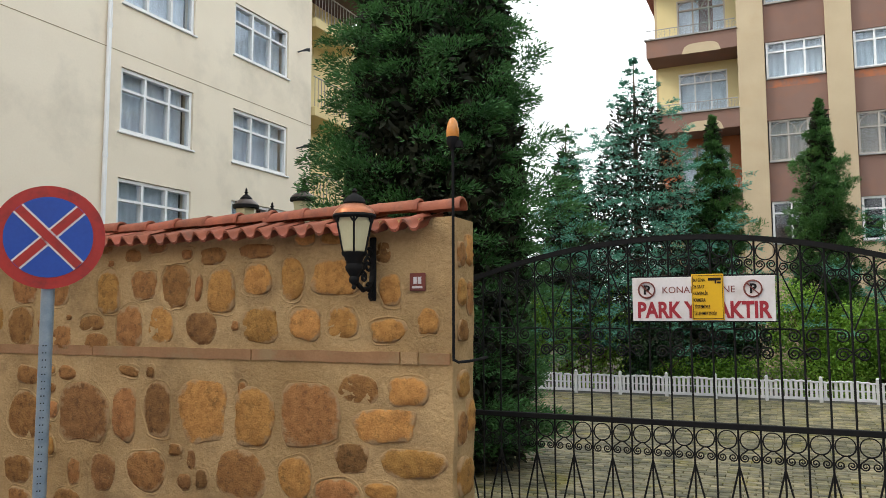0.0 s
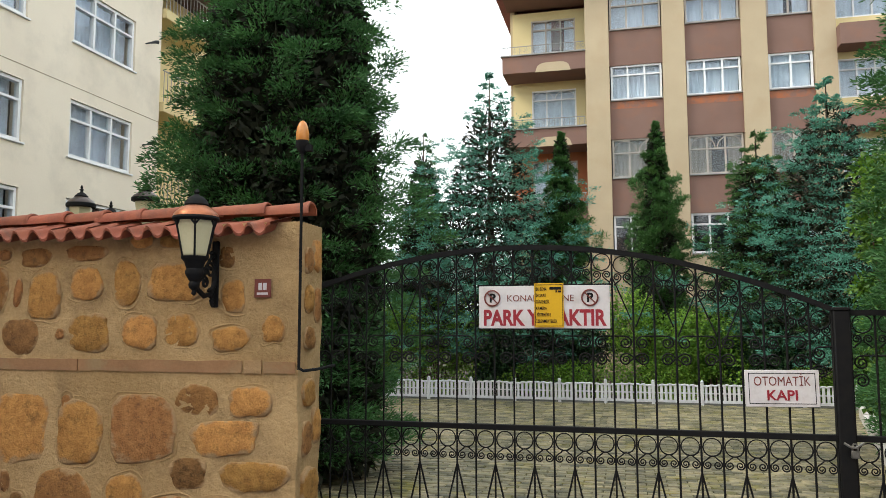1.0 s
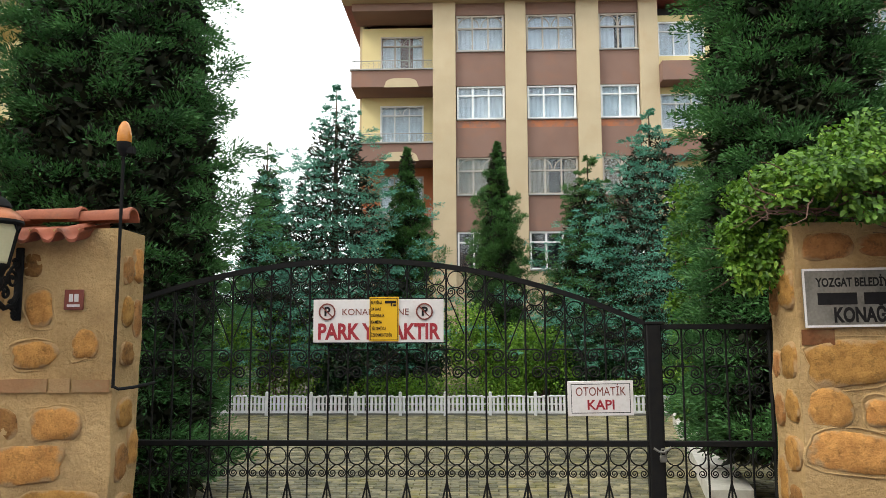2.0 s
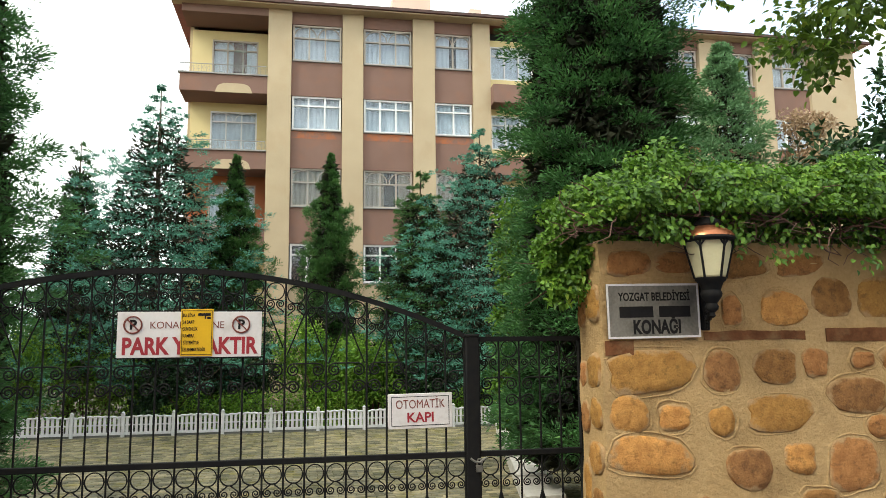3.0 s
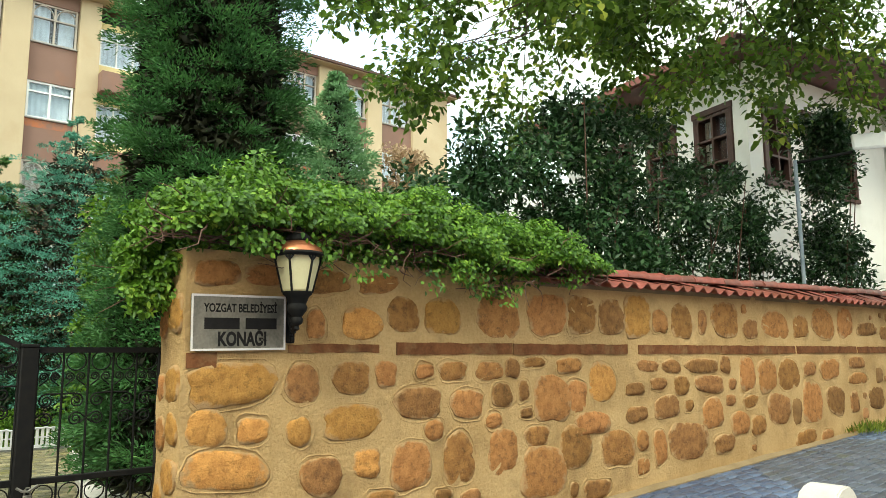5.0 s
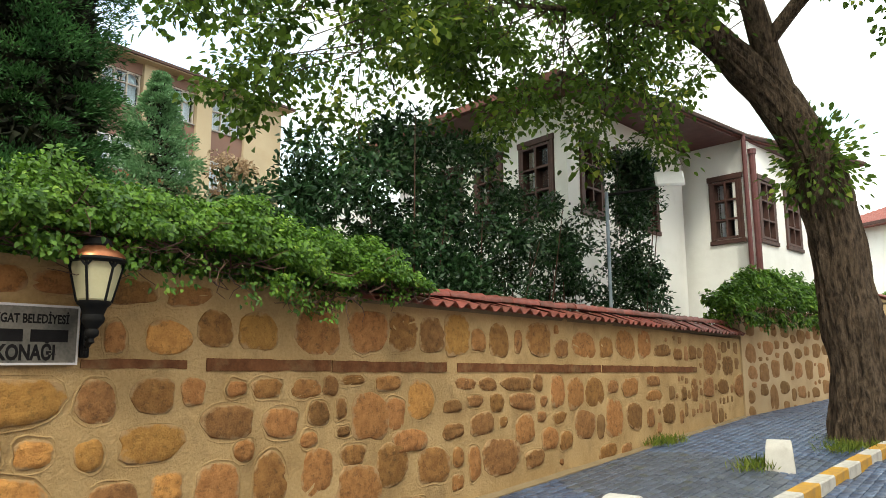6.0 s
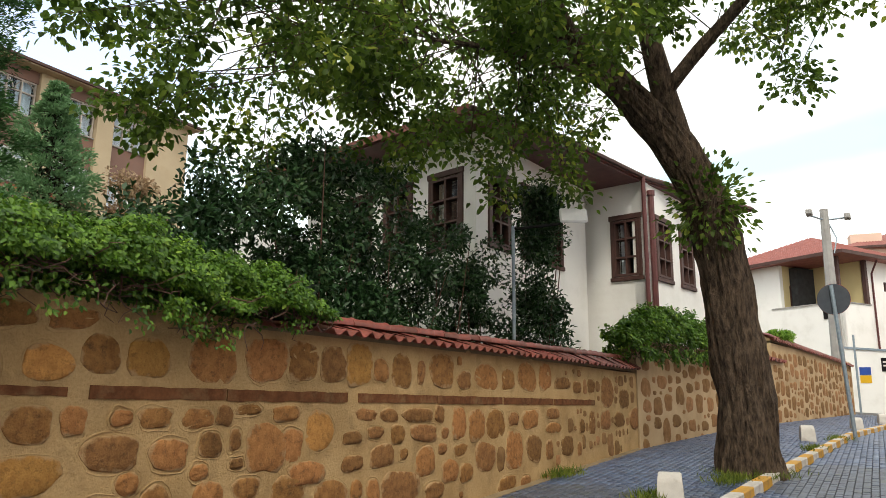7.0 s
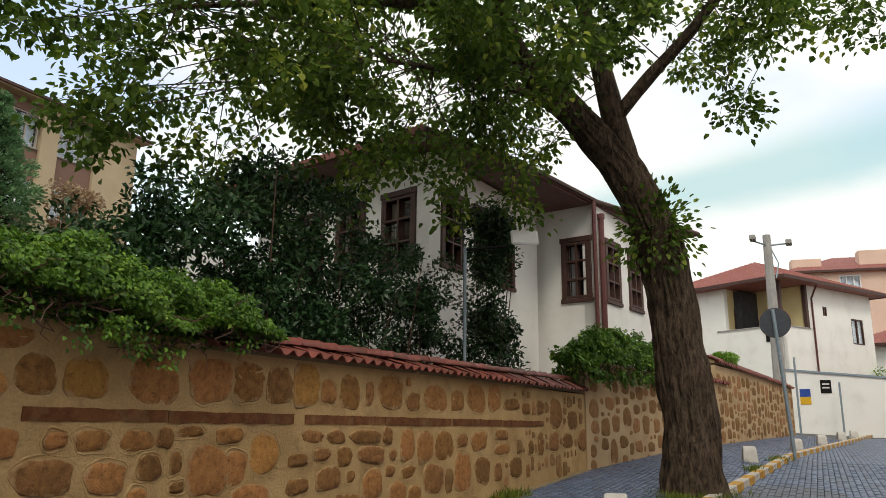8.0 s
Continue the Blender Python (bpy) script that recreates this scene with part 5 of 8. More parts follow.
# ---------------------------------------------------------------- wall lamps, beacon
def wall_lantern(name, m, label):
    """A tapered lantern with a copper hood on a scrolled iron arm; local y 0 is the wall."""
    lamp = empty(name, m, label, "wall lamp", "wall lamps of the mansion")
    part("back_plate", boxes((-0.024, 0.024, -0.018, 0.0, -0.20, 0.20), bevel=0.006), M["iron"], lamp)
    bm = bmesh.new()
    tube(bm, [(0, -0.012, -0.05), (0, -0.06, -0.12), (0, -0.13, -0.135), (0, -0.20, -0.10), (0, -0.24, -0.07)], [0.016, 0.015, 0.015, 0.016, 0.02], 8)
    for zc, yc, r in ((0.02, -0.07, 0.050), (-0.12, -0.055, 0.035), (0.105, -0.045, 0.030), (-0.055, -0.125, 0.036), (-0.172, -0.040, 0.022), (0.005, -0.135, 0.026)):
        tube(bm, [(0, yc + r * (0.2 + 0.8 * u) * math.cos(u * 9), zc + r * (0.2 + 0.8 * u) * math.sin(u * 9)) for u in [i / 24 for i in range(25)]], 0.009, 6)
    tube(bm, [(0, -0.012, 0.12), (0, -0.08, 0.08), (0, -0.16, -0.03), (0, -0.22, -0.08)], 0.010, 6)
    part("arm", bm, M["iron"], lamp)
    bm = bmesh.new()
    lathe(bm, [(0.004, -0.135), (0.016, -0.125), (0.012, -0.105), (0.03, -0.09), (0.034, -0.07), (0.026, -0.055), (0.05, -0.02), (0.056, 0.0), (0.048, 0.02), (0.062, 0.06), (0.078, 0.075), (0.080, 0.09)], 16, (0, -0.24, 0))
    part("socket", bm, M["iron"], lamp)
    bm = bmesh.new()
    lathe(bm, [(0.070, 0.085), (0.080, 0.10), (0.116, 0.265), (0.119, 0.30)], 6, (0, -0.24, 0))
    part("glass", bm, M["lamp_glass"], lamp, "cream frosted glass", soft=0)
    for k in range(6):
        bm = bmesh.new()
        a = math.pi * k / 3
        tube(bm, [(0.078 * math.cos(a), -0.24 + 0.078 * math.sin(a), 0.085), (0.120 * math.cos(a), -0.24 + 0.120 * math.sin(a), 0.27), (0.121 * math.cos(a), -0.24 + 0.121 * math.sin(a), 0.30)], 0.0065, 5)
        tube(bm, [(0.119 * math.cos(a) + 0.022 * math.cos(a + 1.57) * s, -0.24 + 0.119 * math.sin(a) + 0.022 * math.sin(a + 1.57) * s, 0.262 + 0.03 * abs(s)) for s in (-1, -0.4, 0, 0.4, 1)], 0.006, 5)
        part("cage_bar", bm, M["iron"], lamp)
    bm = bmesh.new()
    lathe(bm, [(0.112, 0.292), (0.130, 0.296), (0.137, 0.306), (0.133, 0.318)], 18, (0, -0.24, 0))
    part("brim", bm, M["iron"], lamp)
    bm = bmesh.new()
    lathe(bm, [(0.133, 0.314), (0.130, 0.328), (0.114, 0.348), (0.092, 0.364), (0.076, 0.376), (0.066, 0.382)], 18, (0, -0.24, 0))
    part("hood", bm, M["copper"], lamp, "copper coloured hood")
    bm = bmesh.new()
    lathe(bm, [(0.066, 0.378), (0.071, 0.390), (0.062, 0.412), (0.040, 0.434), (0.018, 0.444), (0.012, 0.451), (0.018, 0.463), (0.004, 0.480)], 14, (0, -0.24, 0))
    part("finial", bm, M["iron"], lamp)
    return lamp


lantern = wall_lantern("wall_lantern", pose(-2.72, -0.215, 1.655) @ Matrix.Diagonal((1.0, 1.0, 1.03, 1)), "black wall lantern with cream glass and copper hood")
right_lantern = copy_thing(lantern, pose(2.36, -0.005, 1.655, 0, 0, -20) @ Matrix.Diagonal((1.14, 1.1, 1.02, 1)))
tagged(right_lantern, "black wall lantern with copper hood beside the mansion sign")

beacon = empty("gate_beacon", pose(-2.13, -0.27, 1.08), "amber gate warning light on a thin black pole", "warning light")
bm = bmesh.new()
tube(bm, [(0, 0.0, 0.0), (0, 0.0, 1.320)], 0.0095, 8)
tube(bm, [(0, 0.0, 0.01), (0.03, 0.0, -0.005), (0.08, 0.08, 0.0), (0.10, 0.30, 0.01)], 0.009, 6)
part("pole", bm, M["iron"], beacon, "black painted pole")
bm = bmesh.new()
lathe(bm, [(0.012, 1.290), (0.034, 1.325), (0.039, 1.340), (0.039, 1.372)], 12)
box(bm, 0.025, 0.062, -0.02, 0.02, 1.305, 1.345)
part("base", bm, M["iron"], beacon)
bm = bmesh.new()
lathe(bm, [(0.036, 1.366), (0.040, 1.380), (0.039, 1.420), (0.031, 1.462), (0.019, 1.486), (0.005, 1.496)], 14)
part("lens", bm, M["amber"], beacon, "amber plastic dome")

# ---------------------------------------------------------------- no stopping sign by the kerb
stop = empty("no_stopping_sign", pose(-3.905, -1.66, ground_z(-3.88), 0, 0, 44), "round red and blue no stopping sign on a drilled steel post", "road sign")
SZ = 1.785 - ground_z(-3.88)
bm = bmesh.new()
tube(bm, [(0, 0.045, -0.3), (0, 0.045, SZ + 0.25)], 0.034, 12)
part("post", bm, M["galvanised"], stop, "blue grey galvanised post")
bm = bmesh.new()
for k in range(44):
    for sx in (-0.007, 0.007):
        box(bm, sx - 0.0028, sx + 0.0028, 0.0085, 0.012, 0.05 + 0.038 * k, 0.056 + 0.038 * k)
part("drilled_holes", bm, M["iron"], stop, "two rows of small dark drilled holes", "stuff", soft=0)


def disc(r, y0, y1, mat, name, parent, sides=48, x=0.0, z=0.0, label=""):
    bm = bmesh.new()
    ra = [bm.verts.new((x + r * math.cos(2 * math.pi * k / sides), y0, z + r * math.sin(2 * math.pi * k / sides))) for k in range(sides)]
    rb = [bm.verts.new((x + r * math.cos(2 * math.pi * k / sides), y1, z + r * math.sin(2 * math.pi * k / sides))) for k in range(sides)]
    bm.faces.new(ra)
    bm.faces.new(rb[::-1])
    for k in range(sides):
        bm.faces.new((ra[k], ra[(k + 1) % sides], rb[(k + 1) % sides], rb[k]))
    return part(name, bm, mat, parent, label, soft=30)


disc(0.280, -0.002, 0.002, M["sign_orange_red"], "border_disc", stop, z=SZ, label="red outer ring")
disc(0.219, -0.0045, -0.0021, M["sign_blue"], "field", stop, z=SZ, label="blue field")
for k, turn in enumerate((45, -45)):
    c, s = math.cos(radians(turn)), math.sin(radians(turn))
    for nm, wa, wb, y, mat in (("stripe", -0.033, 0.033, -0.0062 - 0.0012 * k, "sign_white"), ("stripe", -0.023, 0.023, -0.0074 - 0.0012 * k, "sign_orange_red")):
        bm = bmesh.new()
        q = [(-0.216, wa), (0.216, wa), (0.216, wb), (-0.216, wb)]
        fr = [bm.verts.new((a * c - b * s, y, SZ + a * s + b * c)) for a, b in q]
        bk = [bm.verts.new((a * c - b * s, -0.0046, SZ + a * s + b * c)) for a, b in q]
        bm.faces.new(fr)
        for i in range(4):
            bm.faces.new((fr[i], bk[i], bk[(i + 1) % 4], fr[(i + 1) % 4]))
        part(nm, bm, M[mat], stop, soft=0)

# ---------------------------------------------------------------- buildings
def slab_mesh(x0, x1, z0, z1, y0, y1, holes):
    """A slab cut by rectangular holes, as one closed mesh."""
    xs = sorted({round(c, 4) for c in (x0, x1, *[c for h in holes for c in h[:2]])})
    zs = sorted({round(c, 4) for c in (z0, z1, *[c for h in holes for c in h[2:]])})
    bm, vs = bmesh.new(), {}

    def vert(i, j, k):
        if (i, j, k) not in vs:
            vs[i, j, k] = bm.verts.new((xs[i], (y0, y1)[k], zs[j]))
        return vs[i, j, k]

    def full(i, j):
        if not (0 <= i < len(xs) - 1 and 0 <= j < len(zs) - 1):
            return False
        cx, cz = (xs[i] + xs[i + 1]) / 2, (zs[j] + zs[j + 1]) / 2
        return not any(h[0] < cx < h[1] and h[2] < cz < h[3] for h in holes)

    for i in range(len(xs) - 1):
        for j in range(len(zs) - 1):
            if not full(i, j):
                continue
            bm.faces.new([vert(i, j, 0), vert(i + 1, j, 0), vert(i + 1, j + 1, 0), vert(i, j + 1, 0)])
            bm.faces.new([vert(i, j + 1, 1), vert(i + 1, j + 1, 1), vert(i + 1, j, 1), vert(i, j, 1)])
            for di, dj, a, b in ((-1, 0, (0, 0), (0, 1)), (1, 0, (1, 0), (1, 1)), (0, -1, (0, 0), (1, 0)), (0, 1, (0, 1), (1, 1))):
                if not full(i + di, j + dj):
                    p, q = (i + a[0], j + a[1]), (i + b[0], j + b[1])
                    bm.faces.new([vert(*p, 0), vert(*q, 0), vert(*q, 1), vert(*p, 1)])
    return bm


def wall_with_holes(parent, x0, x1, z0, z1, y0, y1, holes, mat, name="wall"):
    return part(name, slab_mesh(x0, x1, z0, z1, y0, y1, holes), mat, parent, soft=0)


def window(parent, x, z, w, h, y, mat, cols=2, transom=0.28, name="window", curtain=True, arch=False, bar=0.055, deep=0.12, grid=0, cloth="curtain"):
    """A glazed window in a wall that looks to -y: frame with mullions, pane and curtain."""
    cx = [x + bar] + [c for k in range(1, cols) for c in (x + w * k / cols - bar * 0.45, x + w * k / cols + bar * 0.45)] + [x + w - bar]
    zt = [h * (1 - transom)] if transom else [h * k / (grid + 1) for k in range(1, grid + 1)]
    cz = [z + bar] + [c for t in zt for c in (z + t - bar * 0.4, z + t + bar * 0.4)] + [z + h - bar]
    bm = slab_mesh(x, x + w, z, z + h, y, y + deep, [(cx[a], cx[a + 1], cz[b], cz[b + 1]) for a in range(0, len(cx), 2) for b in range(0, len(cz), 2)])
    if arch:
        for s in range(2):
            cx, rx = x + w * (0.25 + 0.5 * s), w * 0.25
            tube(bm, [(cx + rx * math.cos(a) * 0.92, y + 0.03, z + h * (1 - transom) + 0.03 + h * transom * 0.8 * math.sin(a)) for a in [math.pi * k / 10 for k in range(11)]], bar * 0.35, 4)
    win = part(name, bm, mat, parent, soft=0)
    pane = part("pane", boxes((x + bar * 0.8, x + w - bar * 0.8, y + deep * 0.5, y + deep * 0.5 + 0.012, z + bar * 0.8, z + h - bar * 0.8)), M["glass"], win, soft=0)
    pane.visible_shadow = False
    if curtain:
        n = int(w / 0.06)
        rg = random.Random(int(x * 100 + z * 37))
        half = rg.random() < 0.35
        xa, xb = x + bar, x + w - bar
        gapa = (xa + (xb - xa) * rg.uniform(0.3, 0.5), xa + (xb - xa) * rg.uniform(0.55, 0.75)) if half else (9e9, 9e9)
        v, f = [], []
        for i in range(n + 1):
            xx = xa + (xb - xa) * i / n
            yy = y + deep + 0.10 + 0.02 * math.sin(i * 1.9) + 0.01 * math.sin(i * 0.7)
            v += [(xx, yy, z + 0.02), (xx, yy, z + h - 0.02)]
        for i in range(n):
            if not gapa[0] < v[2 * i][0] < gapa[1]:
                f.append((2 * i, 2 * i + 2, 2 * i + 3, 2 * i + 1))
        raw("curtain", v, f, M[cloth], win, soft=60)
    return win


# the brown and yellow block of flats behind the yard
flats = empty("apartment_building", pose(0, 23.6, -0.3), "yellow apartment block with brown panels, white windows and balconies", "building")
B_PIL = [(-1.56, -0.68), (1.24, 2.04), (3.98, 4.84), (6.38, 7.09), (11.0, 11.8), (13.6, 14.4), (16.2, 17.0), (18.8, 19.6), (21.4, 23.6)]
B_BAY = [(-0.68, 1.24), (2.04, 3.98), (4.84, 6.38), (11.8, 13.6), (14.4, 16.2), (17.0, 18.8), (19.6, 21.4)]
B_WIN = [4.05, 6.91, 9.85, 12.57]
B_TOP = 14.75
for xa, xb in B_PIL:
    part("pilaster", boxes((xa, xb, -0.16, 0.3, -0.6, B_TOP - 0.25), bevel=0.01), M["plaster_yellow"], flats, soft=0)
for xa, xb in B_BAY:
    zz = -0.6
    for k, zw in enumerate(B_WIN):
        h = 1.45 if k != 2 else 1.32
        part("panel", boxes((xa, xb, 0.0, 0.3, zz, zw)), M["plaster_brown"] if k else M["plaster_yellow"], flats, "brown painted panel", soft=0)
        part("sill", boxes((xa + 0.02, xb - 0.02, -0.07, 0.1, zw - 0.05, zw), bevel=0.01), M["concrete"], flats, soft=0)
        new_frame = k in (0, 2)
        window(flats, xa + 0.04, zw, xb - xa - 0.08, h, 0.05, M["frame_white"] if new_frame else M["frame_old"], 3 if xb - xa > 1.7 else 2, 0.28 if new_frame else 0.36, arch=not new_frame, bar=0.07 if new_frame else 0.06, curtain=k > 0 or int(xa * 7) % 3 == 0, cloth="blind" if k == 1 else "curtain")
        if k == 2:
            part("orange_strip", boxes((xa + 0.02, xb - 0.02, -0.004, 0.0, zw - 0.34, zw - 0.055)), M["worn_orange"], flats, "faded orange strip under the window", soft=0)
        zz = zw + h
    part("panel", boxes((xa, xb, 0.0, 0.3, zz, B_TOP - 0.25)), M["plaster_brown"], flats, soft=0)
# dark sheet that stands for the unlit rooms behind the glass
part("room_shade_sheet", boxes((-0.7, 23.2, 0.9, 1.2, -0.6, B_TOP)), M["dark_room"], flats, soft=0)
for slab in ((-4.62, -4.45, 1.4, 12.0, -0.6, B_TOP), (23.6, 23.8, 0.3, 12.0, -0.6, B_TOP), (-4.45, 23.6, 11.8, 12.0, -0.6, B_TOP)):
    part("end_wall", boxes(slab), M["plaster_yellow"], flats, soft=0)
# the balcony bay at the west end
for k, (za, zb) in enumerate(((3.2, 4.3), (6.0, 7.0), (8.55, 9.25), (11.3, 12.0))):
    zf = (3.3, 6.05, 8.95, 11.85)[k]
    back = M["plaster_orange"] if k == 1 else M["plaster_cream"]
    slab = part("balcony", boxes((-4.72, -1.56, -0.16, 1.3, zf - 0.72, zf - 0.05), bevel=0.01), M["plaster_brown"], flats, "brown balcony front", soft=0)
    part("ledge", boxes((-4.78, -1.56, -0.22, 0.0, zf - 0.05, zf)), M["concrete"], slab, soft=0)
    wall_with_holes(slab, -4.5, -1.56, zf - 0.05, zf + 2.2, 1.2, 1.4, [(-3.75, -2.0, zf + 0.25, zf + 1.85)], back, "back_wall")
    window(flats, -3.75, zf + 0.25, 1.75, 1.6, 1.22, M["frame_old"] if k in (1, 3) else M["frame_white"], 3, 0.25, arch=True)
    bm = bmesh.new()
    tube(bm, [(-4.72, -0.12, zf + 0.34), (-1.6, -0.12, zf + 0.34)], 0.018, 5)
    for i in range(34):
        xx = -4.7 + i * 0.093
        tube(bm, [(xx, -0.12, zf), (xx, -0.12, zf + 0.34)], 0.007, 4)
        if i % 2 == 0:
            tube(bm, [(xx + 0.09 + 0.06 * math.cos(a), -0.12, zf + 0.19 + 0.07 * math.sin(a)) for a in [k2 * math.pi / 4 for k2 in range(9)]], 0.006, 3, caps=False)
    part("railing", bm, M["concrete"], slab, "thin scrolled iron railing")
    bm = bmesh.new()
    pts = [(-3.45 + 1.35 * u, 0.36 * (1 - (2 * u - 1) ** 4) ** 0.5) for u in [i / 16 for i in range(17)]]
    fr = [bm.verts.new((a, -0.175, zf - 0.74 + b)) for a, b in pts]
    bk = [bm.verts.new((a, -0.10, zf - 0.74 + b)) for a, b in pts]
    bm.faces.new(fr)
    for i in range(16):
        bm.faces.new((fr[i], fr[i + 1], bk[i + 1], bk[i]))
    part("arch_panel", bm, M["plaster_brown"] if k < 2 else M["plaster_yellow"], slab, soft=0)
part("soffit", boxes((-4.72, -1.56, -0.16, 1.3, 14.2, 14.5)), M["plaster_brown"], flats, soft=0)
# balconies in the bay by the big conifer
for k, zf in enumerate((3.3, 6.05, 8.95, 11.85)):
    slab = part("balcony", boxes((7.09, 11.0, -0.6, 1.3, zf - 0.75, zf), bevel=0.01), M["plaster_brown"], flats, soft=0)
    wall_with_holes(slab, 7.09, 11.0, zf, zf + 2.15, 0.3, 0.5, [(7.2, 9.0, zf + 0.5, zf + 1.9)], M["plaster_cream"], "back_wall")
    window(flats, 7.2, zf + 0.5, 1.8, 1.4, 0.32, M["frame_white"], 3, 0.28)
bm = bmesh.new()
v = [bm.verts.new(c) for c in ((-5.1, -0.6, B_TOP - 0.2), (24.1, -0.6, B_TOP - 0.2), (24.1, 12.8, B_TOP - 0.2), (-5.1, 12.8, B_TOP - 0.2), (-5.1, -0.6, B_TOP - 0.08), (24.1, -0.6, B_TOP - 0.08), (24.1, 12.8, B_TOP - 0.08), (-5.1, 12.8, B_TOP - 0.08), (1.0, 6, B_TOP + 2.0), (18, 6, B_TOP + 2.0))]
for q in ((0, 3, 2, 1), (0, 1, 5, 4), (1, 2, 6, 5), (2, 3, 7, 6), (3, 0, 4, 7), (4, 5, 9, 8), (5, 6, 9), (6, 7, 8, 9), (7, 4, 8)):
    bm.faces.new([v[i] for i in q])
roof = part("roof", bm, M["tile_red"], flats, "low red tiled roof with wide eaves", soft=0)
part("gutter", boxes((-5.12, 24.1, -0.68, -0.605, B_TOP - 0.2, B_TOP - 0.09)), M["dark_wood"], roof, soft=0)
part("eave_soffit", boxes((-5.05, 24.0, -0.58, 0.0, B_TOP - 0.25, B_TOP - 0.205)), M["plaster_yellow"], roof, soft=0)
part("chimney", boxes((3.4, 5.0, 1.6, 2.8, B_TOP - 0.2, B_TOP + 1.6), bevel=0.02), M["plaster_pink"], roof, soft=0)
part("chimney", boxes((6.6, 7.1, 1.2, 1.7, B_TOP - 0.2, B_TOP + 1.0), bevel=0.02), M["plaster_pink"], roof, soft=0)

# the beige block along the west side: its long wall looks to +x
block = empty("apartment_block", pose(-11.4, 0, -0.4, 0, 0, 90), "plain beige rendered apartment block with white windows", "building")
A_WIN = [(y, w, z) for z in (2.68 + 0.4, 4.75 + 0.4 + 0.02, 7.22 + 0.4, 9.7 + 0.4) for y, w in ((5.41, 1.86), (8.51, 2.0))]
A_WIN = [(y, w, z, 1.22 if z > 4 else 1.22) for y, w, z in A_WIN]
wall_with_holes(block, -6.0, 11.5, -0.6, 12.6, 0.0, 0.3, [(y, y + w, z, z + h) for y, w, z, h in A_WIN], M["plaster_grey"])
for y, w, z, h in A_WIN:
    window(block, y + 0.01, z + 0.01, w - 0.02, h - 0.02, 0.04, M["frame_white"], 3, 0.33, bar=0.06)
    part("sill", boxes((y - 0.05, y + w + 0.05, -0.045, 0.1, z - 0.04, z - 0.003), bevel=0.008), M["frame_white"], block, soft=0)
part("room_shade_sheet", boxes((-5.9, 11.3, 0.9, 1.0, -0.5, 12.5)), M["dark_room"], block, soft=0)
for slab in ((11.3, 11.5, 0.3, 9.0, -0.6, 12.6), (-6.0, -5.8, 0.3, 9.0, -0.6, 12.6), (-5.8, 11.3, 8.8, 9.0, -0.6, 12.6)):
    part("end_wall", boxes(slab), M["plaster_grey"], block, soft=0)
bm = bmesh.new()
tube(bm, [(5.06, -0.06, -0.4), (5.06, -0.06, 12.7)], 0.042, 8)
for zc in (2.2, 4.6, 7.0, 9.4):
    tube(bm, [(5.06, -0.06, zc), (5.06, -0.06, zc + 0.1)], 0.05, 8)
part("downpipe", bm, M["frame_white"], block, "pale plastic downpipe")
part("cornice", boxes((-6.2, 11.9, -0.5, 9.2, 12.6, 12.85)), M["plaster_grey"], block, soft=0)
for zz in (6.66,):
    part("floor_line", boxes((-6.0, 11.5, -0.004, 0.05, zz, zz + 0.012)), M["mortar_pale"], block, soft=0)
for zz in (5.95, 8.45):
    bm = bmesh.new()
    tube(bm, [(10.9, 0.0, zz), (10.9, -0.12, zz + 0.01), (11.0, -0.2, zz + 0.06), (11.05, -0.26, zz + 0.06)], [0.02, 0.02, 0.04, 0.05], 8)
    part("wall_light", bm, M["dark_room"], block)
# the wing behind it, with balconies towards the yard
part("rear_wing", boxes((12.2, 20.0, 0.8, 8.0, -0.6, 10.6), bevel=0.02), M["plaster_cream"], block, soft=0)
for zz in (4.6, 7.2, 9.6):
    part("rear_balcony", boxes((11.55, 13.9, -0.1, 0.9, zz - 0.25, zz), bevel=0.01), M["plaster_cream"], block, soft=0)
    bm = bmesh.new()
    for i in range(16):
        tube(bm, [(11.6 + i * 0.15, -0.05, zz), (11.6 + i * 0.15, -0.05, zz + 0.8)], 0.01, 4)
    tube(bm, [(11.55, -0.05, zz + 0.8), (13.9, -0.05, zz + 0.8)], 0.02, 5)
    part("rear_railing", bm, M["concrete"], block)
part("rear_eave", boxes((11.3, 14.6, -0.5, 8.4, 10.6, 10.85)), M["dark_wood"], block, soft=0)

# ---------------------------------------------------------------- the mansion behind the east wall
HZ = 0.35
mansion = empty("white_mansion", pose(18.7, 0.50, HZ, 0, 0, -10) @ Matrix.Scale(1.04, 4), "white plastered old mansion with dark timber windows and red roof", "house")


def mansion_wall(m, length, wins, z1=6.43):
    """One wall face in the mansion's own space: m turns local -y outwards."""
    holes = [(a, a + w, z, z + h) for a, w, z, h in wins]
    w = wall_with_holes(mansion, 0, length, -0.6, z1, 0.0, 0.3, holes, M["plaster_white"])
    w.matrix_local = m
    for a, ww, z, h in wins:
        win = window(mansion, a, z, ww, h, -0.04, M["dark_wood"], 2, 0.0, grid=2, bar=0.055, curtain=True, deep=0.2)
        win.matrix_local = m
        sur = part("surround", boxes((a - 0.09, a, -0.045, 0.05, z - 0.02, z + h + 0.02), (a + ww, a + ww + 0.09, -0.045, 0.05, z - 0.02, z + h + 0.02), (a - 0.12, a + ww + 0.12, -0.055, 0.05, z + h + 0.02, z + h + 0.15), (a - 0.12, a + ww + 0.12, -0.06, 0.05, z - 0.12, z - 0.02), bevel=0.01), M["dark_wood"], win, soft=0)
    return w


mansion_wall(pose(0, 0, 0, 0, 0, 0), 3.9, [(0.72, 0.75, 4.12, 1.42), (2.2, 0.75, 4.12, 1.42)])
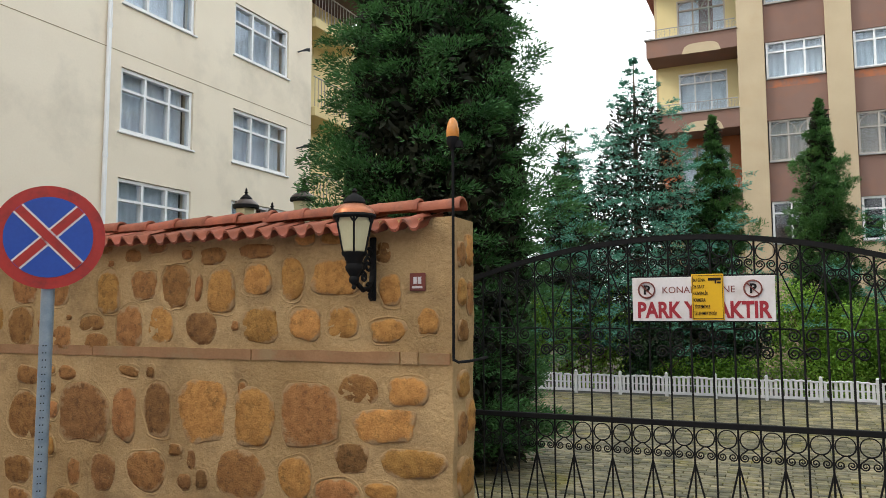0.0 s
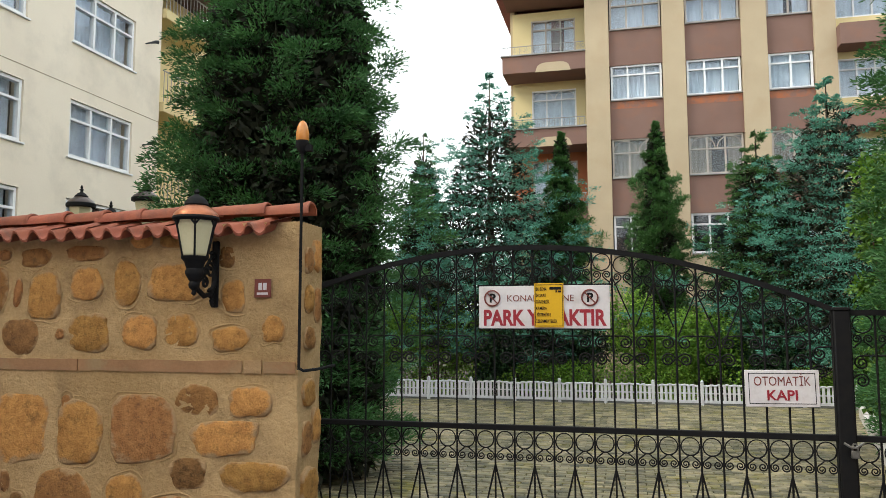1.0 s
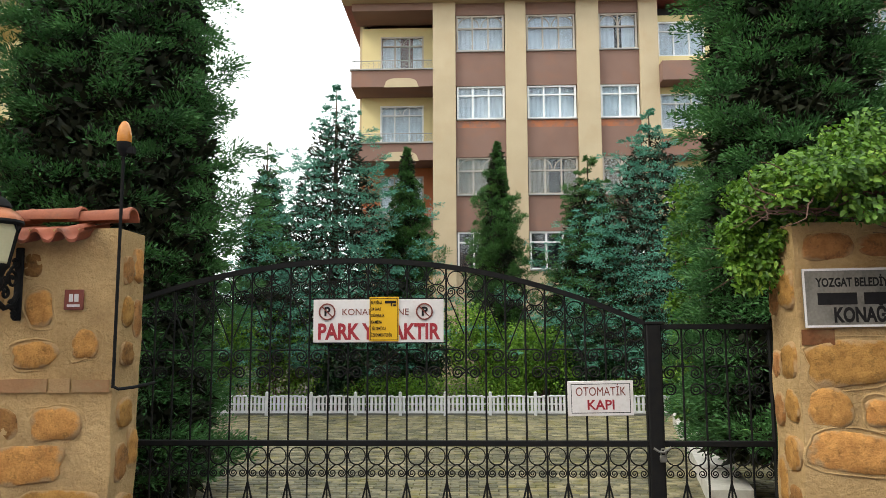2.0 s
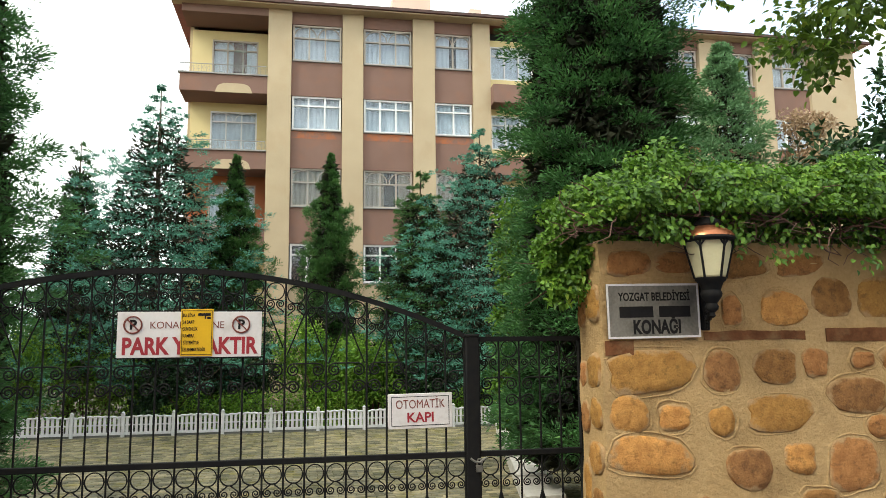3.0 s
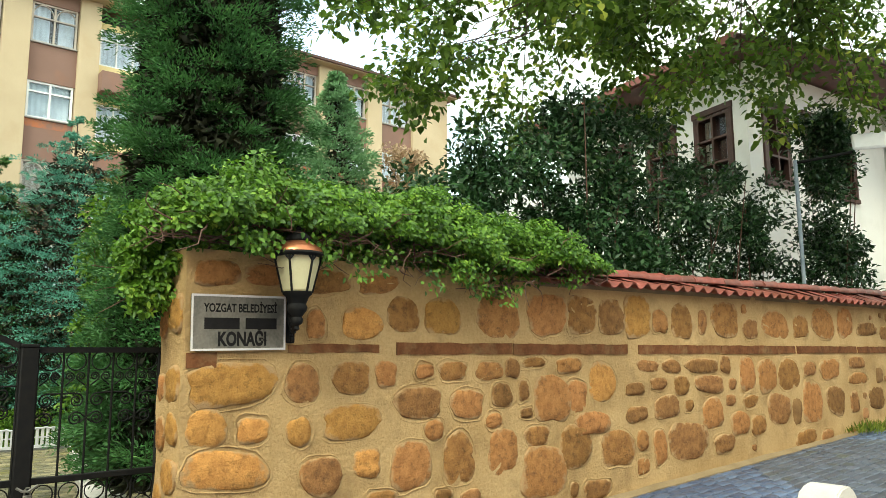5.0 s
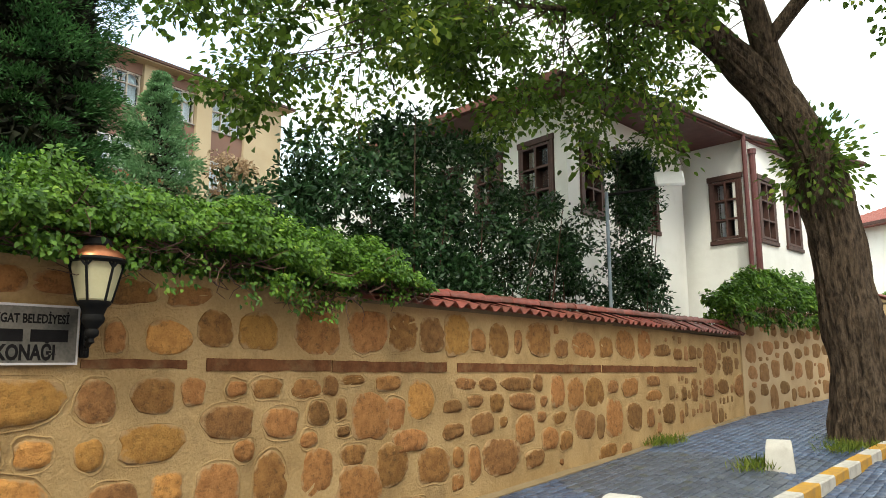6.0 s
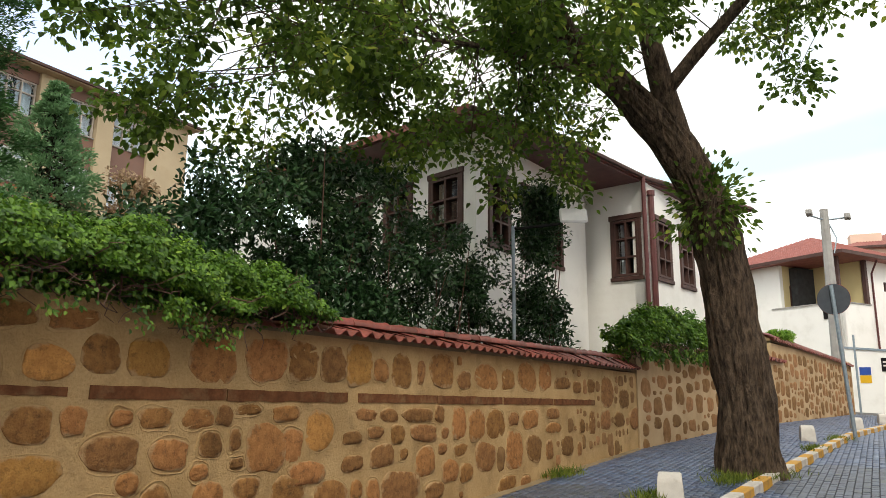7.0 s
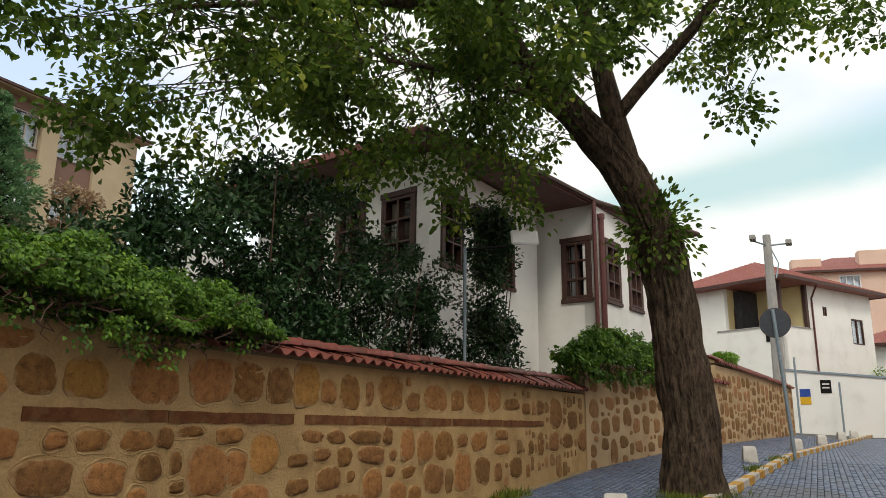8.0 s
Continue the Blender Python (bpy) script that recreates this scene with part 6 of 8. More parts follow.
mansion_wall(pose(0.0, 2.24, 0, 0, 0, -90), 2.24, [(1.44, 0.64, 4.08, 1.4)])
# the garden side, set back behind the wing: a wall along the street and a west wall
home = mansion.matrix_world.inverted()
for (xa, ya), (xb, yb), wins in (((13.4, 2.55), (18.72, 2.05), [(0.55, 0.75, 4.35, 1.5), (2.0, 0.8, 4.35, 1.5), (3.1, 0.75, 4.35, 1.5)]),
                                 ((14.9, 8.3), (13.4, 2.55), [(1.75, 0.8, 4.3, 1.5), (3.15, 0.8, 4.3, 1.5), (4.65, 0.85, 4.3, 1.5)])):
    run, turn = math.hypot(xb - xa, yb - ya), math.degrees(math.atan2(yb - ya, xb - xa))
    stand = home @ pose(xa, ya, HZ, 0, 0, turn)
    mansion_wall(stand, run, wins, 6.64)
    behind = part("room_shade_sheet", boxes((0.4, run - 0.4, 0.9, 1.0, -0.5, 6.5)), M["dark_room"], mansion, soft=0)
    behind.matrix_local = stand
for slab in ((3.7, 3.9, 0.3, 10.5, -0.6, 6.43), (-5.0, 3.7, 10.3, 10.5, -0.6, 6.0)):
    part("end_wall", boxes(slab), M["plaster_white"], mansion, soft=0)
# dark sheets in place of the shade inside the wing
part("room_shade_sheet", boxes((0.6, 3.6, 0.9, 1.0, -0.5, 6.4), (0.6, 0.7, 1.0, 9.0, -0.5, 6.4)), M["dark_room"], mansion, soft=0)
for nm, xx, yy, r in (("downpipe", -0.05, -0.06, 0.055), ("downpipe", 0.32, -0.08, 0.075)):
    bm = bmesh.new()
    tube(bm, [(xx, yy, -0.3), (xx, yy, 6.2 if r > 0.06 else 6.5)], r, 8)
    if r > 0.06:
        tube(bm, [(xx, yy, 6.1), (xx, yy, 6.22)], r * 1.35, 8)
    part(nm, bm, M["maroon_paint"], mansion, "maroon painted downpipe")


def hip_roof(parent, x0, x1, y0, y1, z, rise, over, name="roof"):
    a, b, c, d = x0 - over, x1 + over, y0 - over, y1 + over
    bm = bmesh.new()
    q = [(a, c, z), (b, c, z), (b, d, z), (a, d, z)]
    lo = [bm.verts.new(p) for p in q]
    up = [bm.verts.new((p[0], p[1], z + 0.14)) for p in q]
    half = min(b - a, d - c) / 2
    if b - a > d - c:
        r = [(a + half, (c + d) / 2), (b - half, (c + d) / 2)]
    else:
        r = [((a + b) / 2, c + half), ((a + b) / 2, d - half)]
    t = [bm.verts.new((*p, z + 0.14 + rise)) for p in r]
    bm.faces.new(lo[::-1])
    for i in range(4):
        bm.faces.new((lo[i], lo[(i + 1) % 4], up[(i + 1) % 4], up[i]))
    if b - a > d - c:
        fs = ((up[0], up[1], t[1], t[0]), (up[1], up[2], t[1]), (up[2], up[3], t[0], t[1]), (up[3], up[0], t[0]))
    else:
        fs = ((up[0], up[1], t[0]), (up[1], up[2], t[1], t[0]), (up[2], up[3], t[1]), (up[3], up[0], t[0], t[1]))
    for f in fs:
        bm.faces.new(f)
    rf = part(name, bm, M["tile_far"], parent, "red tiled hip roof", soft=0)
    bm = boxes((a - 0.03, b + 0.03, c - 0.05, c - 0.005, z - 0.05, z + 0.15), (a - 0.05, a - 0.005, c, d, z - 0.05, z + 0.15), (b + 0.005, b + 0.05, c, d, z - 0.05, z + 0.15))
    part("eave_board", bm, M["dark_wood"], rf, soft=0)
    # ribs of tiles up the two slopes that look to the street
    bm = bmesh.new()
    sl = rise / half
    n = int((b - a) / 0.24)
    for i in range(n + 1):
        x = a + (b - a) * i / n
        run = min(half, x - a, b - x)
        if run > 0.1:
            tube(bm, [(x, c, z + 0.15), (x, c + run, z + 0.15 + sl * run)], 0.045, 5, caps=False)
    n = int((d - c) / 0.24)
    for i in range(n + 1):
        y = c + (d - c) * i / n
        run = min(half, y - c, d - y)
        if run > 0.1:
            tube(bm, [(a, y, z + 0.15), (a + run, y, z + 0.15 + sl * run)], 0.045, 5, caps=False)
    tagged(part("tile_ribs", bm, M["tile_far"], rf), "ribs of red roof tiles", kind="stuff")
    return rf


# one low roof with wide eaves over the stepped walls
EAVE = [(23.5, -1.5), (18.95, 0.42), (15.2, 1.2), (12.5, 2.25), (14.0, 9.6), (24.2, 10.0)]
bm = bmesh.new()
lo = [bm.verts.new(home @ Vector((x, y, 7.06))) for x, y in EAVE]
hi = [bm.verts.new(home @ Vector((x, y, 7.22))) for x, y in EAVE]
top = [bm.verts.new(home @ Vector(p)) for p in ((16.9, 5.4, 8.7), (21.2, 4.6, 8.7))]
bm.faces.new(lo[::-1])
for k in range(6):
    bm.faces.new((lo[k], lo[(k + 1) % 6], hi[(k + 1) % 6], hi[k]))
for q in ((hi[0], top[1], hi[1]), (hi[1], top[1], top[0]), (hi[1], top[0], hi[2]), (hi[2], top[0], hi[3]), (hi[3], top[0], hi[4]), (hi[4], top[0], top[1], hi[5]), (hi[5], top[1], hi[0])):
    bm.faces.new(q)
mansion_roof = part("roof", bm, M["tile_red"], mansion, "red tiled roof with wide dark eaves", soft=0)
for k in range(3):
    a, b = Vector((*EAVE[k], 7.13)), Vector((*EAVE[k + 1], 7.13))
    out = (b - a).cross(Vector((0, 0, 1))).normalized() * -0.03
    bm = bmesh.new()
    tube(bm, [home @ (a + out), home @ (b + out)], 0.055, 6)
    part("gutter", bm, M["dark_wood"], mansion_roof, soft=40)
bm = bmesh.new()
inner = [bm.verts.new(home @ Vector((18.6 + (x - 18.6) * 0.985, 5.0 + (y - 5.0) * 0.985, z))) for z in (7.055, 7.02) for x, y in EAVE]
bm.faces.new(inner[:6])
bm.faces.new(inner[6:][::-1])
for k in range(6):
    bm.faces.new((inner[k], inner[6 + k], inner[6 + (k + 1) % 6], inner[(k + 1) % 6]))
part("soffit", bm, M["maroon_paint"], mansion_roof, "dark maroon boarded soffit", soft=0)
part("chimney", boxes((1.2, 1.55, 3.2, 3.55, 6.9, 8.35), (1.15, 1.6, 3.15, 3.6, 8.35, 8.45), bevel=0.015), M["plaster_pink"], mansion, soft=0)

# ---------------------------------------------------------------- far end of the street
villa = empty("white_villa", pose(49.5, -2.85, 2.2, 0, 0, -30), "white two storey villa with red tiled hip roof and corner balcony", "house")


def villa_wall(m, length, wins, z0=-1.0, z1=8.0, holes=()):
    w = wall_with_holes(villa, 0, length, z0, z1, 0.0, 0.3, [(a, a + ww, z, z + h) for a, ww, z, h in wins] + list(holes), M["plaster_white"])
    w.matrix_local = m
    for a, ww, z, h in wins:
        win = window(villa, a, z, ww, h, 0.02, M["dark_wood"], 2, 0.0, bar=0.09)
        win.matrix_local = m


villa_wall(pose(0, 0, 0), 10.6, [(7.9, 1.5, 4.6, 1.7), (4.6, 0.5, 6.2, 0.6)], holes=[(0.0, 3.0, 5.2, 8.0)])
villa_wall(pose(0, 9.0, 0, 0, 0, -90), 9.0, [(1.7, 0.9, 4.7, 1.5)], holes=[(5.1, 9.0, 5.2, 8.0)])
part("balcony_back", boxes((0.3, 3.0, 3.9, 4.1, 5.2, 8.0), (2.8, 3.0, 0.3, 3.9, 5.2, 8.0)), M["plaster_cream"], villa, soft=0)
part("balcony_floor", boxes((0.02, 3.0, 0.02, 3.9, 4.9, 5.1)), M["concrete"], villa, soft=0)
part("balcony_post", boxes((0.02, 0.22, 0.02, 0.22, 5.1, 8.0)), M["dark_wood"], villa, soft=0)
part("balcony_post", boxes((2.7, 2.95, -0.02, 0.2, 5.2, 8.0)), M["dark_wood"], villa, soft=0)
window(villa, 0.9, 5.45, 1.5, 1.3, 3.84, M["dark_wood"], 3, 0.0, bar=0.09, deep=0.05)
part("notice_plate", boxes((-0.04, -0.005, 0.35, 1.15, 4.3, 5.0)), M["sign_black"], villa, "dark framed notice plate", soft=0)
part("gate_canopy", boxes((-0.5, 0.0, 2.2, 5.2, 2.1, 2.35)), M["dark_wood"], villa, "dark timber canopy", soft=0)
part("balcony_ledge", boxes((-0.06, 3.0, -0.06, 0.3, 5.2, 5.28), (-0.06, 0.3, 0.3, 4.6, 5.2, 5.28)), M["concrete"], villa, soft=0)
part("room_shade_sheet", boxes((1.0, 8.0, 3.4, 3.5, -0.5, 7.9), (1.0, 1.1, 3.5, 8.6, -0.5, 7.9)), M["dark_room"], villa, soft=0)
bm = bmesh.new()
tube(bm, [(3.3, -0.08, -0.5), (3.3, -0.08, 7.2), (2.9, -0.7, 7.9)], 0.06, 6)
part("downpipe", bm, M["maroon_paint"], villa)
hip_roof(villa, 0.0, 10.6, 0.0, 9.0, 8.0, 2.3, 0.9)

pink = empty("pink_house", pose(76.0, -3.9, 4.0, 0, 0, -80), "pink rendered house with a red roof at the street end", "house")
wall_with_holes(pink, -1, 20, -4.0, 11.4, 0, 0.3, [(3.3, 5.1, 9.7, 11.1), (9, 11, 9.7, 11.1)], M["plaster_pink"])
for xx, ww in ((3.3, 1.8), (9.0, 2.0)):
    window(pink, xx, 9.7, ww, 1.4, 0.05, M["frame_white"], 3, 0.0, bar=0.12)
part("side_wall", boxes((-1.0, -0.7, 0.3, 10, -4, 11.4)), M["plaster_pink"], pink, soft=0)
hip_roof(pink, -1, 20, 0, 10, 11.4, 2.2, 0.5)
for xa, xb, zb in ((-0.4, 2.2, 13.0), (5.4, 9.0, 13.6)):
    part("chimney", boxes((xa, xb, 1.2, 2.6, 11.2, zb), bevel=0.03), M["plaster_pink"], pink, soft=0)
lowred = empty("low_house", pose(66.0, -13.5, 2.5, 0, 0, -20), "low dark fronted house with a red tiled roof", "house")
wall_with_holes(lowred, 0, 9, -2, 5.2, 0, 0.3, [(0.8, 2.4, 2.6, 4.6), (3.4, 5.0, 2.6, 4.6)], M["plaster_white"])
for xx in (0.8, 3.4):
    window(lowred, xx, 2.6, 1.6, 2.0, 0.05, M["dark_wood"], 2, 0.0, grid=1, bar=0.14)
part("side_wall", boxes((0, 0.3, 0.3, 7, -2, 5.2)), M["plaster_white"], lowred, soft=0)
hip_roof(lowred, 0, 9, 0, 7, 5.2, 1.8, 0.7)

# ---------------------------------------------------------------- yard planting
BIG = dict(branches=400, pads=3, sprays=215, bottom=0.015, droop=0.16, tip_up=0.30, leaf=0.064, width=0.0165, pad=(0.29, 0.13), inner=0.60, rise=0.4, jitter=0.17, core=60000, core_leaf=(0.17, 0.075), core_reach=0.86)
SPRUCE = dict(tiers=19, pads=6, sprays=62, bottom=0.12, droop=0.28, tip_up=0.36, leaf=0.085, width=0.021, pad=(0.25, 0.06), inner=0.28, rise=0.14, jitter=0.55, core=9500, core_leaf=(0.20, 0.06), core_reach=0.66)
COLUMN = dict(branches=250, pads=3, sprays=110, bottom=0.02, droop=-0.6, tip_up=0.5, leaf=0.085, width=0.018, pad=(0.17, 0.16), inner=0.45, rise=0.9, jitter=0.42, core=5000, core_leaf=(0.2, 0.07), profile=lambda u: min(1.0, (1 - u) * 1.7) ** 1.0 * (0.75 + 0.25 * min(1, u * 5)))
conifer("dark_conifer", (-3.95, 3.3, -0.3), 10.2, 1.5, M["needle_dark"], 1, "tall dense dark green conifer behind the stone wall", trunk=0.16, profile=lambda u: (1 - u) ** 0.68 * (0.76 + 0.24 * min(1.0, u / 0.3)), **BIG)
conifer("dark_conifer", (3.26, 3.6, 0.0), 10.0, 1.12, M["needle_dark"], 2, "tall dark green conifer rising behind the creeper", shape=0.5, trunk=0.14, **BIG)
shrub("light_bush", (3.15, 6.3, -0.3), (0.62, 0.7, 3.9), M["leaf_creeper"], 3, "light green climbing bush beside the driveway", "bush", count=15000, leaf=0.085, width=0.052, lumps=60, spread=(0.8, 0.8, 0.5), tall=0.95, ball=(0.16, 0.36))
conifer("blue_spruce", (-3.54, 14.0, -0.3), 8.0, 3.8, M["needle_blue"], 4, "blue spruce with layered silvery branches", branches=300, shape=0.92, trunk=0.12, **SPRUCE)
conifer("blue_spruce", (4.31, 14.0, -0.3), 7.3, 3.8, M["needle_blue"], 5, "blue spruce with layered silvery branches", branches=300, shape=0.92, trunk=0.12, **SPRUCE)
conifer("green_spruce", (-5.7, 15.5, -0.3), 7.0, 1.9, M["needle_dark"], 6, "small dark green spruce behind the driveway", branches=190, shape=0.9, **SPRUCE)
conifer("green_spruce", (2.9, 14.9, -0.3), 6.4, 2.3, M["needle_column"], 7, "green spruce growing against a blue one", branches=200, shape=0.85, **SPRUCE)
conifer("column_juniper", (-1.76, 14.2, -0.3), 6.3, 0.66, M["needle_column"], 8, "narrow dark column juniper", group="column junipers", **COLUMN)
conifer("column_juniper", (0.52, 14.2, -0.3), 6.4, 0.72, M["needle_column"], 9, "narrow dark column juniper", group="column junipers", **COLUMN)
conifer("light_conifer", (8.5, 9.5, -0.1), 7.7, 1.9, M["needle_light"], 10, "light green conifer in front of the flats", branches=240, shape=0.75, pads=4, sprays=50, bottom=0.1, droop=0.05, tip_up=0.3, leaf=0.13, width=0.034, pad=(0.36, 0.22), inner=0.4, rise=0.4, jitter=0.25, core=3000, core_leaf=(0.2, 0.05), core_reach=0.5)
shrub("round_shrub", (0.45, 12.6, -0.3), (1.15, 0.75, 2.15), M["leaf_hedge"], 31, "round light green shrub behind the white fence", count=7000, leaf=0.075, width=0.045)
shrub("round_shrub", (-4.6, 12.9, -0.3), (1.3, 0.8, 2.2), M["leaf_hedge"], 32, "loose green shrub behind the white fence", count=7000, leaf=0.075, width=0.045)
shrub("dark_shrub", (-2.6, 13.3, -0.3), (1.5, 0.8, 1.5), M["leaf_dark"], 33, "low dark shrub under the spruces", count=8000, leaf=0.08, width=0.045)
shrub("dark_shrub", (2.2, 13.0, -0.3), (1.5, 0.8, 1.3), M["leaf_dark"], 34, "low dark shrub under the spruces", count=8000, leaf=0.08, width=0.045)
shrub("dark_shrub", (4.9, 13.2, -0.3), (1.6, 0.8, 1.6), M["leaf_dark"], 36, "low dark shrub under the spruces", count=8000, leaf=0.08, width=0.045)
shrub("dark_shrub", (-7.2, 13.6, -0.3), (1.8, 0.8, 2.2), M["leaf_dark"], 37, "low dark shrub under the spruces", count=8000, leaf=0.08, width=0.045)
shrub("low_hedge", (-0.8, 12.25, -0.3), (2.2, 0.35, 0.75), M["leaf_hedge"], 35, "low clipped green hedge along the fence", "hedge", count=7000, leaf=0.06, width=0.035, lumps=26)
shrub("low_hedge", (3.3, 12.3, -0.3), (1.4, 0.35, 0.7), M["leaf_hedge"], 38, "low clipped green hedge along the fence", "hedge", count=6000, leaf=0.06, width=0.035, lumps=20)
shrub("bronze_bush", (10.2, 9.0, 0.0), (1.2, 1.0, 6.1), M["leaf_bronze"], 39, "tall bush with dry bronze leaves", count=11000, leaf=0.10, width=0.05, lumps=50, spread=(0.9, 0.8, 0.5), tall=0.95, ball=(0.25, 0.5))

# more shrubs close behind the white fence and under the spruces
for k, (x, y, sx, sz, mat, label) in enumerate((
        (-6.4, 12.9, 1.3, 2.1, "leaf_hedge", "loose green shrub behind the white fence"), (-3.1, 12.8, 0.9, 1.5, "leaf_dark", "low dark shrub under the spruces"),
        (-1.6, 13.4, 1.3, 1.9, "leaf_dark", "dark shrub between the junipers"), (1.5, 12.7, 0.9, 1.7, "leaf_hedge", "round light green shrub behind the white fence"),
        (3.1, 13.3, 1.4, 1.9, "leaf_dark", "dark shrub between the junipers"), (6.2, 12.9, 1.3, 1.8, "leaf_dark", "low dark shrub under the spruces"),
        (-8.9, 14.2, 1.4, 2.6, "leaf_dark", "dark shrub by the block of flats"), (8.2, 12.6, 1.6, 2.2, "leaf_hedge", "loose green shrub behind the white fence"))):
    shrub("garden_shrub", (x, y, -0.3), (sx, 0.8, sz), M[mat], 140 + k, label, count=6500, leaf=0.08, width=0.045, lumps=20, lump=(0.2, 0.4))

shrub("garden_shrub", (58.0, -8.6, 1.0), (1.4, 1.2, 4.0), M["leaf_hedge"], 160, "green bush behind the white wall at the street end", count=5000, leaf=0.16, width=0.09, lumps=20, lump=(0.2, 0.4))

# dark evergreens in the mansion garden behind the east wall
for k, (x, y, sx, sy, sz, lumps, count) in enumerate(((5.2, 1.8, 0.9, 0.8, 3.2, 60, 12000), (6.4, 2.0, 1.1, 0.9, 4.0, 75, 16000), (7.8, 2.0, 1.1, 0.9, 4.55, 85, 17500), (9.2, 2.0, 1.1, 0.9, 4.9, 66, 12500),
                                                     (10.6, 1.9, 1.0, 0.8, 4.3, 34, 6000), (11.7, 1.8, 0.9, 0.8, 4.55, 40, 7200), (12.95, 1.1, 0.62, 0.55, 5.3, 80, 15000))):
    shrub("dark_evergreen", (x, y, 0.1), (sx, sy, sz), M["leaf_dark"], 50 + k, "tall dark glossy evergreen bush behind the stone wall", "bush", count=count, leaf=0.102, width=0.047, lumps=lumps, stems=12, spread=(0.95, 0.9, 0.5), tall=0.97, ball=(0.16, 0.42))


# ---------------------------------------------------------------- creepers on the walls
def creeper(name, x0, x1, top, bottom, y0, y1, mat, seed, label, count, leaf=0.065, drips=26):
    """A heap of creeper along a wall top: bare twigs beneath, leaves in shingled layers over it."""
    rng = np.random.default_rng(seed)
    ob = empty(name, pose((x0 + x1) / 2, (y0 + y1) / 2, 0.0), label, "creeper")
    cx, cy = (x0 + x1) / 2, (y0 + y1) / 2
    bm = bmesh.new()
    for k in range(int((x1 - x0) * 36)):
        x = rng.uniform(x0, x1)
        p, pts = np.array([x, rng.uniform(y0 + 0.05, y0 + 0.35), bottom(x) + rng.uniform(0.03, 0.20)]), []
        d = np.array([rng.normal(), -0.3, rng.normal() * 0.35])
        for s in range(6):
            pts.append(tuple(p - np.array([cx, cy, 0])))
            d = d * 0.75 + rng.normal(size=3) * np.array([0.7, 0.25, 0.32])
            p = p + unit(d) * rng.uniform(0.05, 0.10)
        tube(bm, pts, [0.006, 0.006, 0.005, 0.004, 0.003, 0.002], 4, caps=False)
    part("brushwood", bm, M["twig"], ob, "bare reddish twigs", "stuff")
    u = rng.random(count)
    x = x0 + (x1 - x0) * u
    a = rng.uniform(-0.12, math.pi * 0.80, count)
    tp = np.array([top(q) for q in x])
    bt = np.array([bottom(q) for q in x])
    lump = np.array([0.15 * noise.noise((q * 2.2, seed, w * 1.3)) + 0.15 * noise.noise((q * 5.0, seed + 5, w * 2.8)) for q, w in zip(x, a)])
    rz, ry = (tp - bt) * 0.62, (y1 - y0) / 2
    shell = np.where(rng.random(count) < 0.3, rng.uniform(0.15, 0.8, count), rng.uniform(0.75, 1.03, count))
    z = bt + (tp - bt) * 0.38 + np.sin(a) * (rz + lump) * shell
    y = cy - np.cos(a) * (ry + lump) * shell
    x = x + rng.normal(size=count) * 0.03
    nor = np.stack([rng.normal(size=count) * 0.35, -np.cos(a), np.sin(a) + 0.25], 1)
    way = np.stack([rng.normal(size=count) * 0.7, -0.55 + rng.normal(size=count) * 0.4, -0.45 + rng.normal(size=count) * 0.45], 1)
    at = np.stack([x - cx, y - cy, z], 1)
    # leaves in the depth of the heap, over the wall's top
    m = count // 4
    xi = rng.uniform(x0 + 0.1, x1 - 0.1, m)
    deep = np.stack([xi - cx, rng.uniform(y0 + 0.25, y1 - 0.05, m) - cy, np.array([bottom(q) for q in xi]) + rng.uniform(0.0, 0.26, m)], 1)
    # hanging sprays
    P, N, W = [at, deep], [nor, rng.normal(size=(m, 3)) + np.array([0, -0.6, 0.6])], [way, rng.normal(size=(m, 3)) + np.array([0, -0.5, -0.3])]
    for k in range(drips):
        q = rng.uniform(x0, x1)
        n = int(rng.integers(20, 60))
        ln = rng.uniform(0.08, 0.30)
        s = rng.random(n)
        pts = np.stack([q - cx + rng.normal(size=n) * 0.05, y0 - cy + 0.06 + rng.normal(size=n) * 0.04, bottom(q) + 0.12 - s * ln], 1)
        P.append(pts)
        N.append(np.stack([rng.normal(size=n) * 0.4, -np.ones(n), 0.5 + rng.normal(size=n) * 0.3], 1))
        W.append(np.stack([rng.normal(size=n) * 0.6, -0.3 + rng.normal(size=n) * 0.3, -0.6 + rng.normal(size=n) * 0.3], 1))
    P, N, W = np.concatenate(P), np.concatenate(N), np.concatenate(W)
    n = len(P)
    leaves("leaves", P, W, unit(N + rng.normal(size=N.shape) * 0.3), leaf * rng.uniform(0.6, 1.25, n), leaf * 0.62 * rng.uniform(0.7, 1.2, n), mat, ob, 0.12, broad=True)
    return ob


def ease(x, pts):
    for (xa, ya), (xb, yb) in zip(pts, pts[1:]):
        if x <= xb:
            return ya + (yb - ya) * max(0.0, (x - xa)) / (xb - xa)
    return pts[-1][1]


creeper("wall_creeper", 1.50, 5.35, lambda x: ease(x, [(1.3, 2.1), (1.6, 2.38), (2.0, 2.48), (3.0, 2.55), (4.2, 2.50), (4.9, 2.38), (5.4, 2.16)]),
        lambda x: ease(x, [(1.2, 1.80), (1.6, 1.98), (2.6, 2.0), (3.2, 1.98), (3.7, 1.92), (4.1, 1.77), (4.5, 1.93), (5.6, 2.05)]), -0.34, 0.75, M["leaf_creeper"], 61, "bright green creeper heaped over the wall top", 38000, 0.044, 16)
creeper("corner_creeper", 1.44, 1.70, lambda x: 2.05 + 0.6 * (x - 1.44), lambda x: 1.55 + 0.9 * (x - 1.44), 0.15, 0.6, M["leaf_creeper"], 62, "green creeper hanging down the wall end", 4500, 0.045, 6)
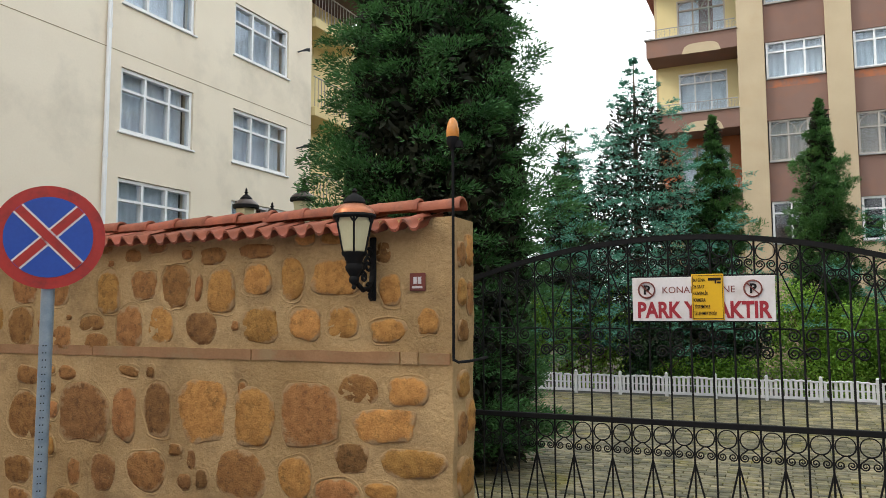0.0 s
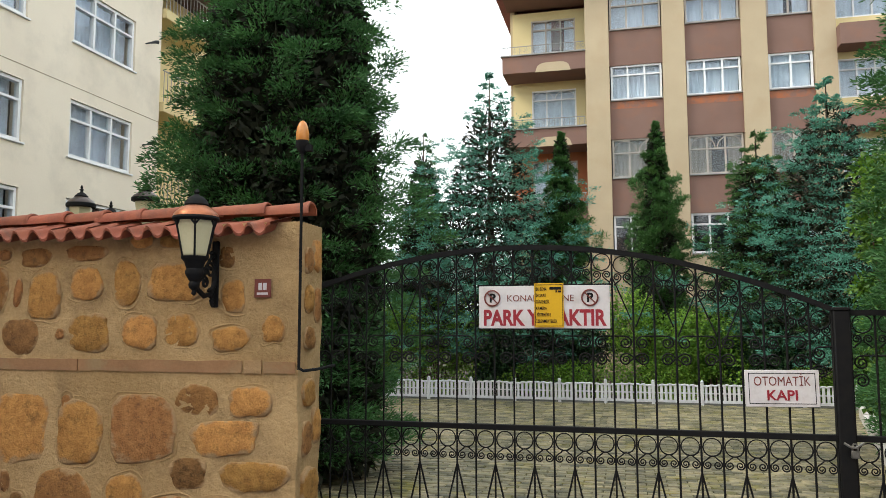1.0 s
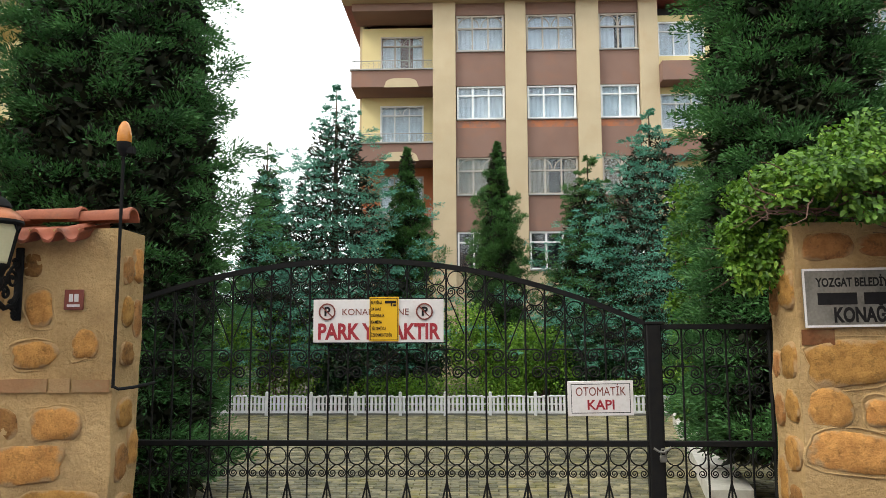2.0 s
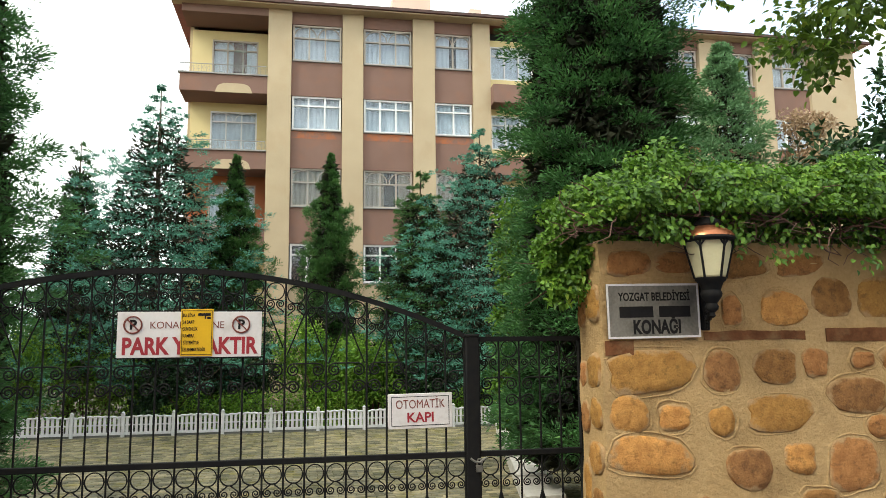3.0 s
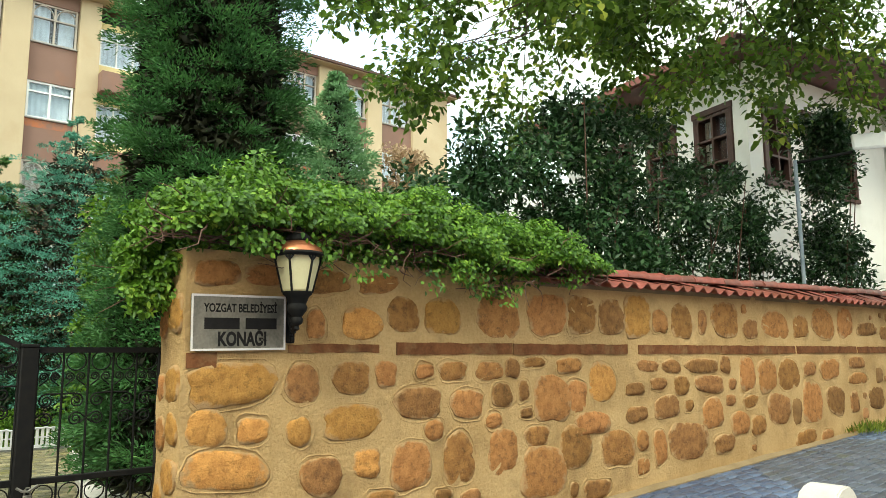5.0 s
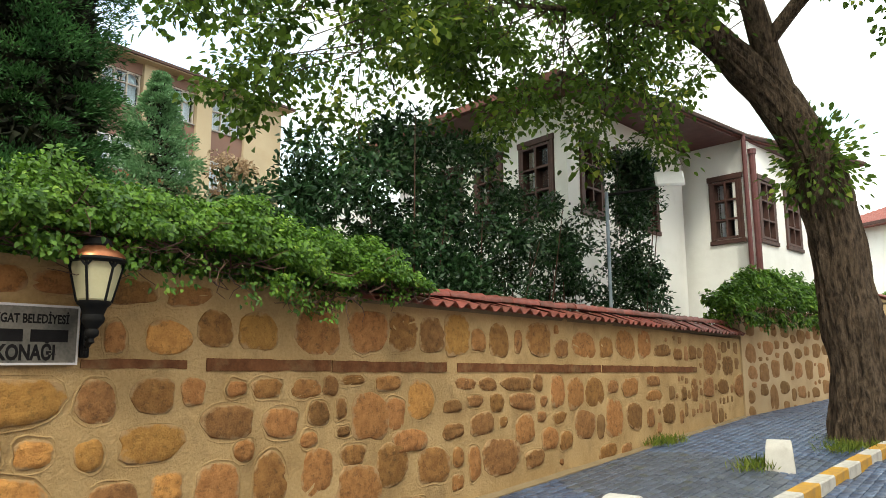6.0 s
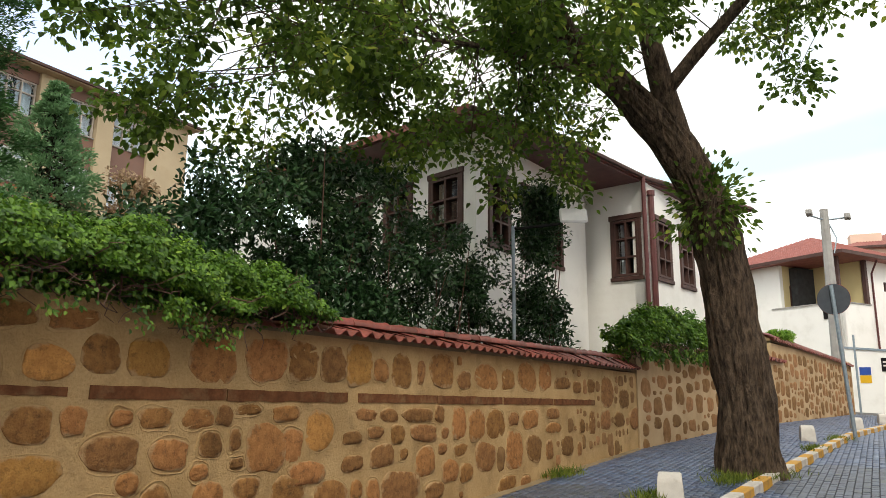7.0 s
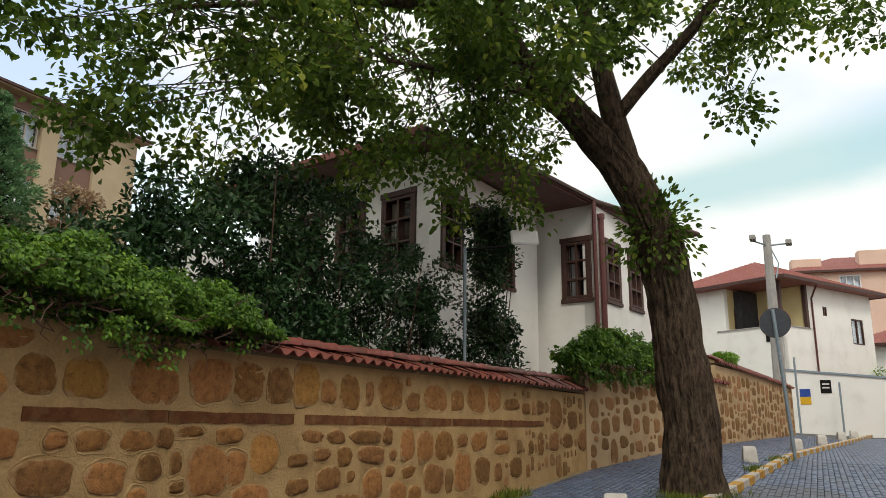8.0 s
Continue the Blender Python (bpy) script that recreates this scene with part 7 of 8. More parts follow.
far_creeper = creeper("wall_creeper", 14.3, 21.5, lambda x: ease(x, [(14.2, 2.6), (14.9, 3.15), (16.3, 3.5), (19, 3.5), (21.5, 3.35)]) + 0.13 * math.sin(4.1 * x) + 0.09 * math.sin(9.7 * x + 1.0), lambda x: ease(x, [(14.6, 2.35), (18, 2.5), (21.5, 2.5)]) - 0.08 * math.sin(5.3 * x), -0.28, 0.6, M["leaf_creeper"], 63, "green creeper heaped over the far garden wall", 11000, 0.10, 30)
far_creeper.matrix_world = pose(18.4, -0.22, 0.0, 0, 0, -6.3)

# ---------------------------------------------------------------- the old street tree
rng = np.random.default_rng(77)
tree = empty("street_tree", pose(13.9, -2.35, ground_z(13.9)), "old leaning street tree with a thick furrowed trunk and broad crown", "tree")
T0 = np.array([13.9, -2.35, ground_z(13.9)])


def limb(bm, pts, radii, sides=14, rough=0.0, seed=0, steps=5):
    """A limb of rough round section along a bent line."""
    pts = [np.array(p, float) for p in pts]
    fine, rr = [], []
    for i in range(len(pts) - 1):
        a, b = pts[max(i - 1, 0)], pts[min(i + 2, len(pts) - 1)]
        for s in range(steps):
            t = s / steps
            m0, m1 = (pts[i + 1] - a) / 2, (b - pts[i]) / 2
            fine.append((2 * t ** 3 - 3 * t ** 2 + 1) * pts[i] + (t ** 3 - 2 * t ** 2 + t) * m0 + (-2 * t ** 3 + 3 * t ** 2) * pts[i + 1] + (t ** 3 - t ** 2) * m1)
            rr.append(radii[i] + (radii[i + 1] - radii[i]) * t)
    fine.append(pts[-1])
    rr.append(radii[-1])
    rings = tube(bm, [tuple(p) for p in fine], rr, sides)
    if rough:
        for i, ring in enumerate(rings):
            c = Vector(fine[i])
            for k, v in enumerate(ring):
                d = v.co - c
                a = k * 2 * math.pi / sides
                furrow = -0.16 * abs(noise.noise((math.cos(a) * 5.5, math.sin(a) * 5.5, v.co.z * 0.9 + seed))) ** 0.5 + 0.10 * noise.noise((math.cos(a) * 11, math.sin(a) * 11, v.co.z * 1.6)) + noise.noise((v.co.x * 2, v.co.y * 2, v.co.z * 1.2)) * 0.14 + 0.08
                v.co = c + d * (1 + rough * furrow)
    return fine


bm = bmesh.new()
main = [(0, 0, -0.2), (-0.02, 0.03, 0.5), (0.0, 0.04, 1.3), (-0.1, 0.15, 2.65), (-0.35, 0.29, 4.15), (-0.8, 0.70, 5.45), (-1.4, 1.45, 6.55), (-1.95, 2.1, 7.3), (-2.6, 2.5, 8.1)]
limb(bm, main, [0.60, 0.48, 0.45, 0.43, 0.40, 0.35, 0.28, 0.22, 0.15], 56, 1.0, 3, 12)
part("trunk", bm, M["bark"], tree, "dark furrowed bark")
BOUGHS = [([(-0.75, 0.70, 5.5), (-1.15, 0.85, 6.5), (-1.55, 0.95, 7.4), (-2.1, 1.1, 8.4), (-2.6, 1.0, 9.4)], [0.26, 0.22, 0.18, 0.12, 0.06]),
         ([(-1.2, 0.9, 6.4), (-1.3, 0.2, 7.1), (-1.45, -0.55, 7.7), (-1.6, -1.3, 8.4), (-1.6, -2.2, 9.0)], [0.13, 0.12, 0.10, 0.08, 0.04]),
         ([(-1.4, 1.45, 6.55), (-2.6, 2.2, 6.75), (-3.8, 2.9, 6.7), (-5.0, 3.3, 6.4)], [0.10, 0.07, 0.05, 0.025]),
         ([(-1.95, 2.1, 7.3), (-3.2, 2.2, 8.0), (-4.6, 2.0, 8.2), (-6.0, 1.6, 7.8)], [0.14, 0.10, 0.07, 0.03]),
         ([(-2.6, 2.5, 8.1), (-3.3, 3.6, 8.6), (-3.9, 4.8, 8.6), (-4.2, 6.0, 8.2)], [0.13, 0.10, 0.06, 0.03]),
         ([(-2.1, 1.1, 8.4), (-3.4, 0.4, 8.8), (-4.8, -0.2, 8.6), (-6.2, -0.4, 7.9)], [0.10, 0.08, 0.05, 0.02]),
         ([(-2.6, 2.5, 8.1), (-4.0, 3.6, 8.0), (-5.6, 4.7, 7.4), (-7.2, 5.3, 6.6)], [0.13, 0.10, 0.06, 0.03]),
         ([(-0.8, 0.75, 5.45), (-0.3, 1.6, 6.6), (0.3, 2.4, 7.6), (0.8, 3.1, 8.3)], [0.14, 0.11, 0.08, 0.04]),
         ([(-1.6, -1.3, 8.4), (-0.7, -1.9, 8.6), (0.2, -2.4, 8.3)], [0.07, 0.05, 0.02]),
         ([(-1.6, -1.3, 8.4), (-1.8, -2.2, 8.5), (-1.9, -3.2, 8.1)], [0.06, 0.045, 0.02])]
ends = []
for k, (pts, rad) in enumerate(BOUGHS):
    bm = bmesh.new()
    fine = limb(bm, pts, rad, 9, 0.6, k)
    ends += [(p, 0.6 + 0.4 * i / len(fine)) for i, p in enumerate(fine) if i > len(fine) * 0.25]
    part("limb", bm, M["bark"], tree)
bm = bmesh.new()
P, N, W = [], [], []
bough = np.array([p for p, _ in ends])
FORK = np.array([-1.3, 0.6, 6.4])  # the inner crown round the fork is bare
CROWN = [((10.6, 0.6, 7.5), (3.8, 3.6, 1.6), 90), ((10.7, 1.1, 5.3), (2.2, 1.6, 0.6), 9), ((11.6, 0.5, 5.9), (1.3, 1.6, 0.6), 8), ((7.4, 2.8, 6.3), (2.9, 2.4, 1.8), 86), ((12.7, -3.4, 8.7), (1.6, 1.3, 1.2), 24), ((11.4, 1.8, 7.9), (2.2, 2.6, 1.4), 38), ((9.3, -1.2, 7.6), (2.4, 1.6, 1.5), 52), ((12.0, -4.3, 7.8), (0.6, 0.7, 0.45), 6), ((12.0, -5.4, 7.6), (0.3, 0.5, 0.4), 5), ((12.0, -3.5, 6.45), (0.2, 0.35, 0.15), 3)]
for centre, size, count in CROWN:
    for k in range(count):
        g = unit(rng.normal(size=3)) * rng.uniform(0.35, 1.0) ** 0.5
        q = np.array(centre) + g * np.array(size) - T0
        if np.linalg.norm(q - FORK) < 1.4:
            continue
        near = bough[np.argsort(np.linalg.norm(bough - q, axis=1))[int(rng.integers(14))]]
        reach = np.linalg.norm(q - near)
        a = near + (q - near) * max(0.0, 1 - 2.4 / max(reach, 0.1))
        mid = (a + q) / 2 + rng.normal(size=3) * 0.28 + np.array([0, 0, 0.12])
        tip = q + unit(q - near + rng.normal(size=3) * 0.3) * 0.45 + np.array([0, 0, -0.12])
        pts = np.array([a, mid, q, tip])
        tube(bm, [tuple(p) for p in pts], [0.012, 0.009, 0.006, 0.002], 4, caps=False)
        n = int(rng.integers(60, 140))
        t = 1.3 + 1.7 * rng.random(n) ** 0.8
        idx = np.clip(t.astype(int), 0, 2)
        base = pts[idx] + (pts[idx + 1] - pts[idx]) * (t - idx)[:, None]
        off = rng.normal(size=(n, 3)) * np.array([0.14, 0.14, 0.10])
        P.append(base + off)
        N.append(rng.normal(size=(n, 3)) * 0.5 + np.array([0, 0, 1.0]))
        W.append(unit(off) + np.array([0, 0, -0.5]) + rng.normal(size=(n, 3)) * 0.3)
part("brushwood", bm, M["bark"], tree, kind="stuff")
P, N, W = np.concatenate(P), np.concatenate(N), np.concatenate(W)
n = len(P)
leaves("crown", P, W, unit(N), 0.118 * rng.uniform(0.6, 1.3, n), 0.092 * rng.uniform(0.7, 1.2, n), M["leaf_mulberry"], tree, 0.15, broad=True)
# shoots out of the trunk where the limbs part
n = 900
c = np.array([-0.45, 0.58, 4.5])
off = rng.normal(size=(n, 3)) * np.array([0.24, 0.28, 0.34])
off = off[np.linalg.norm(off * np.array([1, 1, 0.6]), axis=1) > 0.22]
leaves("young_growth", c + off + np.array([-0.2, -0.25, 0]), off + np.array([0, 0, -0.1]), unit(rng.normal(size=off.shape) + np.array([0, 0, 1.2])), 0.12, 0.085, M["leaf_mulberry"], tree, 0.15, "stuff", broad=True)

n = 1100
a, r = rng.uniform(0, 2 * math.pi, n), 0.45 + np.abs(rng.normal(size=n)) * 0.30
foot = np.stack([r * np.cos(a) * 1.3, r * np.sin(a) * 0.8, np.full(n, 0.02)], 1)
blade = np.stack([rng.normal(size=n) * 0.4, rng.normal(size=n) * 0.4, np.ones(n)], 1)
tuft = empty("weed_tuft", pose(13.9, -2.3, ground_z(13.9)), "tufts of grass and weeds round the tree foot", "weeds", kind="stuff")
leaves("blades", foot, blade, rand_dirs(rng, n), 0.11 * rng.uniform(0.4, 1.5, n), 0.012, M["grass"], tuft, 0.1, "stuff")
for k, (x, y) in enumerate(((10.3, -1.6), (11.0, -0.12), (18.5, -2.95), (21.5, -3.3), (12.6, -2.2))):
    n = 260
    foot = rng.normal(size=(n, 3)) * np.array([0.32, 0.10, 0.0])
    tuft = empty("weed_tuft", pose(x, y, pave_z(x, y) + 0.02), "tufts of grass and weeds by the kerb", "weeds", kind="stuff")
    leaves("blades", foot, np.stack([rng.normal(size=n) * 0.5, rng.normal(size=n) * 0.5, np.ones(n)], 1), rand_dirs(rng, n), 0.13 * rng.uniform(0.5, 1.5, n), 0.016, M["grass"], tuft, 0.1, "stuff")

# ---------------------------------------------------------------- fence, kerb, bollards, poles
fence = empty("garden_fence", pose(0, 11.5, -0.3), "low white precast balustrade fence along the paved yard", "fence")
slat = bpy.data.meshes.new("slat")
bm = boxes((-0.027, 0.027, -0.010, 0.010, 0.03, 0.355), bevel=0.004)
bm.to_mesh(slat)
bm.free()
slat.materials.append(M["white_plastic"])
fpost = bpy.data.meshes.new("post")
bm = bmesh.new()
box(bm, -0.032, 0.032, -0.03, 0.03, -0.05, 0.42, bevel=0.005)
lathe(bm, [(0.02, 0.42), (0.034, 0.43), (0.034, 0.445), (0.012, 0.47)], 8)
bm.to_mesh(fpost)
bm.free()
fpost.materials.append(M["white_plastic"])
for k in range(13):
    x = -7.3 + 0.94 * k
    if x > 4.3:
        break
    share("post", fpost, pose(x, 0, 0), fence)
    if x + 0.94 < 4.4:
        part("lower_rail", boxes((x + 0.03, x + 0.91, -0.014, 0.014, 0.02, 0.075), bevel=0.004), M["white_plastic"], fence, soft=0)
        bm = bmesh.new()
        tube(bm, [(x + 0.03 + 0.88 * i / 12, 0, 0.355 + 0.022 * math.sin(math.pi * i / 12) + 0.008 * math.cos(math.pi * i)) for i in range(13)], 0.02, 6)
        part("top_rail", bm, M["white_plastic"], fence)
        part("middle_rail", boxes((x + 0.03, x + 0.91, -0.008, 0.008, 0.20, 0.225)), M["white_plastic"], fence, soft=0)
        for i in range(10):
            xx = x + 0.075 + i * 0.088
            share("slat", slat, pose(xx, 0, 0.025 * math.sin(math.pi * i / 9)), fence)
bm = bmesh.new()
for k in range(6):
    u0, u1 = k / 6 + 0.004, (k + 1) / 6 - 0.004
    ring = [(2.10 + 1.50 * u + dx, 3.1 + 7.0 * u) for u, dx in ((u0, 0.0), (u1, 0.0), (u1, 0.42), (u0, 0.42))]
    lo, hi = [bm.verts.new((x, y, -0.36)) for x, y in ring], [bm.verts.new((x, y, -0.13 + 0.01 * (k % 2))) for x, y in ring]
    bm.faces.new(hi[::-1])
    for i in range(4):
        bm.faces.new((lo[i], lo[(i + 1) % 4], hi[(i + 1) % 4], hi[i]))
bmesh.ops.recalc_face_normals(bm, faces=bm.faces)
tagged(part("yard_border", bm, M["kerb_white"], None), "pale concrete border beside the driveway", "border", kind="structure")

kerb = empty("kerb", Matrix.Identity(4), "kerb stones painted yellow and white in turn", "kerb", kind="structure")
x, k = -8.0, 0
while x < 52:
    ln = 0.62
    ya, yb = kerb_y(x), kerb_y(x + ln)
    m = Matrix.Translation((x, ya, ground_z(x))) @ Euler((0, -math.atan(0.04), math.atan2(yb - ya, ln))).to_matrix().to_4x4()
    bm = boxes((0.006, ln - 0.004, -0.19, 0.0, -0.2, 0.115), bevel=0.014)
    st = part("kerb_stone", bm, M["kerb_yellow" if k % 2 else "kerb_white"], kerb, soft=30)
    st.matrix_local = m
    x += ln
    k += 1


def bollard(x, y, s=1.0, first=[]):
    """A white concrete stub with a rounded top."""
    if first:
        return copy_thing(first[0], pose(x, y, pave_z(x, y) + 0.01, 0, 0, 12))
    ob = empty("bollard", pose(x, y, pave_z(x, y) + 0.01), "squat white painted concrete bollard by the kerb", "bollard", "bollards along the kerb")
    bm = bmesh.new()
    side = [(-0.22, -0.1), (-0.20, 0.22), (-0.16, 0.31), (-0.07, 0.355), (0.04, 0.365), (0.12, 0.34), (0.17, 0.27), (0.215, -0.1)]
    near = [bm.verts.new((x, -0.18 + 0.10 * max(0.0, z), z)) for x, z in side]
    far = [bm.verts.new((x, 0.18 - 0.10 * max(0.0, z), z)) for x, z in side]
    bm.faces.new(near)
    bm.faces.new(far[::-1])
    for k in range(8):
        bm.faces.new((near[k], far[k], far[(k + 1) % 8], near[(k + 1) % 8]))
    bmesh.ops.bevel(bm, geom=list(bm.edges), offset=0.012, segments=2, affect="EDGES")
    part("body", bm, M["kerb_white"], ob)
    first.append(ob)
    return ob


for bx, dy in ((6.2, 0.62), (10.45, 0.55), (20.8, 0.55), (27.5, 0.4), (33.0, 0.4), (39.0, 0.4), (44.0, 0.4)):
    bollard(bx, kerb_y(bx) + dy)

round_sign = empty("round_road_sign", pose(22.0, -3.68, ground_z(22.0), 0, 0, -100) @ pose(0, 0, 0, 0, -3.2, 0), "round road sign seen from its dark back on a slim post", "road sign")
bm = bmesh.new()
tube(bm, [(0, -0.03, -0.2), (0, -0.03, 3.95)], 0.05, 10)
part("post", bm, M["galvanised"], round_sign, "slim blue grey steel post")
disc(0.40, 0.0, 0.012, M["sign_back"], "back", round_sign, z=3.58, label="dark unpainted back of the sign")
disc(0.405, 0.013, 0.016, M["sign_orange_red"], "face", round_sign, z=3.58)

cctv = empty("camera_pole", pose(41.5, -2.72, 1.33) @ Matrix.Scale(1.125, 4), "tapered concrete pole carrying two security cameras", "pole")
bm = bmesh.new()
tube(bm, [(0, 0, -0.3), (0, 0, 8.75)], [0.30, 0.17], 8)
part("shaft", bm, M["concrete"], cctv)
bm = bmesh.new()
tube(bm, [(-0.7, 0.5, 8.35), (0, 0, 8.25), (0.8, -0.8, 8.45)], 0.04, 5)
tube(bm, [(0.2, -0.1, 8.25), (0.35, -0.4, 7.45), (0.2, -0.25, 6.75)], 0.03, 5)
part("bracket", bm, M["galvanised"], cctv)
for sx, sy in ((-0.7, 0.55), (0.8, -0.9)):
    bm = boxes((sx - 0.45, sx + 0.15, sy - 0.13, sy + 0.13, 8.35, 8.57), bevel=0.03)
    part("security_camera", bm, M["concrete"], cctv)

lamp = empty("garden_lamp", pose(11.15, 0.70, 0.1), "thin pole with a flat white lamp head on an arm", "lamp")
bm = bmesh.new()
tube(bm, [(0, 0, -0.1), (0, 0, 4.14)], 0.03, 8)
part("pole", bm, M["galvanised"], lamp)
bm = bmesh.new()
tube(bm, [(0, 0, 4.10), (0.14, -0.24, 4.13), (0.38, -0.68, 4.19)], 0.022, 6)
part("arm", bm, M["iron"], lamp)
bm = boxes((-0.23, 0.23, -0.17, 0.17, -0.035, 0.03), bevel=0.03)
head = part("head", bm, M["white_plastic"], lamp, "flat white lamp head")
head.matrix_local = pose(0.47, -0.88, 4.33, 58, 0, -62)


def yard_lantern(m, label):
    """A garden lantern on a post: only its hood and finial rise over the wall."""
    ob = empty("yard_lantern", m, label, "garden lamp", "lanterns in the yard")
    bm = bmesh.new()
    tube(bm, [(0, 0, -3.3), (0, 0, -0.3)], [0.05, 0.04], 8)
    part("post", bm, M["iron"], ob)
    bm = bmesh.new()
    lathe(bm, [(0.10, -0.32), (0.15, 0.0)], 6)
    part("glass", bm, M["lamp_glass"], ob, soft=0)
    bm = bmesh.new()
    lathe(bm, [(0.155, -0.01), (0.185, 0.0), (0.185, 0.04), (0.175, 0.05)], 16)
    part("brim", bm, M["iron"], ob)
    bm = bmesh.new()
    lathe(bm, [(0.178, 0.045), (0.16, 0.075), (0.09, 0.125), (0.07, 0.135)], 16)
    part("hood", bm, M["bronze"], ob)
    bm = bmesh.new()
    lathe(bm, [(0.085, 0.13), (0.085, 0.145), (0.05, 0.18), (0.02, 0.20), (0.015, 0.215), (0.03, 0.23), (0.012, 0.25), (0.018, 0.265), (0.004, 0.295)], 12)
    part("finial", bm, M["iron"], ob)
    return ob


first_lantern = yard_lantern(pose(-7.23, 3.97, 2.87), "dark garden lantern with a bronze hood behind the stone wall")
copy_thing(first_lantern, pose(-6.95, 4.2, 2.68))
copy_thing(first_lantern, pose(-6.58, 4.42, 2.99))

# stretches of the wall farther up the street
def far_wall(name, p, q, top, seed, label, rows):
    L = math.hypot(q[0] - p[0], q[1] - p[1])
    wall = empty(name, pose(p[0], p[1], 0, 0, 0, math.degrees(math.atan2(q[1] - p[1], q[0] - p[0]))), label, "wall", kind="structure")
    g0, g1 = ground_z(p[0]), ground_z(q[0])
    bm = bmesh.new()
    box(bm, 0, L, 0.0, 0.45, g0 - 0.3, top)
    for v in bm.verts:
        if v.co.x > L / 2:
            v.co.z += g1 - g0 if v.co.z < top - 0.1 else 0
    part("mortar", bm, M["mortar_light"], wall, soft=0)
    rg = np.random.default_rng(seed)
    st = [(s[0] * 1.45, s[1], s[2] * 1.45, *s[3:]) for s in pack(rg, 0.1, (L - 0.1) / 1.45, rows[0][0], rows[-1][1], (), int(L * 1300), 0.036, 0.8, ((0.34, 0.44), (0.24, 0.34), (0.16, 0.24), (0.10, 0.15)))]
    st = [s for s in st if s[1] - s[3] / 2 > ground_z(p[0] + s[0] * (q[0] - p[0]) / L)]
    fv, ff, n = [], [], 0
    for x, z, w, h, dark in st:
        k = int(rg.integers(16))
        sv, sf = stone_arrays(k, 900 + k)
        fv.append(sv * np.array([w, 0.9, h]) + np.array([x, 0.0, z]))
        ff.append(sf + n)
        n += len(sv)
    raw("stones", np.concatenate(fv), np.concatenate(ff), M["stone_far"], wall, "rounded brown stones set in mortar", "stuff", soft=50)
    return wall


def courses(a, b, h=0.34):
    return [(a + i * h, a + i * h + h * 0.82) for i in range(int((b - a) / h))]


far_wall("wall_pier", (15.55, -0.03), (23.0, -0.85), 2.75, 71, "taller garden wall of rounded stones overgrown with creeper", courses(-0.1, 2.6, 0.3))
far_wall("wall_far", (23.0, -0.85), (26.6, -1.35), 2.85, 72, "garden wall of rounded stones farther up the street", courses(0.3, 2.75, 0.36))
far_wall("wall_upper", (26.6, -1.35), (40.3, -3.25), 3.4, 73, "higher garden wall of rounded stones farther up the street", courses(0.4, 3.4, 0.32))
ang = math.degrees(math.atan2(-3.75, 27.0))
tile_cap("tile_coping", 0.0, 5.0, -0.14, 2.85, 0.22, 3.05, M["tile_red"], "red barrel tiles on the far garden wall", 23, place=pose(23.0, -0.85, 0, 0, 0, ang), pitch=0.24, amp=0.045)
tile_cap("tile_coping", 3.7, 17.5, -0.14, 3.52, 0.22, 3.72, M["tile_red"], "red barrel tiles on the far garden wall", 24, place=pose(23.0, -0.85, 0, 0, 0, ang), pitch=0.24, amp=0.045, rise=-0.28)
bm = bmesh.new()
box(bm, 47.0, 47.3, -14.0, -2.59, 0.4, 4.55)
cop = bmesh.new()
box(cop, 46.92, 47.38, -14.0, -2.59, 4.552, 4.66)
for v in list(bm.verts) + list(cop.verts):
    if v.co.z > 2 and v.co.y < -8:
        v.co.z -= 1.2
side_wall = tagged(part("wall_side_street", bm, M["plaster_white"], None, soft=0), "plain white garden wall at the street end", "wall", kind="structure")
part("coping", cop, M["galvanised"], side_wall, "grey green painted coping", soft=0)

# small things at the far end of the street
for x, y, z0, z1, r in ((45.0, -3.38, ground_z(45.0), 5.2, 0.055), (46.2, -5.45, ground_z(46.2), 3.9, 0.05)):
    pole = empty("thin_pole", pose(x, y, z0 - 0.1), "thin grey steel pole by the white garden wall", "pole")
    bm = bmesh.new()
    tube(bm, [(0, 0, -0.2), (0, 0, z1 - z0)], r, 8)
    part("shaft", bm, M["galvanised"], pole)
board = empty("notice_board", pose(46.995, -3.74, 3.06, 0, 0, -90), "small blue and yellow notice board on the white wall", "sign")
part("blue_panel", boxes((-0.27, 0.27, -0.02, 0.0, 0.02, 0.44)), M["sign_blue"], board)
part("yellow_panel", boxes((-0.27, 0.27, -0.02, 0.0, -0.40, 0.0)), M["sign_yellow"], board)
dark = empty("dark_notice", pose(46.995, -4.80, 3.62, 0, 0, -90), "dark framed notice on the white wall", "sign")
part("frame", boxes((-0.27, 0.27, -0.02, 0.0, -0.36, 0.36)), M["iron"], dark)
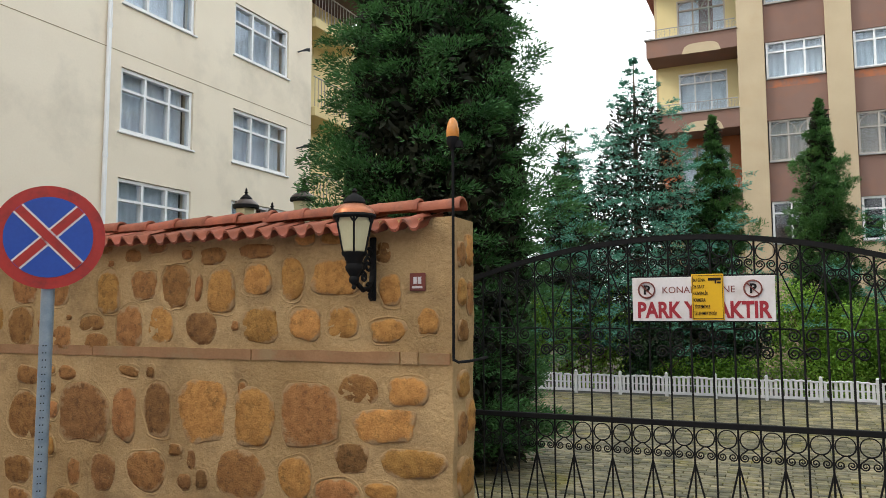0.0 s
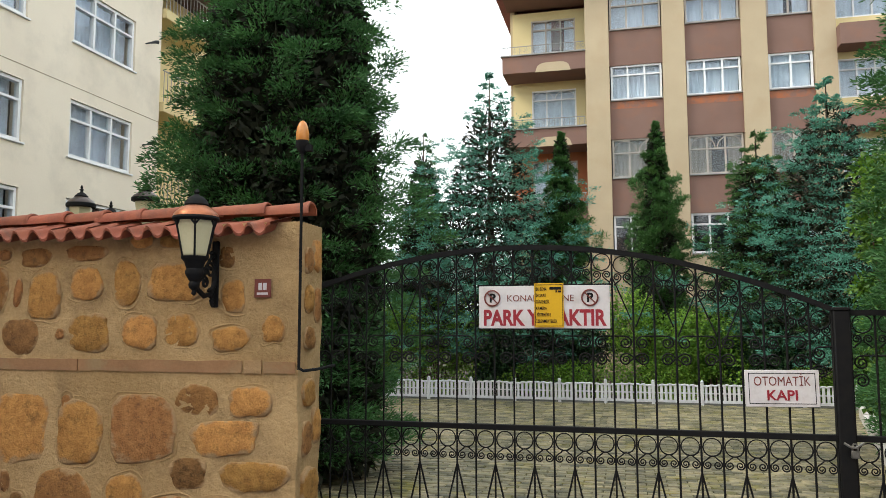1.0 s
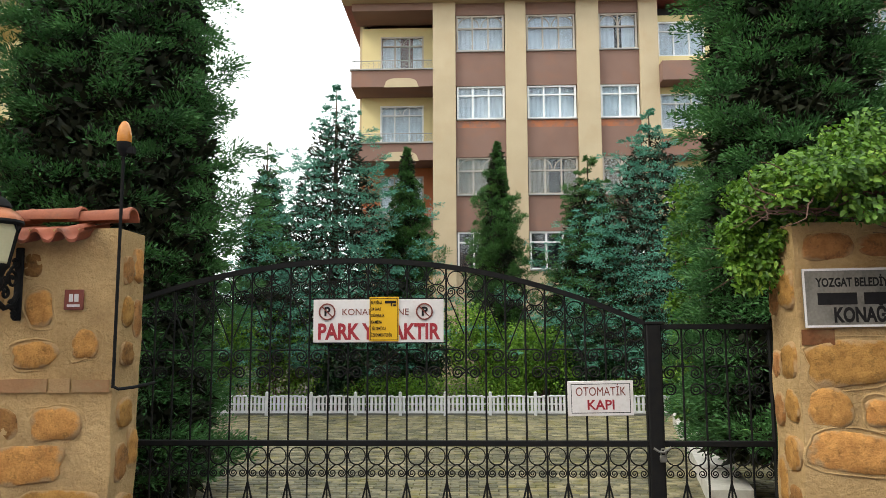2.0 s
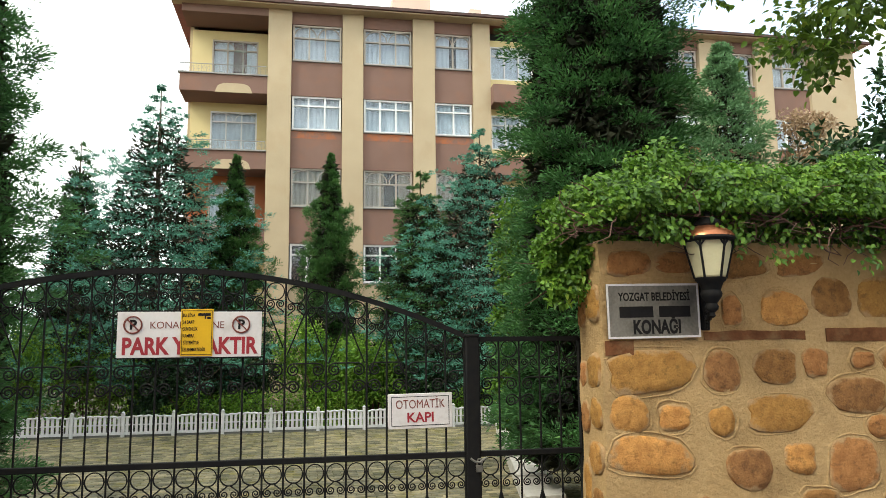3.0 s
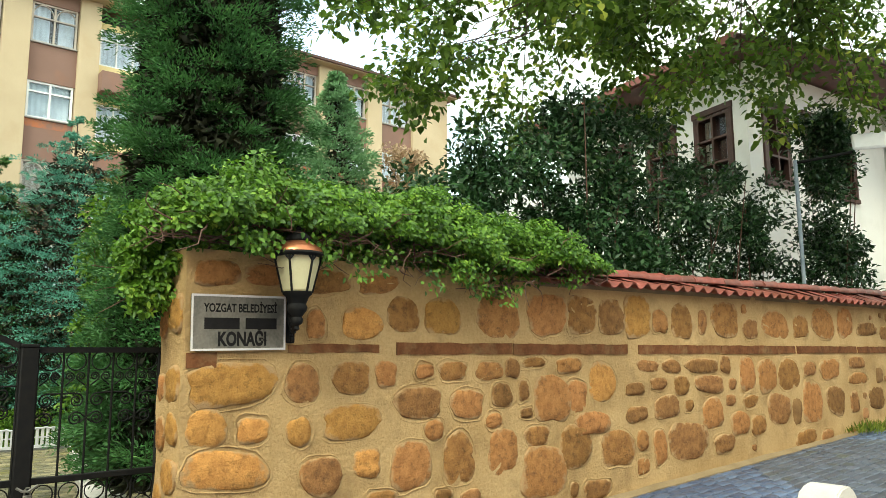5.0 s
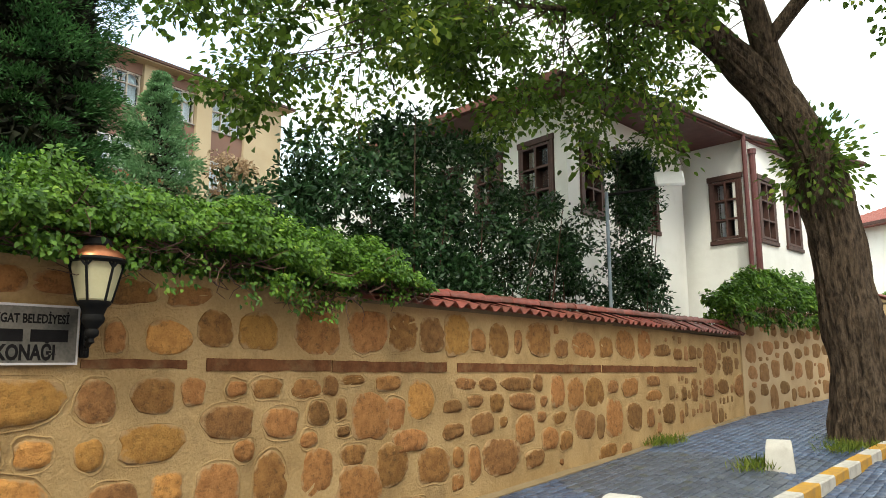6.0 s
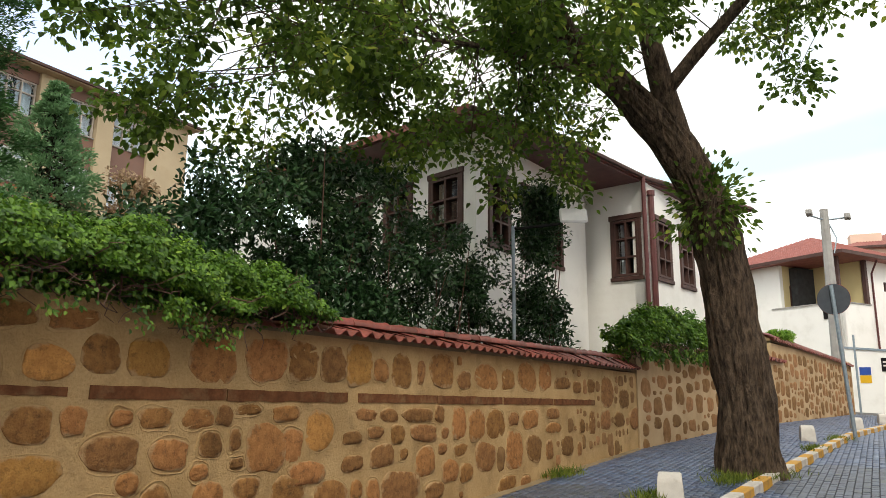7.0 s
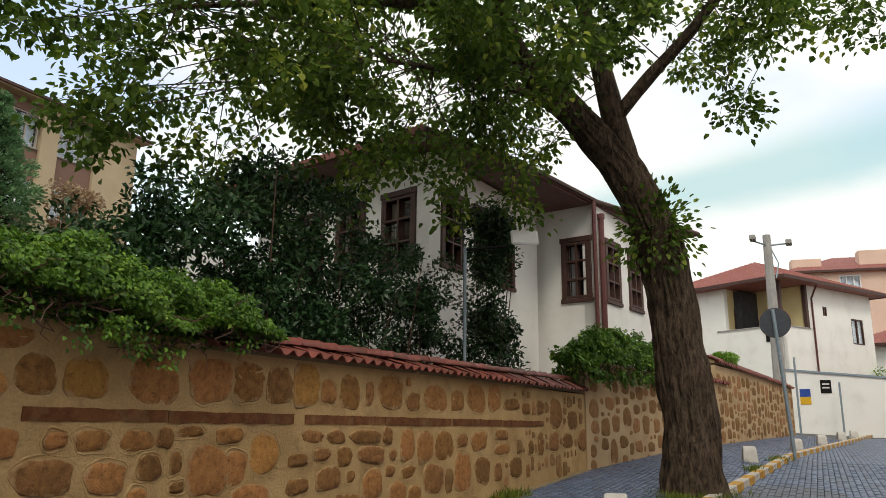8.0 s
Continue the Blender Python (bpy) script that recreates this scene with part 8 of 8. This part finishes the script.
part("text_bar", boxes((-0.18, 0.18, -0.03, -0.02, 0.1, 0.18), (-0.18, 0.18, -0.03, -0.02, -0.1, -0.02)), M["sign_white"], dark)
for k, x in enumerate((25.2, 29.5)):
    yy = -0.85 - 3.75 / 27.0 * (x - 23.0)
    shrub("wall_plant", (x, yy + 0.3, 2.85 if k == 0 else 3.55), (1.6, 0.45, 0.4), M["leaf_hedge"], 90 + k, "yellow green plant trailing over the far wall", "plant", count=2500, leaf=0.12, width=0.06, lumps=10, stems=4)

# ---------------------------------------------------------------- paving, block by block
cells = running(-8.0, 44.0, -9.5, -2.0, (0.22, 0.11), lambda x, y: y < kerb_y(x) - 0.20 and y > -7.0 - 0.05 * x)
cells.sort(key=lambda c: (c[0] - 14.0) ** 2 + 4 * (c[1] + 3.6) ** 2)
blocks("paving_block", cells, (0.22, 0.11), lambda x, y: ground_z(x) - 0.005, M["paver_blue"], road, "grey blue paving blocks of the street", pieces=300, piece_mat=M["paver_piece"], seed=3)
cells = running(-9.0, 40.0, -7.0, -0.05, (0.20, 0.10), lambda x, y: kerb_y(x) + 0.06 < y < (-0.28 if x < -2.1 else -0.08 if x < 24 else -0.04 - 0.135 * (x - 24)))
cells.sort(key=lambda c: (c[0] - 9.0) ** 2 + 2 * (c[1] + 1.0) ** 2)
blocks("paving_block", cells, (0.20, 0.10), lambda x, y: pave_z(x, y) + 0.012, M["paver_blue"], pavement, "grey blue paving blocks of the pavement", pieces=300, piece_mat=M["paver_piece"], seed=4)
yard = tagged(part("yard", boxes((-11.0, 5.0, 0.3, 13.0, -0.46, -0.335)), M["asphalt"], None), "driveway paved with small tan blocks, mossy between", "driveway", kind="structure")
cells = running(-8.5, 4.4, 0.9, 11.4, (0.21, 0.105))
cells.sort(key=lambda c: (c[0] + 0.5) ** 2 + (c[1] - 3.0) ** 2)
blocks("paving_block", cells, (0.21, 0.105), lambda x, y: -0.305, M["yard_paver"], yard, "small tan paving blocks with moss", pieces=300, piece_mat=M["yard_piece"], seed=5)
